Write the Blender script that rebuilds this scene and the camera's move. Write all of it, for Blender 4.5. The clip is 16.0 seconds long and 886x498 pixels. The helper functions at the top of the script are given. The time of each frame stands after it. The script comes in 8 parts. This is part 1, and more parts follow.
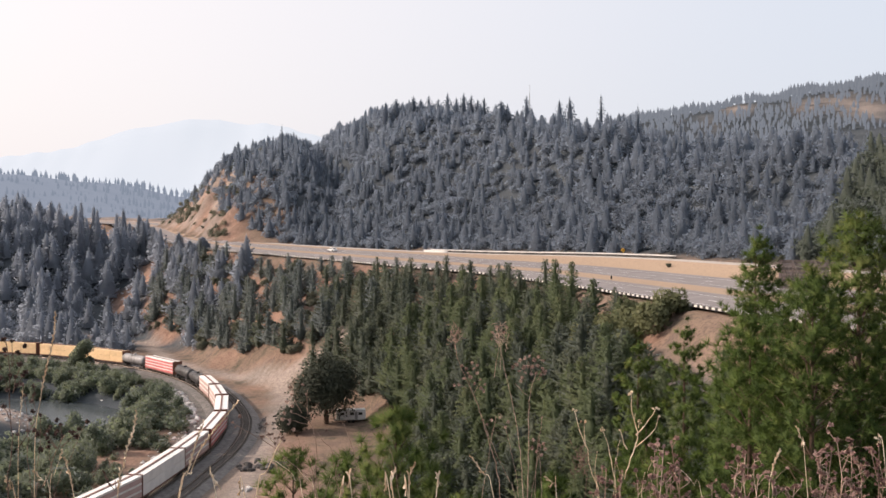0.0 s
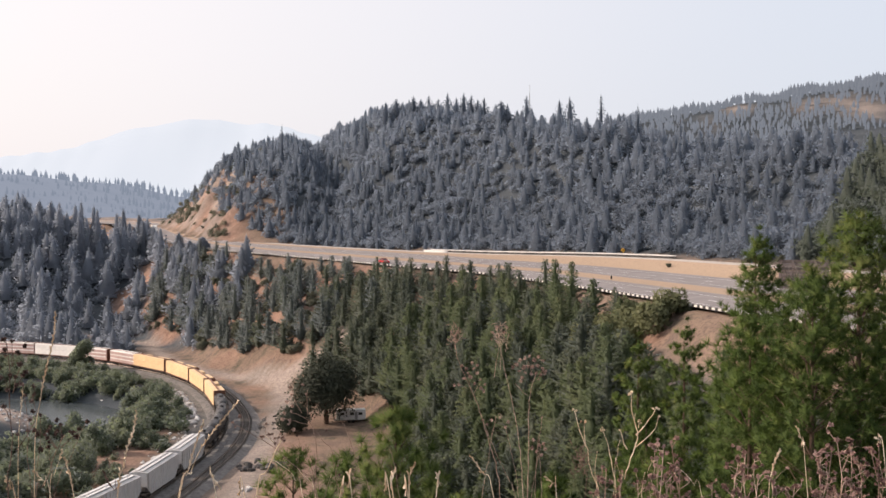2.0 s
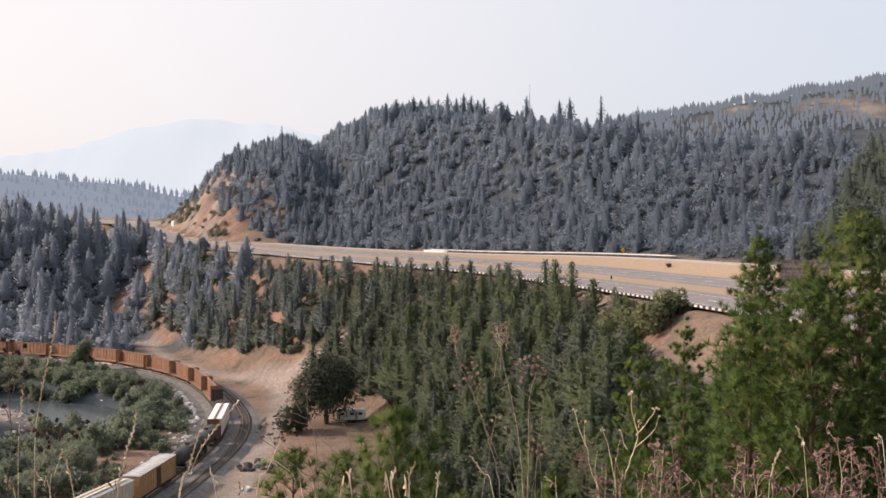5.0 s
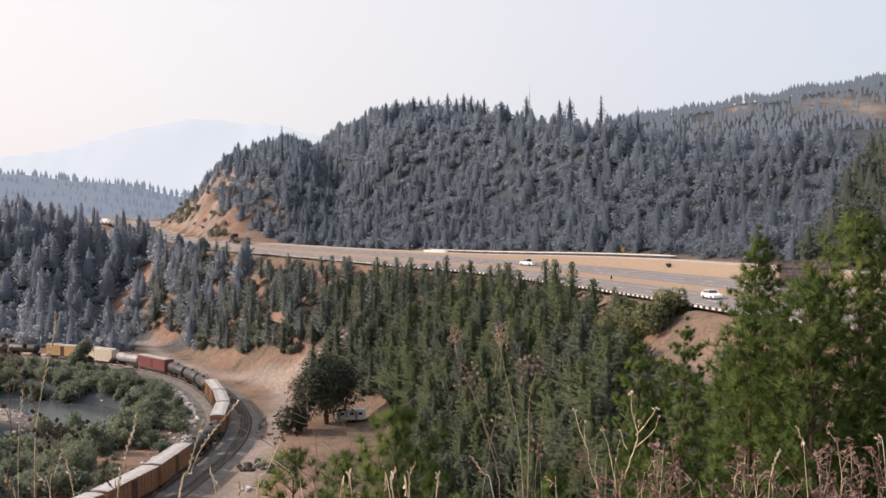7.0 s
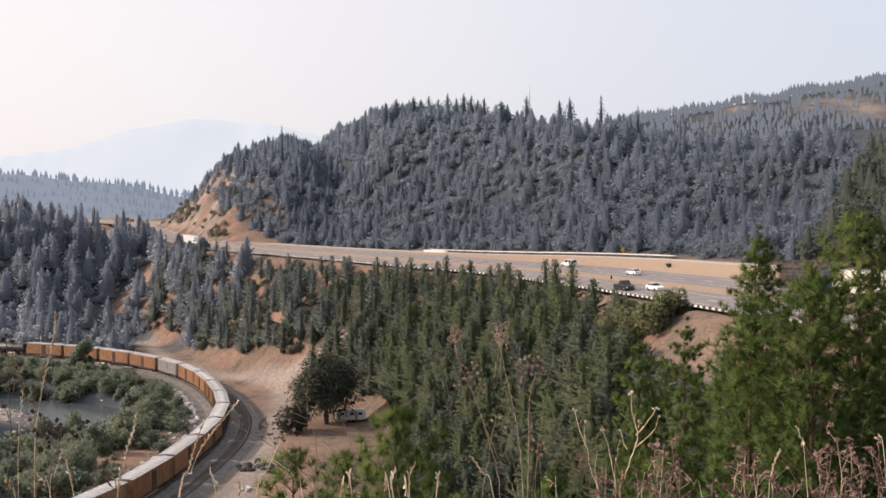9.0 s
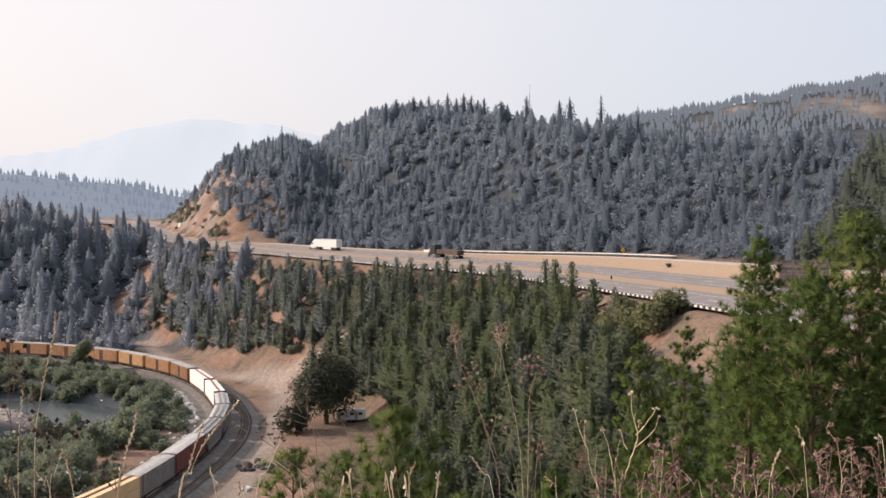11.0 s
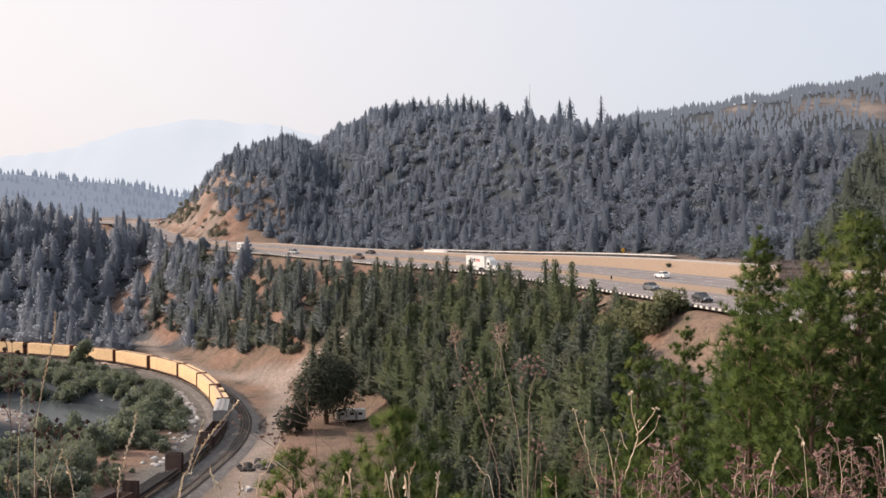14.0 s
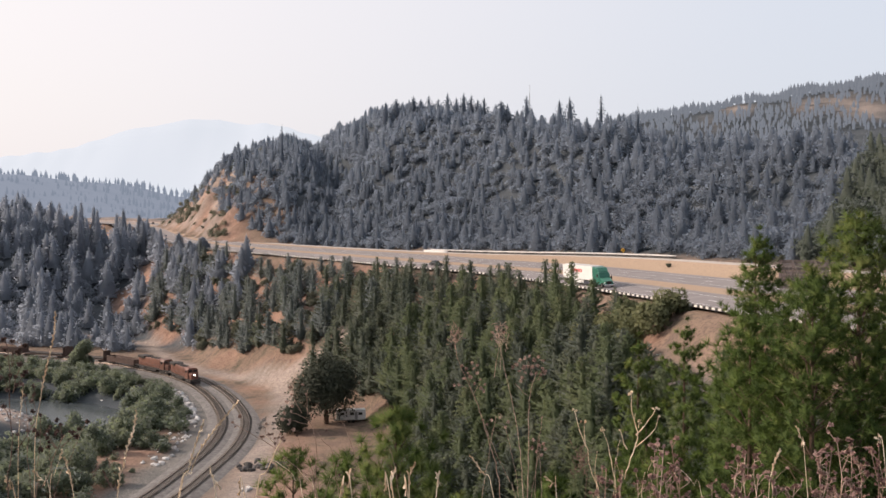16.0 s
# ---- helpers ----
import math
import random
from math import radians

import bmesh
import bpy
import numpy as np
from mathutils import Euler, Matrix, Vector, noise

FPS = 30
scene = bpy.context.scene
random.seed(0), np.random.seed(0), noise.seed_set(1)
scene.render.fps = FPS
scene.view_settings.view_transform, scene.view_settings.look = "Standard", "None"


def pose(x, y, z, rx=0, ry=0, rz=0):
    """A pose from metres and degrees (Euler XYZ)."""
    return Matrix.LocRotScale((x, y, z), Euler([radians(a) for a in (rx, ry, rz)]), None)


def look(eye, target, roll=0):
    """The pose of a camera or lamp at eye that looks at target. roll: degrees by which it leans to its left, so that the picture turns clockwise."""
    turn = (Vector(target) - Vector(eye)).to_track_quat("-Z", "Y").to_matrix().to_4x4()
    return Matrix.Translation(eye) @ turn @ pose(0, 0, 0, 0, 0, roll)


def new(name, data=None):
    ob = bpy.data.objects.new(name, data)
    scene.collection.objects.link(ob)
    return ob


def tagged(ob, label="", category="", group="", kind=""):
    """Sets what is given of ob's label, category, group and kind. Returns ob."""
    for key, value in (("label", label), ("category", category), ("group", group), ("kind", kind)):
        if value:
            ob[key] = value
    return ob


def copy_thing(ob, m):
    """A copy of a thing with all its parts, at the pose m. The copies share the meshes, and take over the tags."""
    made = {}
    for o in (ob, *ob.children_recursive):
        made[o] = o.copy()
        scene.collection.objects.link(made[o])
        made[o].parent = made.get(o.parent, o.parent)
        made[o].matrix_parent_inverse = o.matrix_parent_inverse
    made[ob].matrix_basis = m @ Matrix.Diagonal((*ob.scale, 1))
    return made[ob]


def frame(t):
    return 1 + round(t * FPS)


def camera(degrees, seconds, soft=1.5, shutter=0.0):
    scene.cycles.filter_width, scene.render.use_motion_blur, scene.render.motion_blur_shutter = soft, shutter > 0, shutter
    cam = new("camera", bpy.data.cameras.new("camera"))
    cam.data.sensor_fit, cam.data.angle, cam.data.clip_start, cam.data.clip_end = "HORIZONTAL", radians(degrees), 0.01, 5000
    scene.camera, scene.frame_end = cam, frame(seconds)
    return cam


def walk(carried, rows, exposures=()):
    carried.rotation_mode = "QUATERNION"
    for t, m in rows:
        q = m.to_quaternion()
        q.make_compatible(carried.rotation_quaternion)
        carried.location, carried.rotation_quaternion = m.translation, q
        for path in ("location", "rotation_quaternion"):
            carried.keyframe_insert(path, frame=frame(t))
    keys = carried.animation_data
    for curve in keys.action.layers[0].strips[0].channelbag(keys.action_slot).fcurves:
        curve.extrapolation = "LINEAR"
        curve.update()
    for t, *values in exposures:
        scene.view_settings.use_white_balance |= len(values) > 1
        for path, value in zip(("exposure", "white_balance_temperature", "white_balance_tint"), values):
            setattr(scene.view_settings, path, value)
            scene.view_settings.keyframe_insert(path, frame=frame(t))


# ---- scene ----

import itertools
from functools import partial

# ------------------------------------------------------------------ camera
EYE_Z = 44.0
cam = camera(47.0, 16.0, soft=1.6)
PATH = [(0.0, look((0, 0, EYE_Z), (0, 100, EYE_Z - 2.274))), (16.0, look((0, 0, EYE_Z), (0, 100, EYE_Z - 2.274)))]
walk(cam, PATH, exposures=[(0.0, 0.1), (6.5, 0.06), (11.5, 0.05), (16.0, 0.04)])

# ------------------------------------------------------------------ world and sun
SUN_AZ, SUN_EL = -87.0, 30.0          # degrees from the view axis (+y), clockwise; above the horizon


def make_world():
    w = bpy.data.worlds.new("smoky_sky")
    scene.world = w
    w.use_nodes = True
    nt = w.node_tree
    n = nt.nodes
    n.clear()
    out = n.new("ShaderNodeOutputWorld")
    sky = n.new("ShaderNodeTexSky")
    sky.sky_type, sky.sun_disc = "NISHITA", False
    sky.sun_elevation, sky.sun_rotation = radians(SUN_EL), radians(SUN_AZ)
    sky.air_density, sky.dust_density, sky.ozone_density = 1.2, 6.0, 1.0
    bg1 = n.new("ShaderNodeBackground")
    bg1.inputs["Strength"].default_value = 0.03
    nt.links.new(sky.outputs[0], bg1.inputs[0])
    # smoke haze: warm and bright towards the sun, grey-blue away from it
    tc = n.new("ShaderNodeTexCoord")
    dot = n.new("ShaderNodeVectorMath")
    dot.operation = "DOT_PRODUCT"
    az, el = radians(-62), radians(25)
    dot.inputs[1].default_value = (math.sin(az) * math.cos(el), math.cos(az) * math.cos(el), math.sin(el))
    nt.links.new(tc.outputs["Generated"], dot.inputs[0])
    half = n.new("ShaderNodeMath")
    half.operation = "MULTIPLY_ADD"
    half.inputs[1].default_value, half.inputs[2].default_value = 0.5, 0.5
    nt.links.new(dot.outputs["Value"], half.inputs[0])
    ramp = n.new("ShaderNodeValToRGB")
    ramp.color_ramp.interpolation = "EASE"
    e = ramp.color_ramp.elements
    e[0].position, e[0].color = 0.05, (0.32, 0.345, 0.40, 1)
    e[1].position, e[1].color = 0.96, (0.99, 0.912, 0.912, 1)
    mid = e.new(0.54)
    mid.color = (0.705, 0.738, 0.83, 1)
    nt.links.new(half.outputs[0], ramp.inputs[0])
    # the smoke thins towards the zenith
    sep = n.new("ShaderNodeSeparateXYZ")
    nt.links.new(tc.outputs["Generated"], sep.inputs[0])
    thin = n.new("ShaderNodeMapRange")
    thin.interpolation_type = "SMOOTHSTEP"
    for k, v in (("From Min", 0.22), ("From Max", 0.9), ("To Min", 1.0), ("To Max", 1.1)):
        thin.inputs[k].default_value = v
    nt.links.new(sep.outputs["Z"], thin.inputs["Value"])
    scale = n.new("ShaderNodeVectorMath")
    scale.operation = "SCALE"
    nt.links.new(ramp.outputs[0], scale.inputs[0])
    nt.links.new(thin.outputs["Result"], scale.inputs["Scale"])
    bg2 = n.new("ShaderNodeBackground")
    bg2.inputs["Strength"].default_value = 0.89
    nt.links.new(scale.outputs[0], bg2.inputs[0])
    add = n.new("ShaderNodeAddShader")
    nt.links.new(bg1.outputs[0], add.inputs[0])
    nt.links.new(bg2.outputs[0], add.inputs[1])
    nt.links.new(add.outputs[0], out.inputs[0])


make_world()
sun = new("sun", bpy.data.lights.new("sun", "SUN"))
sun.data.energy, sun.data.angle, sun.data.color = 4.9, radians(1.5), (1.0, 0.84, 0.73)
_a, _e = radians(SUN_AZ), radians(SUN_EL)
sun.matrix_world = look((0, 0, 300), Vector((0, 0, 300)) - Vector((math.sin(_a) * math.cos(_e), math.cos(_a) * math.cos(_e), math.sin(_e))))


# ------------------------------------------------------------------ materials
def mat(name, stops, scale=3.0, rough=0.8, metal=0.0, bump=0.0, fine=8.0, space="Object", spec=0.4, rand=0.0, island=0.0, trans=0.0):
    """Noise at two scales through a colour ramp; rand/island vary the value from object to object or from piece to piece."""
    m = bpy.data.materials.new(name)
    m.use_nodes = True
    nt = m.node_tree
    n = nt.nodes
    b = n["Principled BSDF"]
    b.inputs["Roughness"].default_value = rough
    b.inputs["Metallic"].default_value = metal
    b.inputs["Specular IOR Level"].default_value = spec
    tc = n.new("ShaderNodeTexCoord")
    a1 = n.new("ShaderNodeTexNoise")
    a1.inputs["Scale"].default_value = scale
    a1.inputs["Detail"].default_value = 4
    a2 = n.new("ShaderNodeTexNoise")
    a2.inputs["Scale"].default_value = scale * fine
    a2.inputs["Detail"].default_value = 3
    nt.links.new(tc.outputs[space], a1.inputs["Vector"])
    nt.links.new(tc.outputs[space], a2.inputs["Vector"])
    mix = n.new("ShaderNodeMath")
    mix.operation = "MULTIPLY_ADD"
    mix.inputs[1].default_value = 0.4
    nt.links.new(a2.outputs["Fac"], mix.inputs[0])
    half = n.new("ShaderNodeMath")
    half.operation = "MULTIPLY_ADD"
    half.inputs[1].default_value, half.inputs[2].default_value = 1.0, -0.2
    nt.links.new(a1.outputs["Fac"], half.inputs[0])
    nt.links.new(half.outputs[0], mix.inputs[2])
    last = mix.outputs[0]
    if rand or island:
        src = n.new("ShaderNodeObjectInfo").outputs["Random"] if rand else n.new("ShaderNodeNewGeometry").outputs["Random Per Island"]
        ma = n.new("ShaderNodeMath")
        ma.operation = "MULTIPLY_ADD"
        ma.inputs[1].default_value = rand or island
        sub = n.new("ShaderNodeMath")
        sub.operation = "SUBTRACT"
        sub.inputs[1].default_value = 0.5
        nt.links.new(src, sub.inputs[0])
        nt.links.new(sub.outputs[0], ma.inputs[0])
        nt.links.new(last, ma.inputs[2])
        last = ma.outputs[0]
    ramp = n.new("ShaderNodeValToRGB")
    els = ramp.color_ramp.elements
    pos = [0.3 + 0.4 * i / max(1, len(stops) - 1) for i in range(len(stops))]
    while len(els) < len(stops):
        els.new(0.5)
    for el, p, c in zip(els, pos, stops):
        el.position, el.color = p, (*c, 1)
    nt.links.new(last, ramp.inputs[0])
    nt.links.new(ramp.outputs[0], b.inputs["Base Color"])
    if bump:
        bp = n.new("ShaderNodeBump")
        bp.inputs["Strength"].default_value = bump
        bp.inputs["Distance"].default_value = 0.05
        nt.links.new(a2.outputs["Fac"], bp.inputs["Height"])
        nt.links.new(bp.outputs[0], b.inputs["Normal"])
    if trans:
        tr = n.new("ShaderNodeBsdfTranslucent")
        nt.links.new(ramp.outputs[0], tr.inputs["Color"])
        ms = n.new("ShaderNodeMixShader")
        ms.inputs[0].default_value = trans
        nt.links.new(b.outputs[0], ms.inputs[1])
        nt.links.new(tr.outputs[0], ms.inputs[2])
        nt.links.new(ms.outputs[0], n["Material Output"].inputs["Surface"])
    return m


def shades(r, g, b, k=0.35):
    return [(r * (1 - k), g * (1 - k), b * (1 - k)), (r, g, b), (min(1, r * (1 + k)), min(1, g * (1 + k)), min(1, b * (1 + k)))]


# ------------------------------------------------------------------ lines of the plan
def spline(pts, step=2.0):
    """A smooth line through the points, resampled at even steps: an array of places."""
    p = np.array(pts, float)
    q = np.vstack([2 * p[0] - p[1], p, 2 * p[-1] - p[-2]])
    out = []
    for i in range(1, len(q) - 2):
        a, b, c, d = q[i - 1:i + 3]
        n = max(4, int(np.linalg.norm(c - b) / 2))
        t = np.linspace(0, 1, n, endpoint=False)[:, None]
        out.append(0.5 * (2 * b + (c - a) * t + (2 * a - 5 * b + 4 * c - d) * t * t + (3 * b - a - 3 * c + d) * t ** 3))
    o = np.vstack(out + [p[-1:]])
    s = np.concatenate([[0], np.cumsum(np.linalg.norm(np.diff(o, axis=0), axis=1))])
    u = np.arange(0, s[-1], step)
    return np.stack([np.interp(u, s, o[:, k]) for k in range(o.shape[1])], 1)


def normals2(line):
    """Unit vectors to the right of the line's way, in plan."""
    d = np.gradient(line[:, :2], axis=0)
    d /= np.linalg.norm(d, axis=1)[:, None]
    return np.stack([d[:, 1], -d[:, 0]], 1)


def smooth(a, b, x):
    t = np.clip((x - a) / (b - a), 0, 1)
    return t * t * (3 - 2 * t)


# the railway's inner track, from behind the camera up the valley and away
RAIL = spline([(-1300, -700, 0), (-700, -300, 0), (-330, -70, 0), (-170, 10, 0), (-95, 75, 0), (-61, 125, 0), (-50.0, 156, 0), (-47, 185, 0), (-46.8, 207, 0),
               (-49.5, 228, 0), (-54.5, 246, 0), (-61.5, 265, 0), (-70.5, 284, 0), (-81, 300, 0), (-91, 311, 0), (-106, 325, 0), (-129, 339, 0),
               (-151, 348, 0), (-200, 364, 0), (-300, 392, 0), (-480, 440, 0), (-900, 560, 0), (-1500, 760, 0)], 2.0)
# the highway's near edge (guard rail), from behind the camera to the far bend
HWY = spline([(230, -1500, 20), (95, -500, 27), (80, -200, 29.5), (68, 0, 31.0), (56, 90, 31.5), (41, 144, 31.5), (35, 173, 31.5), (28.3, 199, 31.5), (19.9, 230, 31.5), (9.4, 257, 31.8),
              (-13.5, 291, 32.3), (-42.2, 339, 32.9), (-84.5, 397, 34.1), (-119, 454, 35.7), (-160, 555, 39.0), (-211, 700, 42.4), (-300, 900, 46), (-560, 1250, 52), (-900, 1700, 60), (-1500, 2300, 70)], 3.0)
RIVER = spline([(-900, 470, 0), (-500, 360, 0), (-300, 300, 0), (-190, 280, 0), (-120, 273, 0), (-92, 260, 0), (-83, 225, 0), (-90, 185, 0), (-112, 130, 0), (-170, 60, 0), (-330, -20, 0), (-800, -290, 0), (-1400, -640, 0)], 4.0)
HWY_N = normals2(HWY)


def near_line(line, x, y):
    """Distance to the line and the index of its nearest place, for arrays of places in plan."""
    d = np.empty(len(x))
    idx = np.empty(len(x), int)
    for a in range(0, len(x), 4000):
        q = (x[a:a + 4000, None] - line[None, :, 0]) ** 2 + (y[a:a + 4000, None] - line[None, :, 1]) ** 2
        idx[a:a + 4000] = q.argmin(1)
        d[a:a + 4000] = np.sqrt(q.min(1))
    return d, idx


def wave(x, y, s, seed=0):
    """Cheap smooth unevenness between about -1 and 1, of wavelength s."""
    r = np.random.RandomState(seed)
    z = np.zeros_like(x)
    for i in range(6):
        a, k = r.uniform(0, 6.283), 6.283 / s * r.uniform(0.7, 1.5)
        z += np.sin(k * (x * math.cos(a) + y * math.sin(a)) + r.uniform(0, 6.283))
    return z / 3.2


ROAD_W = 52.0        # guard rail to the far side of the highway's bench


def ground_parts(x, y):
    x, y = np.asarray(x, float).ravel(), np.asarray(y, float).ravel()
    rail_d, _ = near_line(RAIL, x, y)
    riv_d, _ = near_line(RIVER, x, y)
    hd, hi = near_line(HWY, x, y)
    ze = HWY[hi, 2]
    u = (x - HWY[hi, 0]) * HWY_N[hi, 0] + (y - HWY[hi, 1]) * HWY_N[hi, 1]
    return x, y, rail_d, riv_d, u, np.sign(u) * hd, ze


def height(x, y):
    x, y, rail_d, riv_d, u, off, ze = ground_parts(x, y)
    hi = near_line(HWY, x, y)[1]
    flat = smooth(4, 16, rail_d)
    bank = smooth(9, 26, rail_d)
    z = -0.7 + flat * 0.5 + bank * (0.5 * wave(x, y, 45, 3) + 0.15 * wave(x, y, 9, 4))
    # west side and the far side of the river
    z = z + 40 * smooth(60, 260, riv_d) * smooth(30, 120, rail_d) * (u < 0) * smooth(0, 200, -x - 60) * (y < 330)
    # slope down from the highway
    zs = ze - 0.4 - (0.93 + 0.42 * smooth(315, 380, y)) * np.clip(-off - 1.5, 0, None) + 1.4 * wave(x, y, 38, 5) * smooth(4, 20, -off)
    zs = np.where(off < 0, zs, -50)
    # the knoll on which the camera stands
    r = np.hypot(x, y)
    ang = np.arctan2(x, np.maximum(y, 1e-6)) * (y > 0) + (y <= 0) * 1.0
    sl = 0.56 - 0.20 * smooth(0.12, 0.55, ang)
    zk = 42.5 - sl * np.clip(r - 3.6, 0, None) - 0.0 + 0.6 * wave(x, y, 22, 6) * smooth(8, 30, r)
    k = 0.8
    m = np.maximum(z, np.maximum(zs, zk))
    z2 = m + k * np.log(np.exp((z - m) / k) + np.exp((zs - m) / k) + np.exp((zk - m) / k)) * smooth(10, 30, rail_d) * smooth(5, 25, r) * smooth(0.5, 12, -off)
    z = np.where(off < 0, z2, z)
    z -= 5.5 * np.exp(-(riv_d / 14) ** 4) * smooth(9, 20, rail_d)
    # left hill beyond the railway
    z += smooth(14, 60, rail_d) * (44 * np.exp(-((x + 205) / 62) ** 2 - ((y - 478) / 55) ** 2) + 46 * np.exp(-((x + 390) / 140) ** 2 - ((y - 560) / 70) ** 2)) * smooth(2, 30, -off) * (off < 0)
    # beyond the highway
    zo = ze + 0.05 * np.clip(off, 0, 36) + 2.1 * smooth(34, 41, off) * smooth(1880, 1740, hi * 3.0) + 0.0
    hill = np.interp(x, [-222, -205, -190, -172, -150, -130, -112, -90, -60, -30, 0, 45, 90, 130, 170, 260, 500, 900], [0, 10, 21, 27, 33, 39, 45, 51, 55, 60, 57, 47, 35, 23, 15, 32, 84, 100])
    hill = hill + 8 * np.exp(-((x - 8) / 70) ** 2 - ((y - 600) / 60) ** 2)
    rise = smooth(ROAD_W - 6, ROAD_W + 72, off + 12 * wave(x, y, 110, 7) * smooth(ROAD_W, ROAD_W + 40, off))
    cut = smooth(430, 500, y) * smooth(-25, -100, x)
    rise = np.maximum(rise, cut * smooth(14, 50 + 30 * smooth(-130, -92, x), off + 3 * wave(x, y, 26, 17)))
    zo = zo + rise * hill + smooth(60, 120, off) * 3 * wave(x, y, 60, 8)
    zo += 30 * np.exp(-((x - 215) / 62) ** 2 - ((y - 370) / 85) ** 2) * smooth(ROAD_W, ROAD_W + 50, off)
    zo += (100 - 0.05 * x) * smooth(70, 200, x) * smooth(900, 620, x) * np.exp(-((y - 1120) / 230) ** 2)
    z = np.where(off < 0, z, np.where(off < 1, zo, zo))
    # the road's own bed stays below the paving
    z -= 0.45 * smooth(-2, 0, off) * smooth(54, 49, off)
    far = np.hypot(x, y)
    z = z + smooth(1300, 2600, far) * 20
    return z


def obj(name, verts, faces, material=None, parent=None, label="", smooth_shade=False, normals=None):
    me = bpy.data.meshes.new(name)
    v = np.asarray(verts, np.float32)
    f = np.asarray(faces, np.int32)
    me.vertices.add(len(v))
    me.vertices.foreach_set("co", v.ravel())
    k = f.shape[1]
    me.loops.add(len(f) * k)
    me.loops.foreach_set("vertex_index", f.ravel())
    me.polygons.add(len(f))
    me.polygons.foreach_set("loop_start", np.arange(0, len(f) * k, k, dtype=np.int32))
    if smooth_shade or normals is not None:
        me.polygons.foreach_set("use_smooth", np.ones(len(f), bool))
    me.update(calc_edges=True)
    if normals is not None:
        me.normals_split_custom_set_from_vertices(np.asarray(normals, np.float32))
    if material:
        me.materials.append(material)
    ob = new(name, me)
    if parent:
        ob.parent = parent
    if label:
        ob["label"] = label
    return ob


def part(name, bm, material, parent=None, label=""):
    me = bpy.data.meshes.new(name)
    bm.to_mesh(me)
    bm.free()
    if material:
        me.materials.append(material)
    ob = new(name, me)
    if parent:
        ob.parent = parent
    if label:
        ob["label"] = label
    return ob


def axis(fine, lo, hi, step, far):
    a = list(np.arange(lo, hi + step / 2, step))
    s, x = step, hi
    while x < far:
        s *= 1.13
        x += s
        a.append(x)
    s, x = step, lo
    while x > -far:
        s *= 1.13
        x -= s
        a.insert(0, x)
    return np.array(a)


def grid_faces(nx, ny):
    i = np.arange(ny - 1)[:, None] * nx + np.arange(nx - 1)[None, :]
    return np.stack([i, i + 1, i + nx + 1, i + nx], -1).reshape(-1, 4)


# the dirt tracks on the valley floor
TRACKS = [spline([(-150, 400, 0), (-126, 390, 0), (-112, 385, 0), (-104, 366, 0), (-90, 336, 0), (-75, 312, 0), (-60, 296, 0), (-47, 281, 0), (-38, 277, 0), (-24, 272, 0)], 2.0),
          spline([(-45, 277, 0), (-41.5, 262, 0), (-39.5, 245, 0), (-36.5, 218, 0), (-35.8, 196, 0), (-34.5, 175, 0), (-37, 150, 0), (-48, 110, 0), (-80, 60, 0)], 2.0)]


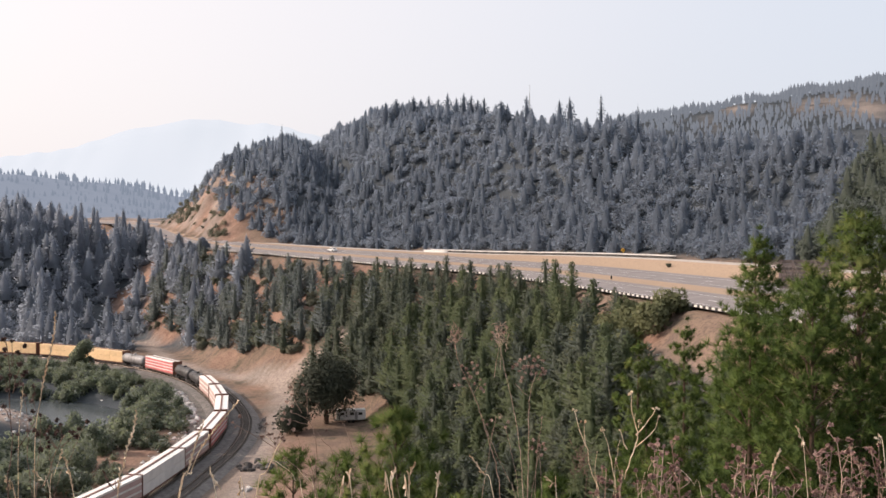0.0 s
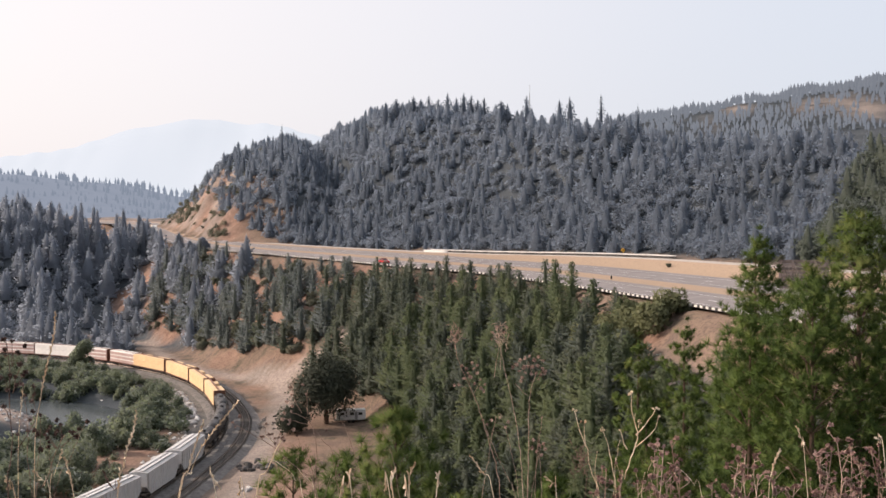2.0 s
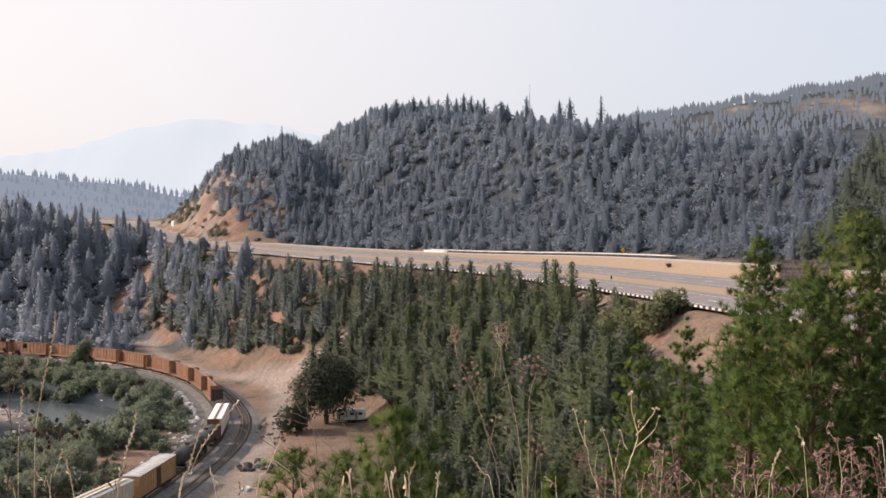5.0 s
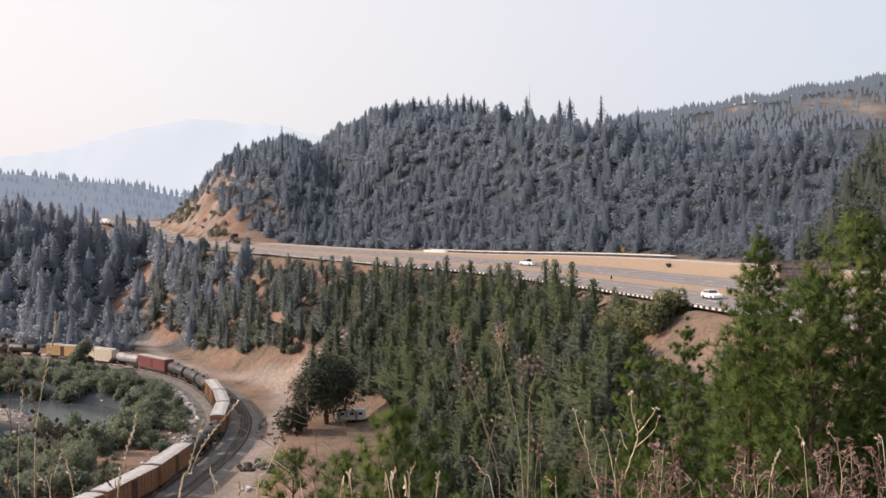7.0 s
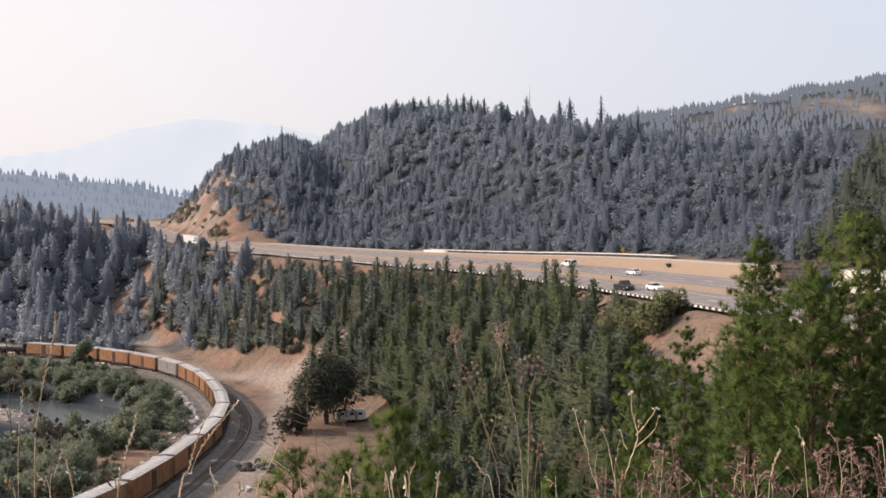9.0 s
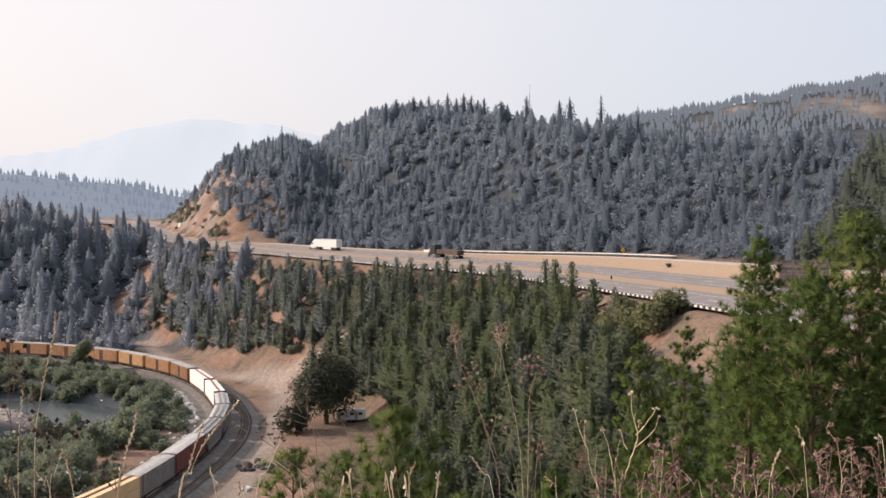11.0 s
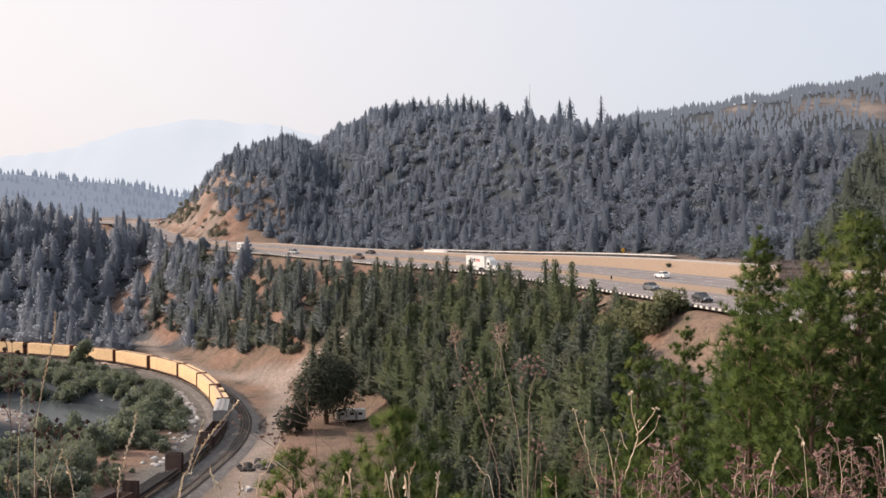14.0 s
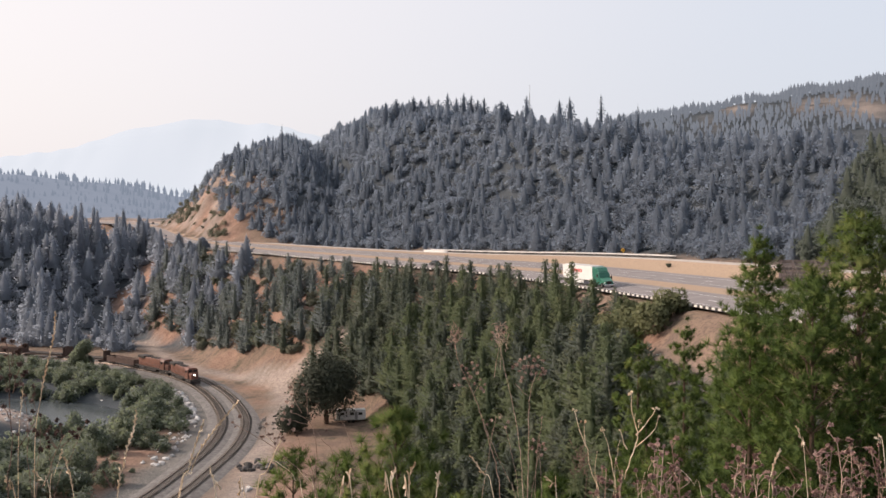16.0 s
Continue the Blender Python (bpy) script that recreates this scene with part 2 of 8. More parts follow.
def ground_material():
    m = bpy.data.materials.new("ground")
    m.use_nodes = True
    nt = m.node_tree
    n = nt.nodes
    b = n["Principled BSDF"]
    b.inputs["Roughness"].default_value = 0.95
    b.inputs["Specular IOR Level"].default_value = 0.1
    tc = n.new("ShaderNodeTexCoord")

    def tex(scale, detail=5):
        t = n.new("ShaderNodeTexNoise")
        t.inputs["Scale"].default_value, t.inputs["Detail"].default_value = scale, detail
        nt.links.new(tc.outputs["Object"], t.inputs["Vector"])
        return t.outputs["Fac"]

    def ramp(src, *stops):
        r = n.new("ShaderNodeValToRGB")
        els = r.color_ramp.elements
        while len(els) < len(stops):
            els.new(0.5)
        for e, (p, c) in zip(els, stops):
            e.position, e.color = p, (*c, 1)
        nt.links.new(src, r.inputs[0])
        return r.outputs[0]

    def blend(fac, c1, c2):
        x = n.new("ShaderNodeMix")
        x.data_type = "RGBA"
        nt.links.new(fac, x.inputs["Factor"])
        nt.links.new(c1, x.inputs["A"])
        nt.links.new(c2, x.inputs["B"])
        return x.outputs["Result"]

    def attr(name):
        a = n.new("ShaderNodeAttribute")
        a.attribute_name = name
        return a.outputs["Fac"]

    grass = ramp(tex(0.25), (0.32, (0.145, 0.105, 0.085)), (0.5, (0.20, 0.142, 0.108)), (0.68, (0.095, 0.082, 0.062)))
    soil = ramp(tex(0.5), (0.3, (0.20, 0.120, 0.090)), (0.7, (0.31, 0.198, 0.150)))
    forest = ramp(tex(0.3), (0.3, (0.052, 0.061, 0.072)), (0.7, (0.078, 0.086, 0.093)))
    gravel = ramp(tex(3.0), (0.3, (0.10, 0.095, 0.09)), (0.7, (0.21, 0.195, 0.18)))
    track = ramp(tex(0.9), (0.3, (0.235, 0.19, 0.165)), (0.7, (0.33, 0.27, 0.235)))
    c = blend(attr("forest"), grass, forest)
    c = blend(attr("soil"), c, soil)
    c = blend(attr("track"), c, track)
    c = blend(attr("gravel"), c, gravel)
    speck = ramp(tex(2.2, 8), (0.34, (0.66, 0.67, 0.67)), (0.52, (1.0, 1.0, 1.0)), (0.70, (1.12, 1.1, 1.08)))
    broad = ramp(tex(0.06, 4), (0.35, (0.78, 0.80, 0.80)), (0.65, (1.12, 1.10, 1.08)))
    for k in (speck, broad):
        mu = n.new("ShaderNodeMix")
        mu.data_type, mu.blend_type = "RGBA", "MULTIPLY"
        mu.inputs["Factor"].default_value = 1.0
        nt.links.new(c, mu.inputs["A"])
        nt.links.new(k, mu.inputs["B"])
        c = mu.outputs["Result"]
    nt.links.new(c, b.inputs["Base Color"])
    bp = n.new("ShaderNodeBump")
    bp.inputs["Strength"].default_value, bp.inputs["Distance"].default_value = 0.35, 0.2
    nt.links.new(tex(1.6, 8), bp.inputs["Height"])
    nt.links.new(bp.outputs[0], b.inputs["Normal"])
    return m


# centre, half-lengths and turn of each clearing
CLEAR = [(259, 1027, 16, 22, 0.0), (302, 1046, 26, 20, 0.2), (335, 1030, 12, 16, 0.0), (366, 1015, 15, 20, -0.3), (382, 985, 14, 22, -0.4), (392, 935, 16, 30, -0.2)]


def clearings(x, y):
    """Logged clearings high on the far ridge, from 0 to 1."""
    k = np.zeros(len(x))
    for cx, cy, rx, ry, a in CLEAR:
        u, v = (x - cx) * math.cos(a) + (y - cy) * math.sin(a), (y - cy) * math.cos(a) - (x - cx) * math.sin(a)
        k = np.maximum(k, smooth(1.3, 0.8, np.hypot(u / rx, v / ry) + 0.25 * wave(x, y, 40, 43)))
    return k


def cover(x, y):
    """What covers the ground at places: shares of woodland floor, bare soil, dirt track and gravel."""
    x, y, rail_d, riv_d, u, off, ze = ground_parts(x, y)
    n1 = wave(x, y, 14, 11) * 0.5 + wave(x, y, 5, 12) * 0.3
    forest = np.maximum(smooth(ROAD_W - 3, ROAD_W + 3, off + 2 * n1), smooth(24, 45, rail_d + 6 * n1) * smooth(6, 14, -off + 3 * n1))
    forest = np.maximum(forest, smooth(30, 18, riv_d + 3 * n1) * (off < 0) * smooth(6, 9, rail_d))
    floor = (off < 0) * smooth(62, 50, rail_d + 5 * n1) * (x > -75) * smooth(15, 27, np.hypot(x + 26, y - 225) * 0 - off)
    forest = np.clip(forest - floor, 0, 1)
    soil = smooth(430, 455, y) * smooth(-86, -98, x) * smooth(44, 36, off + 8 * n1) * (off > 21)
    soil = np.maximum(soil, smooth(430, 455, y) * smooth(-112, -124, x + 7 * n1) * smooth(88, 70, off + 8 * n1) * (off > 19))
    soil = np.maximum(soil, smooth(22, 12, np.abs(off + 11)) * smooth(0.35, 0.95, wave(x, y, 30, 13) + 0.35 + 0.35 * smooth(270, 300, y)) * (off < 0))
    soil = np.maximum(soil, floor * smooth(0.0, 0.7, wave(x, y, 25, 14)) * 0.7)
    td = np.min([near_line(t, x, y)[0] for t in TRACKS], axis=0)
    track = smooth(4.0, 1.8, td + 0.9 * n1)
    track = np.maximum(track, 0.85 * clearings(x, y) * (off > 60))
    track = np.maximum(track, 0.85 * smooth(430, 455, y) * smooth(-95, -118, x) * (off > 19) * smooth(-1.0, 0.3, wave(x, y, 18, 44)))
    bar = smooth(1.25, 0.8, np.hypot((x + 106) / 13, (y - 241) / 9) + 0.2 * n1)
    sand = smooth(1.25, 0.8, np.hypot((x + 58.0) / 5.0, (y - 198) / 2.6) + 0.2 * n1)
    track = np.maximum(track, np.maximum(bar, 0.0))
    soil = np.maximum(soil * (1 - bar), sand)
    gravel = smooth(9.5, 6.5, rail_d + n1 * 0.6)
    return forest, soil, track, gravel


def make_ground():
    xs, ys = axis(0, -230, 130, 2.5, 2600), axis(0, -10, 560, 2.5, 2600)
    X, Y = np.meshgrid(xs, ys)
    Z = height(X, Y)
    ob = obj("ground", np.stack([X.ravel(), Y.ravel(), Z], 1), grid_faces(len(xs), len(ys)), ground_material(), smooth_shade=True)
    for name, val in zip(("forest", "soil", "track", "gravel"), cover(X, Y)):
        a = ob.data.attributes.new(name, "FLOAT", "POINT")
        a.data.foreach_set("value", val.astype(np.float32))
    return tagged(ob, "dry grass, bare orange soil and dirt tracks", "ground", kind="structure")


make_ground()


def spread(o, i, step=3.0):
    """The highway's offsets draw together where the median narrows, towards the far bend."""
    k = 1 - 0.5 * smooth(1830, 2030, i * step)
    return np.where(np.asarray(o) < 13.5, o, 13.5 + (np.asarray(o) - 13.5) * k)


def lift(o, i, step=3.0):
    """The slip road climbs above the highway towards the near end."""
    return 2.1 * smooth(34, 41, np.asarray(o, float)) * smooth(1880, 1740, np.asarray(i) * step)


def ribbon(name, line, offs, material, dz=None, label="", category="", lo=0, hi=None, kind="structure", road=False):
    """A strip along a line between the offsets; dz gives the height over the line at each offset."""
    L = line[lo:hi]
    N = normals2(line)[lo:hi]
    dz = dz or [0] * len(offs)
    idx = np.arange(len(line))[lo:hi]
    rows = []
    for o, z in zip(offs, dz):
        oo = spread(o, idx) if road else np.full(len(L), float(o))
        rows.append(np.column_stack([L[:, 0] + N[:, 0] * oo, L[:, 1] + N[:, 1] * oo, L[:, 2] + z + (lift(o, idx) if road else 0)]))
    v = np.stack(rows, 1).reshape(-1, 3)
    f = grid_faces(len(offs), len(L))
    ob = obj(name, v, f[:, ::-1], material)
    return tagged(ob, label, category, kind=kind)


ASPHALT = mat("asphalt", [(0.19, 0.170, 0.166), (0.22, 0.198, 0.193), (0.25, 0.225, 0.218)], 0.35, 0.95, fine=25, bump=0.1, spec=0.1)
CONCRETE = mat("pale_concrete", [(0.33, 0.29, 0.255), (0.40, 0.355, 0.31), (0.46, 0.41, 0.36)], 0.3, 0.85, fine=20, bump=0.1)
STRAW = mat("dry_grass", [(0.26, 0.188, 0.135), (0.32, 0.234, 0.168), (0.38, 0.283, 0.20)], 2.2, 0.95, fine=6, bump=0.35, spec=0.1)
BANK = 0.05


def bank(o):
    return BANK * o


ribbon("road_near", HWY, [0.4, 3, 6.7, 10.4, 13.5], ASPHALT, [bank(o) for o in (0.4, 3, 6.7, 10.4, 13.5)], "grey asphalt carriageway of a highway", "road", road=True)
ribbon("median", HWY, [13.5, 16.5, 19.5], STRAW, [bank(13.5), bank(16.5) - 0.1, bank(19.5)], "strip of dry yellow grass between carriageways", "median", road=True)
ribbon("road_far", HWY, [19.5, 22, 26, 30, 33], ASPHALT, [bank(o) for o in (19.5, 22, 26, 30, 33)], "grey asphalt carriageway of a highway", "road", road=True)
ribbon("verge", HWY, [33, 37, 41], STRAW, [bank(33), bank(34), bank(36)], "dry yellow grass verge beside the highway", "verge", road=True)
ribbon("slip_road", HWY, [41, 45, 49], CONCRETE, [bank(36)] * 3, "pale slip road beside the highway", "road", road=True)
ribbon("river", RIVER, [-18, 0, 18], mat("river_water", [(0.035, 0.045, 0.05), (0.07, 0.08, 0.085)], 0.25, 0.25, bump=0.5, fine=6, spec=0.5), [-4.2] * 3, "grey-green river water", "water")


# ------------------------------------------------------------------ foliage
def foliage(name, stops, tone=0.5, rough=0.65, trans=0.25, spec=0.25, haze_sheen=0.0, leaf=0.35):
    """Leaf colour from tree to tree (the tone attribute) and from leaf to leaf."""
    m = bpy.data.materials.new(name)
    m.use_nodes = True
    nt = m.node_tree
    n = nt.nodes
    b = n["Principled BSDF"]
    b.inputs["Roughness"].default_value = rough
    b.inputs["Specular IOR Level"].default_value = spec
    # bluish sheen laid on the leaves in place of haze
    b.inputs["Sheen Weight"].default_value, b.inputs["Sheen Roughness"].default_value = haze_sheen, 0.6
    b.inputs["Sheen Tint"].default_value = (0.85, 0.92, 1.0, 1)
    a = n.new("ShaderNodeAttribute")
    a.attribute_name = "tone"
    g = n.new("ShaderNodeNewGeometry")
    o = n.new("ShaderNodeObjectInfo")
    m1 = n.new("ShaderNodeMath")
    m1.operation = "MULTIPLY_ADD"
    m1.inputs[1].default_value = tone
    nt.links.new(a.outputs["Fac"], m1.inputs[0])
    m2 = n.new("ShaderNodeMath")
    m2.operation = "MULTIPLY_ADD"
    m2.inputs[1].default_value, m2.inputs[2].default_value = leaf, 0.175 - leaf / 2
    nt.links.new(g.outputs["Random Per Island"], m2.inputs[0])
    nt.links.new(m2.outputs[0], m1.inputs[2])
    m3 = n.new("ShaderNodeMath")
    m3.operation = "MULTIPLY_ADD"
    m3.inputs[1].default_value = 0.3
    nt.links.new(o.outputs["Random"], m3.inputs[0])
    nt.links.new(m1.outputs[0], m3.inputs[2])
    r = n.new("ShaderNodeValToRGB")
    els = r.color_ramp.elements
    while len(els) < len(stops):
        els.new(0.5)
    for i, (e, c) in enumerate(zip(els, stops)):
        e.position, e.color = 0.1 + 0.8 * i / (len(stops) - 1), (*c, 1)
    nt.links.new(m3.outputs[0], r.inputs[0])
    nt.links.new(r.outputs[0], b.inputs["Base Color"])
    t = n.new("ShaderNodeBsdfTranslucent")
    nt.links.new(r.outputs[0], t.inputs["Color"])
    ms = n.new("ShaderNodeMixShader")
    ms.inputs[0].default_value = trans
    nt.links.new(b.outputs[0], ms.inputs[1])
    nt.links.new(t.outputs[0], ms.inputs[2])
    nt.links.new(ms.outputs[0], n["Material Output"].inputs["Surface"])
    return m


# haze painted into the hill and valley greens, paler and bluer than the leaves
HAZED_HILL_GREEN = foliage("hill_conifer_green", [(0.122, 0.147, 0.186), (0.152, 0.183, 0.23), (0.198, 0.234, 0.288), (0.24, 0.28, 0.34)], trans=0.72, spec=0.3, rough=0.9, haze_sheen=0.7, leaf=0.05)
HAZED_VALLEY_GREEN = foliage("valley_conifer_green", [(0.165, 0.186, 0.218), (0.208, 0.232, 0.272), (0.27, 0.297, 0.345), (0.32, 0.346, 0.396)], trans=0.72, spec=0.3, rough=0.9, haze_sheen=0.6, leaf=0.05)
# the slope's pine green, greyed to stand in for haze with distance
HAZED_SLOPE_GREEN = foliage("far_slope_pine_green", [(0.092, 0.11, 0.106), (0.11, 0.13, 0.118), (0.128, 0.147, 0.128), (0.145, 0.161, 0.136)], trans=0.58, spec=0.4, rough=0.85, haze_sheen=0.6, leaf=0.12)
SPUR_GREEN = foliage("spur_pine_green", [(0.064, 0.078, 0.058), (0.080, 0.096, 0.068), (0.096, 0.112, 0.076), (0.114, 0.126, 0.084)], trans=0.55, spec=0.3, rough=0.85, haze_sheen=0.3, leaf=0.12)
PINE_GREEN = foliage("young_pine_green", [(0.076, 0.099, 0.055), (0.106, 0.134, 0.068), (0.132, 0.16, 0.078), (0.162, 0.178, 0.093)], trans=0.55, spec=0.25, haze_sheen=0.1)
SLOPE_GREEN = foliage("slope_pine_green", [(0.068, 0.084, 0.056), (0.090, 0.108, 0.070), (0.112, 0.126, 0.078), (0.138, 0.146, 0.088)], trans=0.58, spec=0.3, haze_sheen=0.3, leaf=0.2)
NEAR_GREEN = foliage("pine_needle_green", [(0.036, 0.062, 0.014), (0.066, 0.104, 0.022), (0.104, 0.148, 0.034), (0.165, 0.185, 0.055)], trans=0.42)
WILLOW = foliage("river_willow_green", [(0.090, 0.113, 0.072), (0.116, 0.142, 0.086), (0.138, 0.164, 0.096), (0.158, 0.178, 0.106)], trans=0.64, spec=0.3, haze_sheen=0.5)
OAK_GREEN = foliage("dark_oak_green", [(0.026, 0.030, 0.022), (0.038, 0.044, 0.028), (0.055, 0.060, 0.038)])
SCRUB = foliage("scrub_green", [(0.07, 0.078, 0.058), (0.10, 0.108, 0.078), (0.13, 0.135, 0.096), (0.17, 0.16, 0.118)], trans=0.45)
MANZANITA = foliage("manzanita_green", [(0.085, 0.095, 0.050), (0.115, 0.125, 0.062), (0.145, 0.152, 0.076), (0.18, 0.18, 0.095)], trans=0.4)
BARK = mat("bark", [(0.06, 0.042, 0.03), (0.11, 0.075, 0.055), (0.16, 0.11, 0.08)], 4.0, 0.95, bump=0.6, spec=0.1)
rng = np.random.RandomState(5)


def blades(c, d, length, width, r):
    """Triangles from the places c along the ways d: leaf or needle shards. Returns vertices and faces."""
    n = len(c)
    side = np.cross(d, r.normal(size=(n, 3)))
    side /= np.linalg.norm(side, axis=1)[:, None] + 1e-9
    L, W = np.broadcast_to(length, n)[:, None], np.broadcast_to(width, n)[:, None]
    v = np.stack([c - side * W * 0.35, c + side * W * 0.35, c + d * L + side * W * 0.5, c + d * L - side * W * 0.5], 1).reshape(-1, 3)
    i = np.arange(n)[:, None] * 4
    return v, np.concatenate([i + [0, 1, 2], i + [0, 2, 3]], 1).reshape(-1, 3)


def fronds(seed, h, rad, boughs, base=0.03, power=0.85, droop=0.32, wide=0.34, ragged=0.3, tufts=0, size=0.4, core=0.0, net=(9, 8)):
    """A conifer some way off: pointed boughs at uneven heights round a stem, with small tufts at their ends."""
    r = np.random.RandomState(seed)
    V, F, C, D = [], [], [], []
    for k in range(boughs):
        f = (k + r.rand()) / boughs
        z = h * (1 - f * (1 - base))
        reach = rad * (0.11 + 0.89 * f ** power) * (1 if f < 0.85 else 1.0 - (f - 0.85) * 1.6)
        ang = k * 2.399 + r.uniform(-0.5, 0.5)
        L = reach * r.uniform(1 - ragged, 1 + ragged)
        w = np.array([math.cos(ang), math.sin(ang), 0])
        sd = np.array([-w[1], w[0], r.uniform(-0.5, 0.5)]) * wide * (L * 0.7 + 0.12 * rad) * r.uniform(0.7, 1.3)
        p0 = np.array([0, 0, z + h * 0.03])
        m = p0 + w * L * 0.6 + [0, 0, -droop * L * 0.35]
        tip = p0 + w * L + [0, 0, -droop * L * r.uniform(0.3, 1.3)]
        n = len(V) * 4
        V.append(np.stack([p0, m + sd, tip, m - sd]))
        F += [(n, n + 1, n + 2), (n, n + 2, n + 3)]
        for j in range(tufts):
            C.append(tip + (m - tip) * r.uniform(0, 1) + sd * r.uniform(-0.8, 0.8))
            D.append(w * 0.6 + r.normal(size=3) * 0.6 + [0, 0, 0.25])
    n = len(V) * 4
    V.append(np.array([[0.10 * rad, 0, h * 0.90], [-0.08 * rad, 0.08 * rad, h * 0.90], [0, 0, h * 1.05], [-0.08 * rad, -0.08 * rad, h * 0.90]]))
    F += [(n, n + 1, n + 2), (n + 1, n + 3, n + 2), (n + 3, n, n + 2)]
    V, F = np.vstack(V), np.array(F)
    if core:
        side, rings = net
        cv = []
        for j in range(rings):
            f = 0.03 + 0.95 * j / (rings - 1)
            rr = core * rad * (0.05 + 0.95 * f ** power) * (1 if f < 0.85 else 0.8)
            an = np.arange(side) * 6.283 / side + j * 0.35
            k = rr * (0.55 + 0.45 * (j % 2)) * r.uniform(0.72, 1.28, side) if j else rr * 0.3 * np.ones(side)
            cv.append(np.column_stack([np.cos(an) * k, np.sin(an) * k, h * (1 - f * (1 - base)) + r.uniform(-0.035, 0.035, side) * h]))
        cf = []
        for j in range(rings - 1):
            for i in range(side):
                q = (i + 1) % side
                a0, a1, b0, b1 = j * side + i, j * side + q, (j + 1) * side + i, (j + 1) * side + q
                cf += [(a0, b0, b1), (a0, b1, a1)]
        F = np.vstack([F, np.array(cf) + len(V)])
        V = np.vstack([V] + cv)
    if tufts:
        v2, f2 = needles3(np.array(C), unit(np.array(D)), size * r.uniform(0.6, 1.3, len(C)), size * 0.45, r)
        F = np.vstack([F, f2 + len(V)])
        V = np.vstack([V, v2])
    return V, F


def spray_tree(seed, h, rad, shards, size, base=0.03, power=0.7, rise=0.1, core=0.55, net=(7, 6)):
    """A conifer far off: leafy shards over an uneven, layered cone round a thin inner body."""
    r = np.random.RandomState(seed)
    f = r.uniform(0.0, 1.0, shards) ** 0.62
    a = r.uniform(0, 6.283, shards)
    lump = 1 + 0.22 * np.sin(a * 3 + f * 19 + seed) * np.sin(f * 31 + 2 * a) + 0.12 * np.sin(f * 44)
    reach = rad * (0.05 + 0.95 * f ** power) * lump * r.uniform(0.62, 1.08, shards) * np.where(f > 0.88, 1 - (f - 0.88) * 3, 1.0)
    w = np.column_stack([np.cos(a), np.sin(a), np.zeros(shards)])
    c = w * reach[:, None] + np.column_stack([np.zeros((shards, 2)), h * (1 - f * (1 - base))])
    d = unit(w * 0.7 + r.normal(size=(shards, 3)) * 0.55 + [0, 0, rise])
    grow = size * (0.45 + 0.7 * f) * r.uniform(0.7, 1.3, shards)
    v, t = needles3(c, d, grow, grow * 0.8, r)
    top = np.array([[0.06 * rad, 0, h * 0.92], [-0.05 * rad, 0.06 * rad, h * 0.92], [0, 0, h * 1.05], [-0.05 * rad, -0.06 * rad, h * 0.92]])
    cv, cf, (side, rings) = [], [], net
    for j in range(rings):
        q = 0.05 + 0.93 * j / (rings - 1)
        an = np.arange(side) * 6.283 / side + j * 0.4
        k = core * rad * (0.04 + 0.96 * q ** power) * r.uniform(0.7, 1.3, side)
        cv.append(np.column_stack([np.cos(an) * k, np.sin(an) * k, h * (1 - q * (1 - base)) + r.uniform(-0.03, 0.03, side) * h]))
    for j in range(rings - 1):
        for i in range(side):
            n = (i + 1) % side
            cf += [(j * side + i, (j + 1) * side + i, (j + 1) * side + n), (j * side + i, (j + 1) * side + n, j * side + n)]
    V = np.vstack([v, top] + cv)
    F = np.vstack([t, np.array([(0, 1, 2), (1, 3, 2), (3, 0, 2)]) + len(v), np.array(cf) + len(v) + 4])
    return V, F


def needles3(c, d, length, width, r):
    """Needles as single thin triangles."""
    n = len(c)
    side = unit(np.cross(d, r.normal(size=(n, 3))))
    L, W = np.broadcast_to(length, n)[:, None], np.broadcast_to(width, n)[:, None]
    v = np.stack([c - side * W * 0.5, c + side * W * 0.5, c + d * L], 1).reshape(-1, 3)
    return v, (np.arange(n)[:, None] * 3 + [0, 1, 2])


def unit(v):
    return v / (np.linalg.norm(v, axis=1)[:, None] + 1e-9)


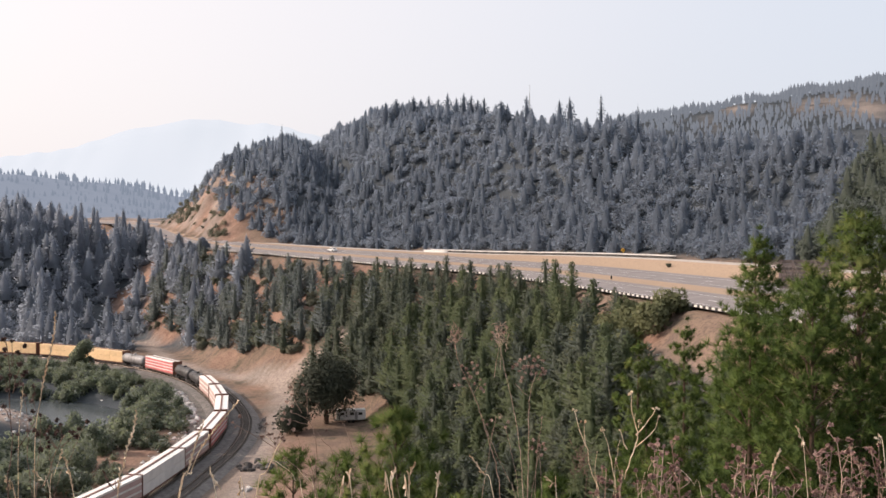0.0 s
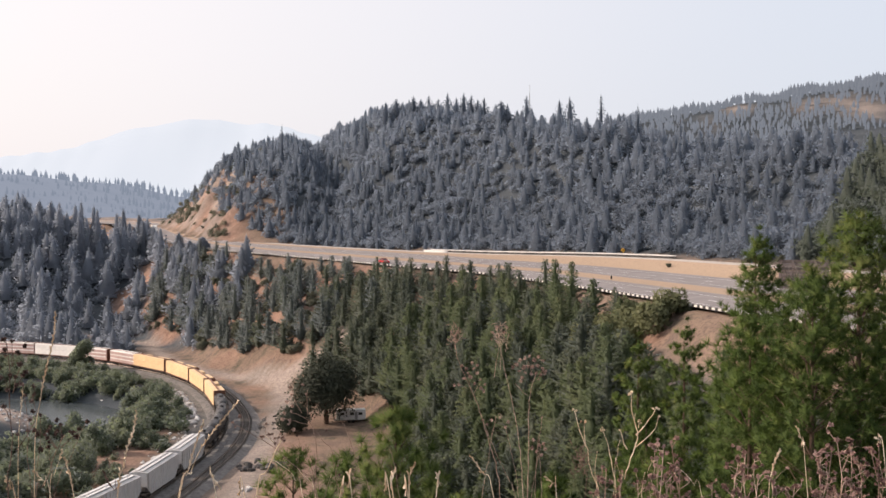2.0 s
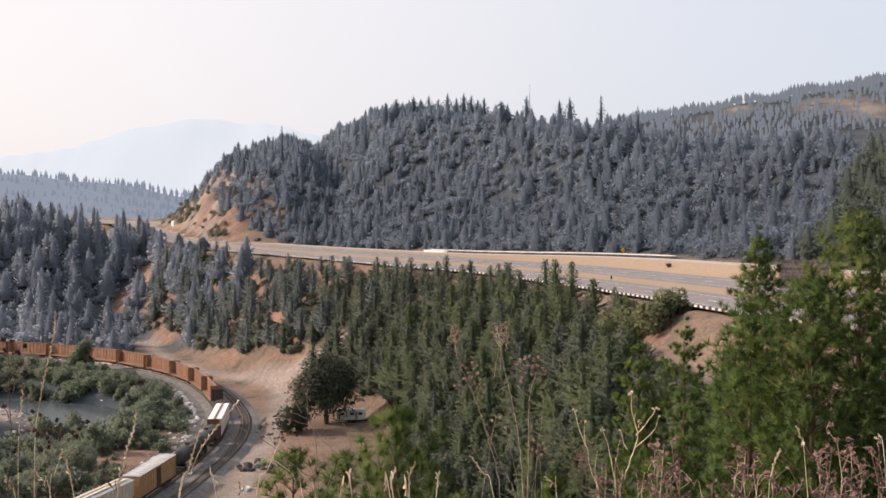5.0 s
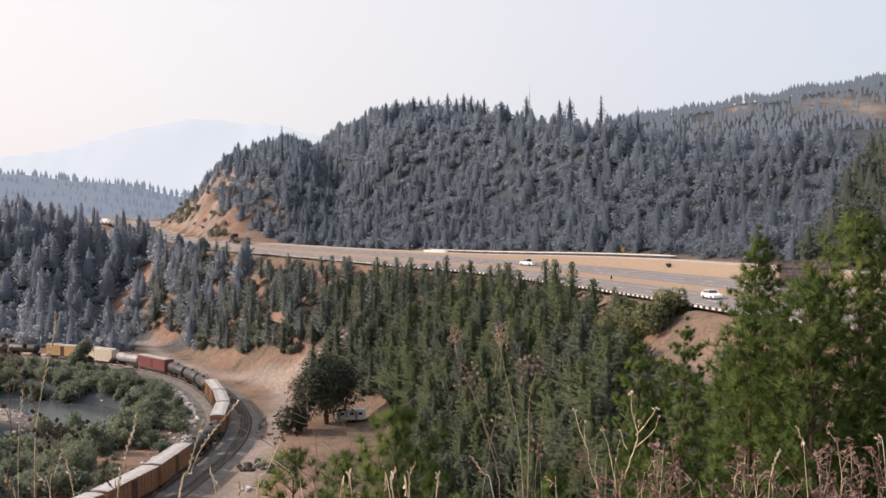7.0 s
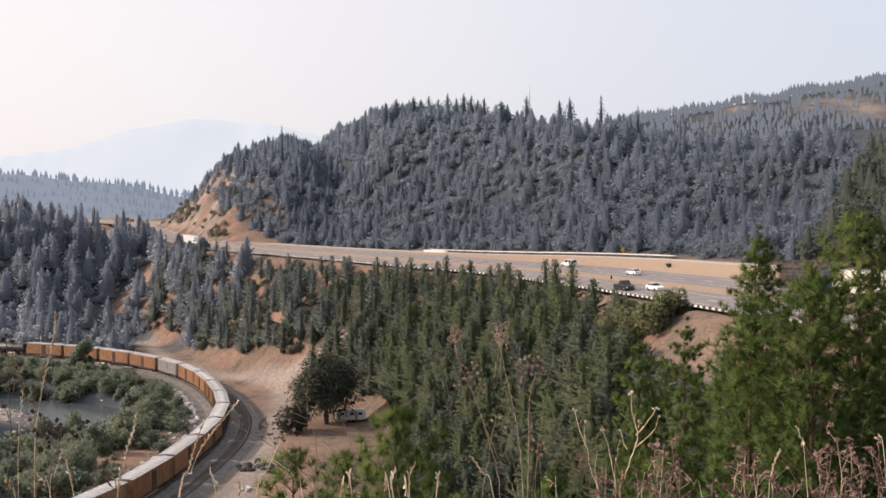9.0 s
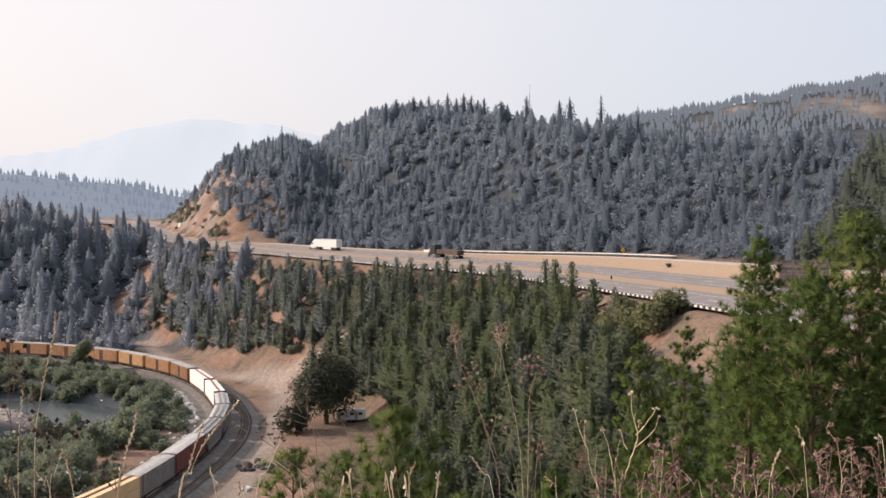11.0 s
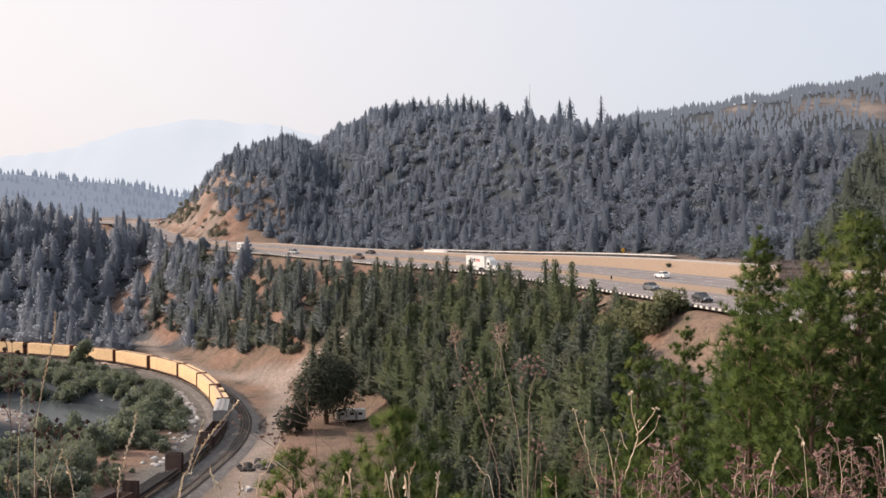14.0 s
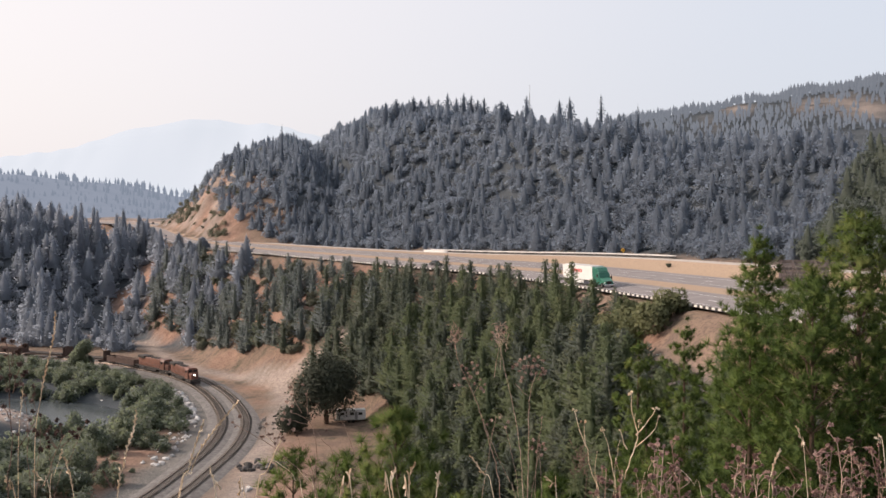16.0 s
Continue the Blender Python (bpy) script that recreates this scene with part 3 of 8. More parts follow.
def conifer(seed, h, rad, whorls, arms, clumps, per, size, width, base=0.12, power=0.8, gap=0.15, droop=0.15, up=0.35):
    """A conifer's crown in shards: whorls of arms, clumps along each arm, blades in each clump."""
    r = np.random.RandomState(seed)
    C, D = [], []
    for k in range(whorls):
        f = (k + r.uniform(-0.3, 0.3)) / (whorls - 1)          # 0 top, 1 lowest
        f = min(max(f, 0.0), 1.0)
        z = h * (1 - f * (1 - base))
        reach = rad * (0.06 + 0.94 * f ** power) * (1 if f < 0.85 else 1 - (f - 0.85) * 2.2)
        for a in range(arms):
            if r.rand() < gap:
                continue
            ang = 6.283 * (a + r.uniform(-0.4, 0.4)) / arms + k * 0.9
            L = reach * r.uniform(0.65, 1.18)
            way = np.array([math.cos(ang), math.sin(ang), up * (1 - f) - droop * f])
            m = max(1, int(round(clumps * (0.35 + 0.65 * L / rad))))
            t = np.linspace(0.25, 1.0, m) if m > 1 else np.array([0.8])
            p = np.array([0, 0, z]) + way * (t * L)[:, None] + r.normal(scale=0.09 * rad * 0.6, size=(m, 3))
            for q in p:
                dd = unit(r.normal(size=(per, 3)) * 0.8 + way * 0.8 + np.array([0, 0, 0.35]))
                C.append(np.repeat(q[None], per, 0))
                D.append(dd)
    # leader
    top = np.column_stack([np.zeros((6, 2)), np.linspace(h * 0.94, h * 1.02, 6)])
    for q in top:
        C.append(np.repeat(q[None], 3, 0))
        D.append(unit(r.normal(size=(3, 3)) * 0.5 + [0, 0, 0.9]))
    C, D = np.vstack(C), np.vstack(D)
    n = len(C)
    return blades(C, D, size * r.uniform(0.7, 1.3, n), width * r.uniform(0.7, 1.3, n), r)


def puff(seed, h, rad, lobes, per, size, low=0.25):
    """A broad-leaved crown or a bush: leaf shards over a few uneven lobes."""
    r = np.random.RandomState(seed)
    C, D = [], []
    for k in range(lobes):
        a, f = r.uniform(0, 6.283), r.uniform(0, 1) ** 0.6
        c = np.array([math.cos(a) * rad * 0.62 * f, math.sin(a) * rad * 0.62 * f, h * (low + (0.86 - low) * r.uniform(0.15, 1) * (1 - 0.35 * f))])
        lr = rad * r.uniform(0.28, 0.5)
        d = unit(r.normal(size=(per, 3)) + [0, 0, 0.25])
        p = c + d * (lr * r.uniform(0.55, 1.05, per))[:, None] * [1, 1, min(1.0, 0.75 * h / rad)]
        C.append(p)
        D.append(unit(d * 0.5 + r.normal(size=(per, 3)) * 0.8))
    C, D = np.vstack(C), np.vstack(D)
    C[:, 2] = np.maximum(C[:, 2], 0.05)
    n = len(C)
    return needles3(C, D, size * r.uniform(0.7, 1.5, n), size * 0.8 * r.uniform(0.6, 1.3, n), r)


def trunk_mesh(seed, h, r0, lean=0.02, limbs=0, reach=2.0, lo=0.3, hi=0.9, seg=7):
    """A tapered, slightly bent trunk with limbs: vertices and faces (quads)."""
    r = np.random.RandomState(seed + 77)
    V, F = [], []

    def pipe(pts, radii):
        base = sum(len(v) for v in V)
        pts = np.array(pts)
        d = np.gradient(pts, axis=0)
        for p, w, rr in zip(pts, unit(d), radii):
            a = np.cross(w, [0.31, 0.87, 0.2])
            a /= np.linalg.norm(a)
            b = np.cross(w, a)
            an = np.arange(seg) * 6.283 / seg
            V.append(p + rr * (np.cos(an)[:, None] * a + np.sin(an)[:, None] * b))
        for i in range(len(pts) - 1):
            for j in range(seg):
                k = (j + 1) % seg
                F.append((base + i * seg + j, base + i * seg + k, base + (i + 1) * seg + k, base + (i + 1) * seg + j))

    z = np.linspace(-0.4, h, 8)
    bend = np.column_stack([np.cumsum(r.normal(scale=lean * h / 8, size=8)), np.cumsum(r.normal(scale=lean * h / 8, size=8)), z])
    bend[:2, :2] = 0
    pipe(bend, r0 * (1 - 0.93 * np.linspace(0, 1, 8)) + 0.01)
    for i in range(limbs):
        f = lo + (hi - lo) * (i + r.rand()) / limbs
        p0 = np.array([np.interp(f * h, z, bend[:, 0]), np.interp(f * h, z, bend[:, 1]), f * h])
        a = i * 2.4 + r.uniform(-0.4, 0.4)
        L = reach * (1.15 - f) * r.uniform(0.7, 1.2)
        way = np.array([math.cos(a), math.sin(a), r.uniform(0.05, 0.5)])
        pipe([p0, p0 + way * L * 0.5, p0 + way * L + [0, 0, 0.12 * L]], [r0 * 0.28 * (1.1 - f) + 0.012, r0 * 0.18 * (1.1 - f) + 0.01, 0.008])
    return np.vstack(V), np.array(F)


def soft(crown, mix=0.45, lift_up=0.35, centre=None):
    """Leaves that shade with the roundness of the whole crown: faces turned outward, and a normal for each vertex."""
    V, F = np.asarray(crown[0], float), np.asarray(crown[1])
    if centre is None:
        out = V * [1, 1, 0]
        out = unit(out) + [0, 0, lift_up]
    else:
        out = unit(V - centre) + [0, 0, lift_up]
    out = unit(out)
    n = unit(np.cross(V[F[:, 1]] - V[F[:, 0]], V[F[:, 2]] - V[F[:, 0]]))
    flip = (n * out[F].mean(1)).sum(1) < 0
    F = F.copy()
    F[flip] = F[flip][:, ::-1]
    n[flip] *= -1
    own = np.zeros_like(V)
    for k in range(3):
        np.add.at(own, F[:, k], n)
    return V, F, unit(out + mix * unit(own))


def add_tone(ob, values):
    a = ob.data.attributes.new("tone", "FLOAT", "POINT")
    a.data.foreach_set("value", np.asarray(values, np.float32))


def tree(name, crown, trunk, material, label, category, tone=0.5, group=""):
    """One tree: an Empty at its foot with a trunk and a crown."""
    e = tagged(new(name), label, category, group)
    obj("trunk", trunk[0], trunk[1], BARK, e, smooth_shade=True)
    c = obj("crown", crown[0], crown[1], material, e, normals=crown[2] if len(crown) > 2 else None)
    add_tone(c, np.full(len(crown[0]), tone))
    return e


def woods(name, templates, places, scales, material, label, category="woodland", dry=None):
    """Many trees joined into one mesh of uncountable woodland. The last argument pales each tree for haze."""
    r = np.random.RandomState(len(places))
    which = r.randint(0, len(templates), len(places))
    V, F, T, M, base = [], [], [], [], 0
    for k, (tv, tf, tn) in enumerate(templates):
        idx = np.where(which == k)[0]
        if not len(idx):
            continue
        a = r.uniform(0, 6.283, len(idx))
        s = scales[idx]
        wide = s * r.uniform(0.85, 1.2, len(idx))
        c, q = np.cos(a) * wide, np.sin(a) * wide
        x = tv[None, :, 0] * c[:, None] - tv[None, :, 1] * q[:, None] + places[idx, 0, None]
        y = tv[None, :, 0] * q[:, None] + tv[None, :, 1] * c[:, None] + places[idx, 1, None]
        z = tv[None, :, 2] * s[:, None] + places[idx, 2, None]
        V.append(np.stack([x, y, z], -1).reshape(-1, 3))
        ca, sa = np.cos(a)[:, None], np.sin(a)[:, None]
        M.append(np.stack([tn[None, :, 0] * ca - tn[None, :, 1] * sa, tn[None, :, 0] * sa + tn[None, :, 1] * ca, np.repeat(tn[None, :, 2], len(idx), 0)], -1).reshape(-1, 3))
        F.append((tf[None] + (np.arange(len(idx)) * len(tv))[:, None, None]).reshape(-1, 3) + base)
        shade = r.uniform(0, 1, len(idx))
        T.append(np.repeat(shade if dry is None else 0.22 * shade + 0.78 * dry[idx], len(tv)))
        base += len(idx) * len(tv)
    ob = obj(name, np.vstack(V), np.vstack(F), material, normals=np.vstack(M))
    add_tone(ob, np.concatenate(T))
    return tagged(ob, label, category, kind="stuff")


def scatter(x0, x1, y0, y1, step, seed, keep):
    """Jittered places in a rectangle where keep(x, y) says so, set on the ground."""
    r = np.random.RandomState(seed)
    X, Y = np.meshgrid(np.arange(x0, x1, step), np.arange(y0, y1, step))
    x = (X + r.uniform(-0.48, 0.48, X.shape) * step).ravel()
    y = (Y + r.uniform(-0.48, 0.48, Y.shape) * step).ravel()
    m = keep(x, y, r.rand(len(x)))
    x, y = x[m], y[m]
    return np.column_stack([x, y, height(x, y) - 0.2])


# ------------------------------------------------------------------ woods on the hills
# smoke haze painted as an even glow over a faint base colour
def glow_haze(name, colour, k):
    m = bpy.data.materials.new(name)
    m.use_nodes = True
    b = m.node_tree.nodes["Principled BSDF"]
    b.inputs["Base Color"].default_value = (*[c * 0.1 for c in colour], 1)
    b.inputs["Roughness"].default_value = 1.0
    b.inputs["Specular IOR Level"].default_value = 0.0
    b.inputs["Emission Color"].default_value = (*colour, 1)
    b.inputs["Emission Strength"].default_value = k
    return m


far_conifers = [soft(spray_tree(10 + i, 10.0, 2.9 + 0.4 * (i % 3), 150, 0.9, power=0.7 + 0.12 * (i % 3), rise=0.1, core=0.62, net=(7, 5)), 0.18, 1.1) for i in range(7)]
far_round = [soft(puff(30 + i, 5.6, 3.2 + 0.4 * (i % 2), 12, 18, 0.74, 0.05), 0.2, 1.2, (0, 0, 1.2)) for i in range(6)]
ridge_trees = [soft(fronds(20 + i, 12.0, 3.0, 10, wide=0.4, power=0.65, core=0.9, net=(5, 3)), 0.3) for i in range(4)]


def on_hill(x, y, q):
    _, _, _, _, _, off, _ = ground_parts(x, y)
    thin = np.where(off < ROAD_W + 14, 0.97, 1.0)
    bend_in = smooth(430, 490, y) * smooth(-60, -95, x)
    bare = smooth(430, 455, y) * smooth(-88, -100, x) * smooth(44, 34, off + 6 * wave(x, y, 22, 9))
    bare = bare * (0.55 + 0.45 * smooth(30, 24, off))
    bare = np.maximum(bare, 0.80 * smooth(430, 455, y) * smooth(-126, -142, x + 4 * wave(x, y, 22, 9)))
    edge = spread(ROAD_W, near_line(HWY, np.asarray(x), np.asarray(y))[1])
    return (off > edge - 0.5) & (off < 158 + 70 * (x < -40)) & (np.abs(x) < 0.46 * y + 12) & (q < thin - 0.93 * bare)


p = scatter(-230, 300, 130, 740, 3.6, 21, on_hill)
# share of haze put into each tree's colour, growing with height
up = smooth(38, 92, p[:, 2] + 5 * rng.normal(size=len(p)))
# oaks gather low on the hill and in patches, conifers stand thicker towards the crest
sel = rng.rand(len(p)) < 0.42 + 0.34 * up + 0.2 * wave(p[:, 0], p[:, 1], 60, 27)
hill_haze = np.clip(up + 0.08 * wave(p[:, 0], p[:, 1], 45, 28), 0, 1)
size = (0.40 + 0.66 * rng.rand(len(p)) ** 1.8) * (1 - 0.15 * smooth(70, 100, p[:, 2]))
near_side = p[:, 1] < 205 + 1000 * (p[:, 0] / p[:, 1] - 0.335)
for name, side, material, label in (("hill", ~near_side, HAZED_HILL_GREEN, "on the hillside above the highway"), ("roadside_hill", near_side, SPUR_GREEN, "on the near spur beside the highway")):
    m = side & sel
    woods(name + "_conifers", far_conifers, p[m], size[m], material, "dense dark conifers " + label, dry=hill_haze[m])
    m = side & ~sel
    woods(name + "_oaks", far_round, p[m], 0.5 + 0.6 * size[m], material, "rounded oaks and brush " + label, dry=hill_haze[m])


def on_cut(x, y, q):
    off = ground_parts(x, y)[5]
    return (x < -100) & (x > -205) & (off > 21) & (off < 75) & (q < 0.4 + 0.3 * wave(x, y, 20, 53))


p = scatter(-205, -95, 440, 760, 4.2, 29, on_cut)
woods("cut_scrub", far_round, p, rng.uniform(0.3, 0.85, len(p)), SCRUB, "low grey-green scrub on the bare cut", "brush")


def on_far_ridge(x, y, q):
    return (np.abs(x) < 0.5 * y) & (x > 0.02 * y) & (q < 0.98 - 0.93 * clearings(x, y))


p = scatter(20, 580, 880, 1170, 7.4, 22, on_far_ridge)
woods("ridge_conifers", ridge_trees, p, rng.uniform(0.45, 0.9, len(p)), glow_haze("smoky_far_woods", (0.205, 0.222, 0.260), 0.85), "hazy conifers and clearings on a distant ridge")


def on_left_hill(x, y, q):
    _, _, rd, _, _, off, _ = ground_parts(x, y)
    way = near_line(TRACKS[0], x, y)[0]
    gully = np.exp(-((x + 138) / 12) ** 2 - ((y - 430) / 30) ** 2)
    return (off < -5) & (rd > 20) & (way > 9) & (y > 0.9 * 340) & (x < -0.19 * y) & (q < 1 - 0.8 * gully)


p = scatter(-300, -60, 350, 560, 5.0, 23, on_left_hill)
sel = rng.rand(len(p)) < 0.35 + 0.45 * smooth(8, 34, p[:, 2])
near_road = np.exp(-((p[sel, 0] + 146) / 26) ** 2 - ((p[sel, 1] - 468) / 34) ** 2)
# haze put into the colour: paler up the valley and higher on its slope
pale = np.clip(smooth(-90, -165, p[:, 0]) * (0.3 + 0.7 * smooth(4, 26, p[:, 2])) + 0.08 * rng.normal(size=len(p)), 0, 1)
woods("valley_conifers", far_conifers, p[sel], rng.uniform(0.8, 1.45, sel.sum()) * (1 + 0.35 * near_road), HAZED_VALLEY_GREEN, "tall dark conifers on the slope behind the railway", dry=pale[sel])
woods("valley_oaks", far_round, p[~sel], rng.uniform(0.6, 1.2, (~sel).sum()), HAZED_VALLEY_GREEN, "rounded oaks below the conifers behind the railway", dry=pale[~sel])

for tx, ty, top in ((-160, 500, 50.5), (-153, 488, 52.5), (-150, 505, 49.0), (-145, 486, 50.0), (-141, 478, 47.0), (-138, 470, 46.0), (-134, 470, 43.8), (-131, 462, 44.0), (-147, 478, 46.5),
                      (-156, 492, 48.0), (-112, 432, 41.0), (-98, 415, 39.5), (-104, 418, 38.0), (-177, 470, 55.0), (-171, 474, 54.0), (-166, 468, 55.2), (-161, 470, 53.4), (-158, 466, 52.0),
                      (-183, 476, 55.5), (-190, 480, 56.0), (-198, 484, 57.0), (-174, 462, 52.5), (-164, 460, 51.0)):
    g = float(height([tx], [ty])[0])
    cr = soft(spray_tree(int(-tx * 3), top - g, 3.3, 700, 0.9, power=0.62, rise=0.1, base=0.06, core=0.7, net=(8, 9)), 0.3)
    # tone paled to the left, haze put into the colour
    e = tree("conifer_tree", cr, trunk_mesh(int(-tx), (top - g) * 0.95, 0.3), HAZED_VALLEY_GREEN, "tall dark conifer below the highway's far bend", "tree", rng.uniform(0.0, 0.3) + 0.8 * float(smooth(-125, -175, tx)), "conifers by the far bend")
    e.location = (tx, ty, g)

# a few tall trees stand above the crest
for tx, ty, top in ((66.5, 430, 101.7), (82, 430, 101.5), (-82, 520, 95.0), (-54, 520, 101.5), (36, 440, 100.0), (100, 430, 97.0)):
    g = float(height([tx], [ty])[0])
    h = min(max(top - g, 13.0), 24.0)
    e = tree("conifer_tree", soft(spray_tree(int(tx * 3 + 400), h, 3.5, 420, 0.9, power=0.9, rise=0.0, base=0.1, core=0.4), 0.3), trunk_mesh(int(tx + 100), h * 0.95, 0.3), HAZED_HILL_GREEN, "tall thin conifer standing above the hill's crest", "tree", rng.uniform(0.1, 0.5), "tall trees on the crest")
    e.location = (tx, ty, g)

# pointed firs crowd the hill's rounded top
for tx, ty, top in ((-39.2, 515, 101.8), (-29.4, 522, 106.4), (-24.2, 529, 108.4), (-15, 520, 109.7), (-11.4, 527, 108.7), (-7.2, 518, 109.7), (-2.5, 525, 109), (2.3, 516, 110.8), (6.8, 523, 109.3), (10.7, 530, 112.7), (14.4, 521, 110.4), (17.9, 528, 109), (20.8, 519, 108.8), (25.2, 443, 97.4), (51.3, 450, 99.2), (54.2, 437, 98.8), (84.8, 444, 102.2), (97.5, 451, 101.7)):
    g = float(height([tx], [ty])[0])
    h = min(max(top - g, 10.0), 19.0)
    e = tree("conifer_tree", soft(spray_tree(int(tx * 5 + 900), h, 5.5, 520, 1.1, power=0.9, rise=0.0, base=0.1, core=0.4), 0.3), trunk_mesh(int(tx + 300), h * 0.95, 0.3), HAZED_HILL_GREEN, "pointed dark fir standing on the hill's rounded top", "tree", 0.1 + 0.3 * ((tx * 0.37) % 1.0), "firs on the hilltop")
    e.location = (tx, ty, g)

# ------------------------------------------------------------------ far ridges, their smoke haze put into emission
def far_range(name, xs, tops, y, depth, seed, material, label, teeth=0.0):
    """A distant range: a rounded ridge line with spurs, falling away on both sides."""
    x = np.arange(xs[0], xs[-1], 14.0)
    z = np.interp(x, xs, tops) + 0.018 * max(tops) * wave(x, x * 0, 400, seed) + 0.008 * max(tops) * wave(x, x * 0, 120, seed + 1)
    if teeth:
        x = np.arange(xs[0], xs[-1], 4.0)
        z = np.interp(x, xs, tops) + 3 * wave(x, x * 0, 160, seed)
    rows = []
    for f, dy in ((0.0, -depth), (0.55, -depth * 0.5), (0.9, -depth * 0.15), (1.0, 0), (0.85, depth * 0.3), (0.0, depth)):
        rows.append(np.column_stack([x, np.full(len(x), y + dy) + 0.12 * depth * wave(x, x * 0 + dy, 500, seed + 2), z * f]))
    v = np.stack(rows, 1).reshape(-1, 3)
    return tagged(obj(name, v, grid_faces(6, len(x)), material, smooth_shade=True), label, "mountain", kind="structure")


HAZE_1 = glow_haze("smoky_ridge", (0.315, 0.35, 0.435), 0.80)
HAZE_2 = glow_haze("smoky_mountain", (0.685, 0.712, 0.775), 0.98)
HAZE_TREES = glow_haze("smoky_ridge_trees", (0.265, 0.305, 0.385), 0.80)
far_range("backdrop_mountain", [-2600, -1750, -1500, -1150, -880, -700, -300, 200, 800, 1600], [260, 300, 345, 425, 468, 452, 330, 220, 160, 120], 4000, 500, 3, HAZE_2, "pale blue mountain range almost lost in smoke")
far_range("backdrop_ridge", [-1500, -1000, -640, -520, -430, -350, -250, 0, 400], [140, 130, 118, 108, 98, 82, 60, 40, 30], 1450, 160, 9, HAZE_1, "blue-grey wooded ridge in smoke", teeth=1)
x = np.arange(-1000, -258, 3.5) + rng.uniform(-3, 3, 212)
zr = np.interp(x, [-1500, -1000, -640, -520, -430, -350, -250, 0, 400], [140, 130, 118, 108, 98, 82, 60, 40, 30])
pts = np.vstack([np.column_stack([x, np.full(len(x), 1450 - dy) + rng.uniform(-12, 12, len(x)), zr * f - 3]) for dy, f in ((0, 1), (24, 0.9), (48, 0.76), (72, 0.62), (100, 0.45))])
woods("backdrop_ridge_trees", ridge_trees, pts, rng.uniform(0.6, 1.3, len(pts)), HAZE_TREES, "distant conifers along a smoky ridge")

# ------------------------------------------------------------------ young pines on the slope below the highway
mid_pines = []
for i in range(8):
    h, w = 8.4 + 0.9 * (i % 3), 2.5 + 0.2 * (i % 4)
    cr = fronds(50 + i, h, w, 110, base=0.03, power=0.9, droop=-0.42, wide=0.09, ragged=0.42, tufts=9, size=0.42, core=0.5)
    mid_pines.append((soft(cr, 0.5, 0.4), trunk_mesh(50 + i, h * 0.97, 0.15)))
slope_mid = [soft(fronds(90 + i, 7.6 + 0.8 * (i % 3), 3.2, 66, base=0.03, power=0.9, droop=-0.4, wide=0.12, ragged=0.35, tufts=5, size=0.6, core=0.5, net=(6, 5)), 0.5, 0.4) for i in range(6)]


def on_slope(x, y, q):
    _, _, rd, riv, _, off, _ = ground_parts(x, y)
    r = np.hypot(x, y)
    way = np.min([near_line(t, x, y)[0] for t in TRACKS], axis=0)
    # open floor of the valley round the oak and along the railway
    z = height(x, y)
    open_floor = ((z < 3.0 + 1.2 * smooth(280, 310, y) * smooth(370, 340, y)) & (x < -8)) | (way < 6)
    bare = (off > -14) & (wave(x, y, 30, 13) > 0.62) & (off < 0)
    lot = ((x < -24) & (y < 196)) | ((x > 27) & (y > 100) & (y < 160) & (off > -15))
    return (off < -3.4) & (off > -90) & ~open_floor & ~lot & (r > 46) & (np.abs(x) < 0.46 * y + 6) & ~(bare & (q > 0.12)) & (x > -0.29 * y) & (q < np.where(y > 285 + 12 * wave(x, y, 40, 51), 0.42, 0.97))


p = scatter(-125, 95, 40, 430, 3.5, 24, on_slope)
p = p[np.argsort(p[:, 1])]
pick = np.sort(np.random.RandomState(8).permutation(int((p[:, 1] < 245).sum()))[:295])
near_p, rest_p = p[pick], np.delete(p, pick, 0)


def near_rail(q):
    """Trees right below the guard rail are young and low."""
    return 0.7 + 0.3 * float(smooth(4, 15, -ground_parts([q[0]], [q[1]])[5])[0])


protos = []
for k, (cr, tr) in enumerate(mid_pines):
    protos.append((cr, tr))
first = {}
for k, q in enumerate(near_p):
    j = rng.randint(0, len(protos))
    s = rng.uniform(0.8, 1.28) * near_rail(q)
    m = Matrix.Translation(q) @ Matrix.Rotation(rng.uniform(0, 6.28), 4, "Z")
    if j not in first:
        first[j] = tree("young_pine", protos[j][0], protos[j][1], PINE_GREEN, "young green pine on the slope below the highway", "tree", rng.uniform(0.2, 0.8), "pines on the slope")
        e = first[j]
        e.matrix_basis = m
    else:
        e = copy_thing(first[j], m)
    e.scale = (s * rng.uniform(1.0, 1.35),) * 2 + (s,)
if len(rest_p):
    size = rng.uniform(0.75, 1.3, len(rest_p)) * np.array([near_rail(q) for q in rest_p])
    # distant pines take the green that has haze painted in
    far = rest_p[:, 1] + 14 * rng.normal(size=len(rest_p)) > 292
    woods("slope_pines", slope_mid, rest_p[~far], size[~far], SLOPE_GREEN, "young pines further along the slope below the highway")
    woods("far_slope_pines", slope_mid, rest_p[far], size[far], HAZED_SLOPE_GREEN, "haze-greyed pines on the slope towards the far bend")


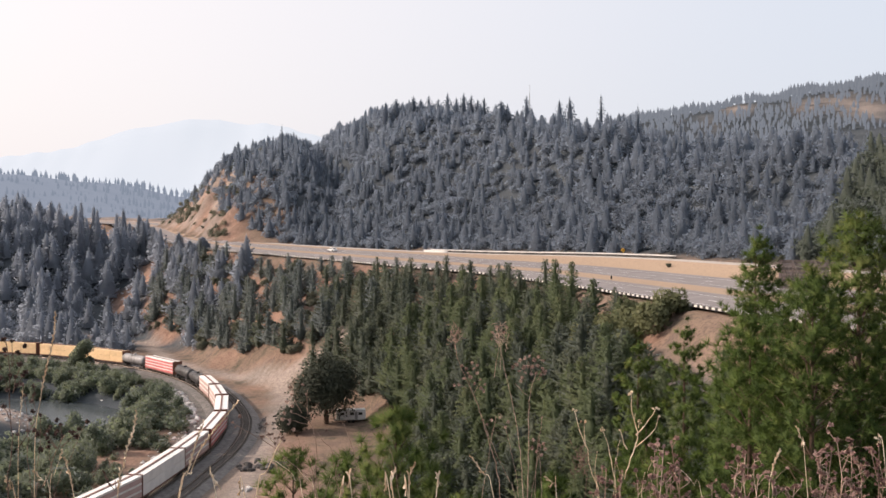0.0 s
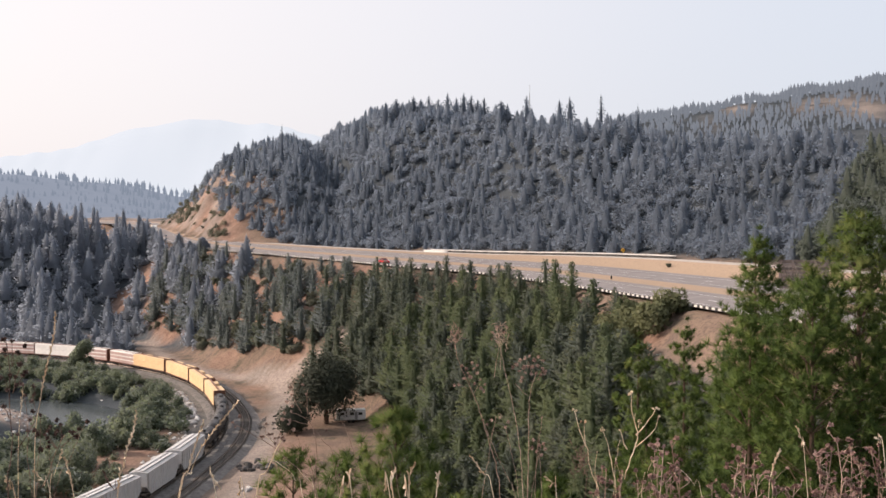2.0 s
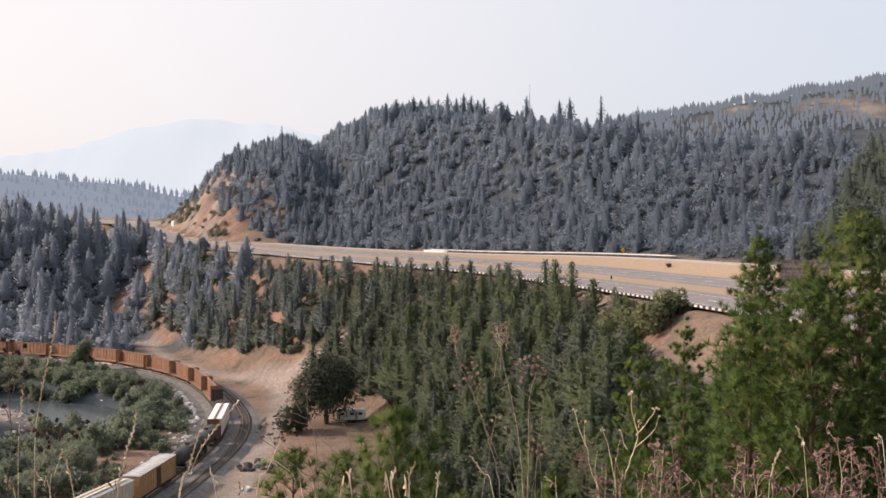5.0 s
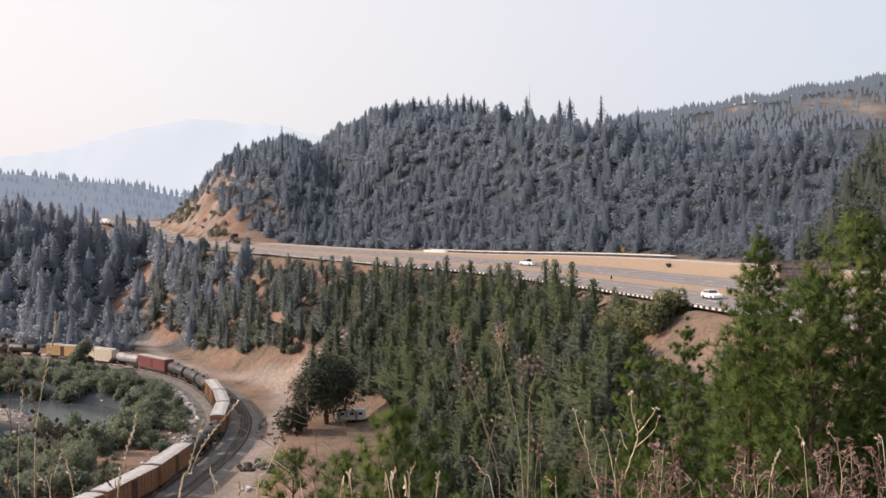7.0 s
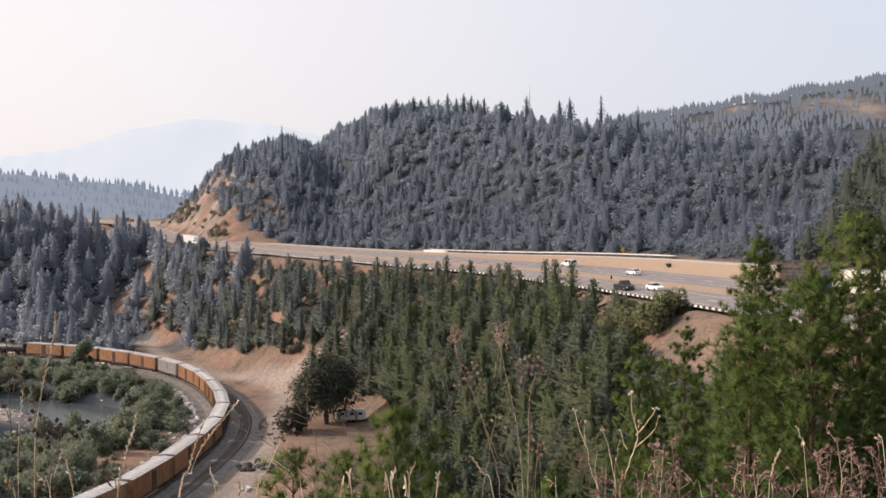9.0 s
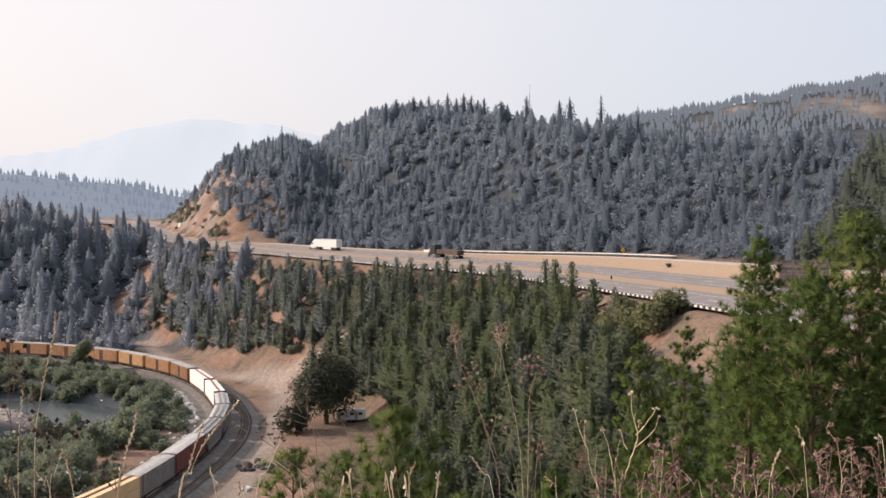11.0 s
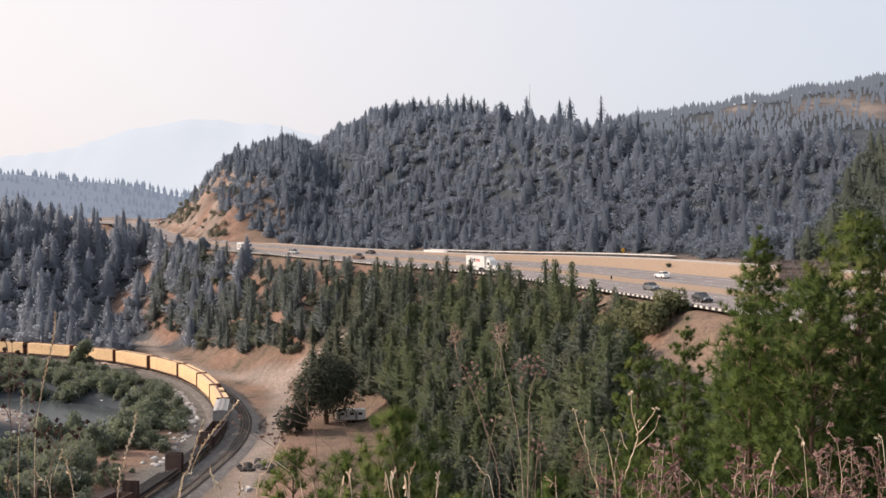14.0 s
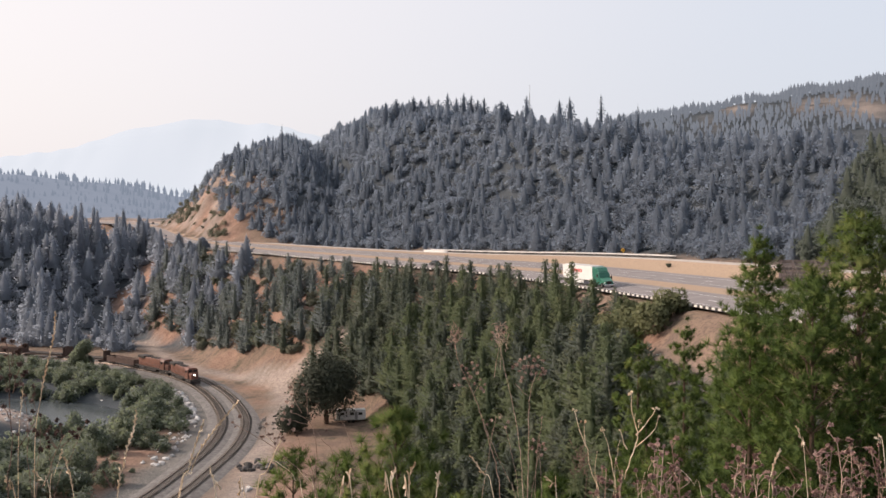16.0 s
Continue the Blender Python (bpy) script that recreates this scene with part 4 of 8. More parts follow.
# ------------------------------------------------------------------ near pines, oak, willows and scrub
def tuft_pine(seed, h, rad, base=0.25, full=5.0, needles=42, length=0.40, width=0.036, whorls=16, arms=7, dens=1.5):
    """A pine near enough to show its needle tufts: limbs in whorls, twigs on the limbs, a tuft at each twig's end."""
    r = np.random.RandomState(seed)
    C, D, lv, lf = [], [], [], []
    n0 = 0
    for k in range(whorls):
        f = (k + 0.35) / whorls
        z = h * (1 - f * (1 - base))
        reach = rad * (0.08 + 0.92 * min(1.0, h * f / full) ** 0.75)
        for a in range(arms):
            ang = 6.283 * (a + r.uniform(-0.35, 0.35)) / arms + k * 1.1
            L = reach * r.uniform(0.7, 1.12)
            rise = 0.75 * (1 - f) + 0.05
            way = np.array([math.cos(ang), math.sin(ang), rise])
            tip = np.array([0, 0, z]) + way * L + np.array([0, 0, 0.16 * L])
            root = np.array([0, 0, z])
            # limb: a thin three-sided taper
            side = np.array([-math.sin(ang), math.cos(ang), 0]) * (0.012 + 0.012 * L)
            upv = np.array([0, 0, 0.012 + 0.012 * L])
            lv += [root + side, root - side, root + upv, tip]
            lf += [(n0, n0 + 1, n0 + 3), (n0 + 1, n0 + 2, n0 + 3), (n0 + 2, n0, n0 + 3)]
            n0 += 4
            m = max(2, int(round(L * dens * 2.4)))
            for t in np.linspace(0.3, 1.0, m):
                q = root + (tip - root) * t
                c = q + r.normal(scale=0.30 * (1.3 - t) * min(1.0, L / 1.8) + 0.04, size=3) + [0, 0, 0.08]
                C.append(np.repeat(c[None], needles, 0))
                D.append(unit(r.normal(size=(needles, 3)) + way * 0.55 + [0, 0, 0.45]))
    for z in np.linspace(h * 0.95, h * 1.03, 5):
        C.append(np.repeat(np.array([[0, 0, z]]), needles, 0))
        D.append(unit(r.normal(size=(needles, 3)) * 0.7 + [0, 0, 0.8]))
    C, D = np.vstack(C), np.vstack(D)
    n = len(C)
    v, f = needles3(C, D, length * r.uniform(0.7, 1.2, n), np.full(n, width), r)
    axis_out = unit(C * [1, 1, 0] + [1e-4, 0, 0])
    nn = unit(axis_out * 0.55 + D * 0.75 + [0, 0, 0.35])
    fn = np.cross(v[1::3] - v[0::3], v[2::3] - v[0::3])
    turn = (fn * nn).sum(1) < 0
    f[turn] = f[turn][:, ::-1]
    tuft_tone = np.repeat(np.clip(r.normal(0.45, 0.3, n // needles), 0, 1), needles * 3)
    return (v, f, tuft_tone, np.repeat(nn, 3, 0)), (np.array(lv), np.array(lf))


def near_pine(x, y, top, rad, seed, **kw):
    g = float(height([x], [y])[0])
    h = top - g
    crown, limbs = tuft_pine(seed, h, rad, **kw)
    e = tagged(new("pine_tree"), "tall green pine with long needle tufts on the hillside", "tree", "pines beside the viewpoint")
    t = trunk_mesh(seed, h * 0.98, 0.012 * h + 0.03, 0.01)
    obj("trunk", t[0], t[1], BARK, e, smooth_shade=True)
    obj("limb_frame", limbs[0], limbs[1], BARK, e)["kind"] = "stuff"
    c = obj("crown", crown[0], crown[1], NEAR_GREEN, e, normals=crown[3])
    add_tone(c, crown[2])
    e.location = (x, y, g)
    return e


near_pine(15.5, 38.0, 43.9, 3.5, 201, whorls=24, arms=7, base=0.10, full=8.5)
near_pine(12.7, 35.0, 41.8, 2.6, 221, whorls=16, arms=7, base=0.10, full=5.0)
near_pine(11.8, 39.0, 40.2, 2.4, 222, whorls=15, arms=7, base=0.10, full=5.0)
near_pine(19.6, 41.0, 42.4, 3.4, 202, whorls=20, arms=7, base=0.12, full=7.0)
near_pine(14.2, 43.0, 37.6, 2.6, 204, whorls=16, base=0.08, full=5.0)
near_pine(19.3, 62.0, 42.9, 2.1, 203, whorls=26, arms=9, needles=40, base=0.08, width=0.044, length=0.44, dens=1.6, full=6.0)
near_pine(19.2, 80.0, 35.6, 2.0, 205, whorls=18, base=0.06, width=0.055, length=0.46, dens=1.7)
near_pine(16.2, 84.0, 34.0, 2.0, 206, whorls=18, base=0.06, width=0.055, length=0.46, dens=1.7)
near_pine(20.5, 70.0, 35.0, 2.2, 207, whorls=18, base=0.06, width=0.044, length=0.44, dens=1.6)
near_pine(16.5, 54.0, 35.6, 2.3, 214, whorls=18, base=0.06, width=0.044, length=0.44, dens=1.6)
near_pine(9.0, 40.0, 34.6, 2.3, 208, whorls=15, base=0.08)
near_pine(-1.0, 22.0, 39.7, 1.9, 209, whorls=13, arms=6, base=0.08, width=0.017, needles=80, length=0.30, full=4.0, dens=1.5)
near_pine(-4.4, 30.0, 37.0, 2.2, 223, whorls=13, arms=6, base=0.08, width=0.024, needles=44, length=0.32, full=5.0)
near_pine(-2.6, 27.0, 37.6, 1.9, 224, whorls=13, arms=6, base=0.08, width=0.022, needles=44, length=0.32, full=5.0)
near_pine(11.0, 55.0, 33.6, 2.2, 210, whorls=16, base=0.06, width=0.044, length=0.44, dens=1.6)
near_pine(5.0, 46.0, 32.2, 2.1, 211, whorls=14, base=0.06, width=0.044, length=0.44, dens=1.6)
near_pine(0.8, 48.0, 30.8, 2.0, 212, whorls=14, base=0.06, width=0.044, length=0.44, dens=1.6)
near_pine(-4.0, 40.0, 32.6, 1.8, 213, whorls=13, base=0.06, width=0.044, length=0.44, dens=1.6)

# the dark oak on the valley floor
oak_crown = soft(puff(301, 16.0, 8.8, 44, 330, 0.52, 0.26), 0.8, 0.3, (0, 0, 7.0))
oak = tree("oak_tree", oak_crown, trunk_mesh(301, 11.0, 0.62, 0.05, 14, 7.0, 0.2, 0.8, 9), OAK_GREEN, "broad dark oak tree on the dirt valley floor", "tree")
oak.location = (-26.0, 226.0, float(height([-26], [226])[0]))
small_oak = tree("oak_tree", soft(puff(302, 7.0, 4.6, 20, 300, 0.45, 0.06), 0.8, 0.3, (0, 0, 2.5)), trunk_mesh(302, 5.0, 0.3, 0.05, 8, 3.5, 0.2, 0.8), OAK_GREEN, "low dark oak beside the broad oak", "tree")
small_oak.location = (-31.5, 216.0, float(height([-31.5], [216])[0]))


def brush(name, label, category, group, material, places, lo, hi, seeds, h=3.4, rad=2.4, lobes=9, per=110, size=0.42, tall=(0.8, 1.2), fit=None):
    """Bushes of one kind, each a thing with a stem and leaves."""
    made = []
    r = np.random.RandomState(seeds[0])
    for s in seeds:
        made.append(None)
    for q in places:
        j = r.randint(0, len(seeds))
        m = Matrix.Translation(q) @ Matrix.Rotation(r.uniform(0, 6.28), 4, "Z")
        if made[j] is None:
            e = tree(name, soft(puff(seeds[j], h, rad, lobes, per, size, 0.12), 0.55, 0.3, (0, 0, h * 0.35)), trunk_mesh(seeds[j], h * 0.6, 0.07, 0.06, 5, rad, 0.1, 0.8, 5), material, label, category, r.uniform(0.2, 0.9), group)
            e.matrix_basis = m
            made[j] = e
        else:
            e = copy_thing(made[j], m)
        s = r.uniform(lo, hi) * (fit(q) if fit else 1.0)
        e.scale = (s, s * r.uniform(0.85, 1.15), s * r.uniform(*tall))


def on_bank(x, y, q):
    _, _, rd, riv, _, off, _ = ground_parts(x, y)
    inside = near_line(RAIL, x, y)[1]
    left = (x - RAIL[inside, 0]) * normals2(RAIL)[inside, 0] + (y - RAIL[inside, 1]) * normals2(RAIL)[inside, 1] < 0
    return left & (rd > 8.5) & (riv > np.where((y < 234) & (y > 200), 0.0, 9.5)) & (x > -165) & (y > 150) & (off < -20) & (q < 0.9) & ~((x < -88) & (y > 236) & (y < 274)) & ~((x < -93) & (y > 212) & (y < 274)) & (np.hypot((x + 58.0) / 5.0, (y - 196) / 3.5) > 1)


def bank_low(q):
    """Bushes stay low beside the rails and up the valley."""
    rd = float(ground_parts([q[0]], [q[1]])[2][0])
    low = 0.45 if (q[0] < -80 and 236 < q[1] < 274) or (-66 < q[0] < -50 and 180 < q[1] < 199) else 1.0
    return low * (0.62 + 0.38 * float(smooth(9, 22, rd))) * (1 - 0.3 * float(smooth(255, 300, q[1])))


p = scatter(-175, -40, 140, 350, 4.3, 61, on_bank)
p = p[np.random.RandomState(4).permutation(len(p))]
brush("willow_bush", "green riverside willow bush below the railway", "bush", "willows along the river", WILLOW, p[:290], 0.8, 1.45, (401, 402, 403, 404), h=4.9, rad=3.4, lobes=11, per=86, size=0.5, fit=bank_low)
if len(p) > 290:
    woods("bank_brush", [soft(puff(415 + i, 4.6, 3.2, 9, 42, 0.66, 0.1), 0.4, 0.3, (0, 0, 1.6)) for i in range(3)], p[290:], rng.uniform(0.8, 1.4, len(p) - 290) * np.array([bank_low(q) for q in p[290:]]), WILLOW, "green brush filling the river bank", "brush")
big = tree("willow_tree", soft(puff(410, 11.0, 4.6, 16, 260, 0.65, 0.12), 0.5, 0.3, (0, 0, 4.5)), trunk_mesh(410, 8.0, 0.28, 0.05, 8, 3.5), WILLOW, "tall green willow between the river and the railway", "tree")
big.location = (-111.0, 313.0, float(height([-111], [313])[0]))


def on_scrub(x, y, q):
    _, _, rd, riv, _, off, _ = ground_parts(x, y)
    way = np.min([near_line(t, x, y)[0] for t in TRACKS], axis=0)
    return (off < -4) & (off > -50) & (rd > 25) & (way > 6) & (height(x, y) > 2.5) & (y > 105) & (x > -0.3 * y) & (x < 0.3 * y) & (q < np.where(y > 265, 0.85, 0.16))


p = scatter(-125, 50, 105, 420, 4.6, 62, on_scrub)
p = p[np.random.RandomState(4).permutation(len(p))]
brush("scrub_bush", "grey-green scrub bush on the dry slope", "bush", "scrub on the slope", SCRUB, p[:290], 0.6, 1.5, (421, 422, 423), h=2.9, rad=2.3, per=70, size=0.46)
# broad bushes right under the guard rail
brush("manzanita_bush", "dense rounded bush below the guard rail", "bush", "bushes by the guard rail", MANZANITA,
      [(x, y, float(height([x], [y])[0]) - 0.3) for x, y in ((33.0, 156), (29.5, 160), (31.5, 165), (28.0, 170), (35.5, 158), (27, 164), (24.5, 172), (30.5, 168))], 0.95, 1.35, (431, 432), h=4.2, rad=3.0, lobes=13, per=130, size=0.42)


# ------------------------------------------------------------------ mesh helpers
def bx(bm, c, s, bev=0.0):
    """A box by its middle and its sizes, with bevelled edges if asked."""
    r = bmesh.ops.create_cube(bm, size=1.0, matrix=Matrix.Translation(c) @ Matrix.Diagonal((*s, 1)))
    if bev:
        e = list({e for v in r["verts"] for e in v.link_edges})
        bmesh.ops.bevel(bm, geom=e, offset=bev, segments=1, affect="EDGES")
    return bm


def tube(bm, a, b, r0, r1=None, seg=8):
    a, b = Vector(a), Vector(b)
    d = b - a
    m = Matrix.Translation((a + b) / 2) @ d.to_track_quat("Z", "Y").to_matrix().to_4x4()
    bmesh.ops.create_cone(bm, cap_ends=True, segments=seg, radius1=r0, radius2=r0 if r1 is None else r1, depth=d.length, matrix=m)
    return bm


def prism(bm, pts, y0, y1):
    """A side profile of (x, z) points drawn out from y0 to y1."""
    a = [bm.verts.new((x, y0, z)) for x, z in pts]
    b = [bm.verts.new((x, y1, z)) for x, z in pts]
    n = len(pts)
    for i in range(n):
        j = (i + 1) % n
        bm.faces.new((a[i], a[j], b[j], b[i]))
    bm.faces.new(a[::-1])
    bm.faces.new(b)
    bmesh.ops.recalc_face_normals(bm, faces=bm.faces[:])
    return bm


def loft(bm, rings):
    """Skins equal rings of places, with both ends closed."""
    vs = [[bm.verts.new(p) for p in r] for r in rings]
    n = len(vs[0])
    for a, b in zip(vs, vs[1:]):
        for i in range(n):
            j = (i + 1) % n
            bm.faces.new((a[i], a[j], b[j], b[i]))
    bm.faces.new(vs[0][::-1])
    bm.faces.new(vs[-1])
    bmesh.ops.recalc_face_normals(bm, faces=bm.faces[:])
    return bm


def B():
    return bmesh.new()


def paint(name, r, g, b, k=0.10, rough=0.5, metal=0.0, spec=0.4, scale=0.8):
    return mat(name, shades(r, g, b, k), scale, rough, metal, fine=12, spec=spec, rand=0.25)


STEEL = mat("worn_steel", [(0.10, 0.085, 0.075), (0.16, 0.14, 0.125), (0.22, 0.19, 0.17)], 3, 0.5, 0.6)
RAIL_STEEL = mat("rail_steel", [(0.14, 0.10, 0.08), (0.22, 0.17, 0.14), (0.30, 0.26, 0.23)], 2, 0.4, 0.7)
GRIME = mat("black_grime", [(0.018, 0.016, 0.015), (0.035, 0.03, 0.027), (0.06, 0.05, 0.045)], 3, 0.85)
RUBBER = mat("tyre_rubber", [(0.012, 0.012, 0.012), (0.025, 0.025, 0.025)], 6, 0.85)
CHROME = mat("bright_metal", shades(0.55, 0.55, 0.55, 0.15), 3, 0.25, 0.9)
GLASS = mat("dark_glass", [(0.012, 0.014, 0.016), (0.03, 0.034, 0.038)], 2, 0.08, spec=0.6)
TIE = mat("sleeper_wood", [(0.045, 0.037, 0.03), (0.08, 0.065, 0.052), (0.12, 0.10, 0.085)], 2, 0.95, fine=10, bump=0.3)
BALLAST = mat("ballast_stone", [(0.085, 0.077, 0.072), (0.14, 0.128, 0.12), (0.20, 0.185, 0.172)], 1.2, 0.95, fine=9, bump=1.0)

# ------------------------------------------------------------------ railway
OUT = RAIL + np.column_stack([normals2(RAIL) * 5.2, np.zeros(len(RAIL))])
for line in (RAIL, OUT):
    ribbon("ballast_bed", line, [-3.4, -1.9, 1.9, 3.4], BALLAST, [-0.62, -0.22, -0.22, -0.62], "grey crushed stone railway ballast", "ballast")
lo, hi = 690, 960
for line in (RAIL, OUT):
    for o in (-0.72, 0.72):
        ribbon("rail", line, [o - 0.045, o - 0.036, o + 0.036, o + 0.045], RAIL_STEEL, [-0.17, 0.0, 0.0, -0.17], "rust-brown steel rail with a worn top", "rail")


def sleepers(line, name):
    V, F, n = [], [], 0
    N = normals2(line)
    r = np.random.RandomState(3)
    s = np.arange(lo * 2, hi * 2, 0.62)
    px, py = np.interp(s, np.arange(len(line)) * 2, line[:, 0]), np.interp(s, np.arange(len(line)) * 2, line[:, 1])
    nx, ny = np.interp(s, np.arange(len(line)) * 2, N[:, 0]), np.interp(s, np.arange(len(line)) * 2, N[:, 1])
    for x, y, a, b in zip(px, py, nx, ny):
        L, W = 1.3 + r.uniform(-0.04, 0.04), 0.115
        c = [np.array((x + a * i * L - b * j * W, y + b * i * L + a * j * W, z)) for z in (-0.34, -0.17) for i, j in ((-1, -1), (1, -1), (1, 1), (-1, 1))]
        V += c
        F += [(n + 4, n + 5, n + 6, n + 7), (n, n + 1, n + 5, n + 4), (n + 1, n + 2, n + 6, n + 5), (n + 2, n + 3, n + 7, n + 6), (n + 3, n, n + 4, n + 7)]
        n += 8
    ob = obj(name, V, F, TIE)
    return tagged(ob, "dark weathered wooden railway sleepers", "sleepers", kind="stuff")


sleepers(RAIL, "inner_sleepers")
sleepers(OUT, "outer_sleepers")


# ------------------------------------------------------------------ railway cars (x: the way they travel, origin on the rail top)
def wheel_mesh(bm, x, y, z, r, w):
    tube(bm, (x, y - w / 2, z), (x, y + w / 2, z), r, seg=14)
    tube(bm, (x, y - w / 2 - 0.03, z), (x, y + w / 2 + 0.03, z), r * 0.45, seg=10)


def bogie(parent, x, axles=2, base=1.75):
    bm = B()
    for y in (-0.98, 0.98):
        prism(bm, [(x - base / 2 - 0.45, 0.62), (x - base / 2 - 0.3, 0.30), (x - 0.4, 0.30), (x - 0.2, 0.22), (x + 0.2, 0.22), (x + 0.4, 0.30), (x + base / 2 + 0.3, 0.30), (x + base / 2 + 0.45, 0.62), (x + 0.4, 0.80), (x - 0.4, 0.80)], y - 0.09, y + 0.09)
    bx(bm, (x, 0, 0.66), (0.4, 2.2, 0.28))
    b = part("bogie", bm, GRIME, parent)
    for i in range(axles):
        wx = x + base * (i / (axles - 1) - 0.5)
        bm = B()
        for y in (-0.75, 0.75):
            wheel_mesh(bm, wx, y, 0.46, 0.46, 0.13)
        tube(bm, (wx, -0.75, 0.46), (wx, 0.75, 0.46), 0.08)
        part("wheelset", bm, STEEL, b)
    return b


def coupler(parent, x):
    s = 1 if x > 0 else -1
    bm = B()
    bx(bm, (x - s * 0.15, 0, 0.88), (0.75, 0.22, 0.24), 0.03)
    bx(bm, (x + s * 0.2, 0.06, 0.88), (0.25, 0.36, 0.3), 0.04)
    part("coupler", bm, GRIME, parent)


def ladder(parent, x, y, z0, z1, w=0.42, along=True):
    bm = B()
    d = Vector((w / 2, 0, 0)) if along else Vector((0, w / 2, 0))
    for s in (-1, 1):
        tube(bm, Vector((x, y, z0)) + d * s, Vector((x, y, z1)) + d * s, 0.022, seg=5)
    z = z0 + 0.2
    while z < z1:
        tube(bm, Vector((x, y, z)) - d, Vector((x, y, z)) + d, 0.018, seg=5)
        z += 0.38
    part("ladder", bm, STEEL, parent)


def boxcar(name, L, colour, roof, door, label, high=4.72, doors=1):
    e = tagged(new(name), label, "railway car", "cars of the freight train")
    l, w = L - 1.3, 2.9
    bm = B()
    bx(bm, (0, 0, (1.0 + high - 0.22) / 2), (l, w, high - 0.22 - 1.0), 0.03)
    n = 14
    for i in range(n + 1):
        x = -l / 2 + 0.15 + (l - 0.3) * i / n
        if abs(x) < 2.0 * doors * 0.9:
            continue
        for y in (-1, 1):
            bx(bm, (x, y * (w / 2 + 0.035), (1.05 + high - 0.3) / 2), (0.09, 0.07, high - 0.35 - 1.0))
    for s in (-1, 1):
        for z in np.arange(1.4, high - 0.4, 0.42):
            bx(bm, (s * (l / 2 + 0.03), 0, z), (0.06, w - 0.2, 0.12))
    part("body", bm, colour, e)
    bm = B()
    loft(bm, [[(x, -w / 2 - 0.05, high - 0.22), (x, -w / 2 - 0.05, high - 0.14), (x, 0, high), (x, w / 2 + 0.05, high - 0.14), (x, w / 2 + 0.05, high - 0.22)] for x in (-l / 2 - 0.05, l / 2 + 0.05)])
    for i in range(13):
        x = -l / 2 + 0.5 + (l - 1.0) * i / 12
        for s in (-1, 1):
            bx(bm, (x, s * w / 4, high - 0.055), (0.1, w / 2 - 0.05, 0.06))
    part("roof", bm, roof, e)
    for y in (-1, 1):
        for k in range(doors):
            x = (k - (doors - 1) / 2) * 1.9
            bm = B()
            bx(bm, (x, y * (w / 2 + 0.05), (1.15 + high - 0.42) / 2), (1.78, 0.08, high - 0.42 - 1.15), 0.015)
            for i in range(4):
                bx(bm, (x - 0.62 + 0.42 * i, y * (w / 2 + 0.11), (1.15 + high - 0.42) / 2), (0.07, 0.05, high - 1.9))
            part("door", bm, door, e)
        bm = B()
        bx(bm, (0, y * (w / 2 + 0.02), 1.0), (l, 0.12, 0.32))
        part("side_sill", bm, GRIME, e)
    bm = B()
    bx(bm, (0, 0, 0.86), (l + 0.4, 0.5, 0.34))
    part("centre_sill", bm, GRIME, e)
    ladder(e, l / 2 - 0.4, -w / 2 - 0.1, 0.7, high - 0.5)
    ladder(e, -l / 2 + 0.4, w / 2 + 0.1, 0.7, high - 0.5)
    for s in (-1, 1):
        bogie(e, s * (l / 2 - 2.0))
        coupler(e, s * (L / 2 - 0.3))
    return e


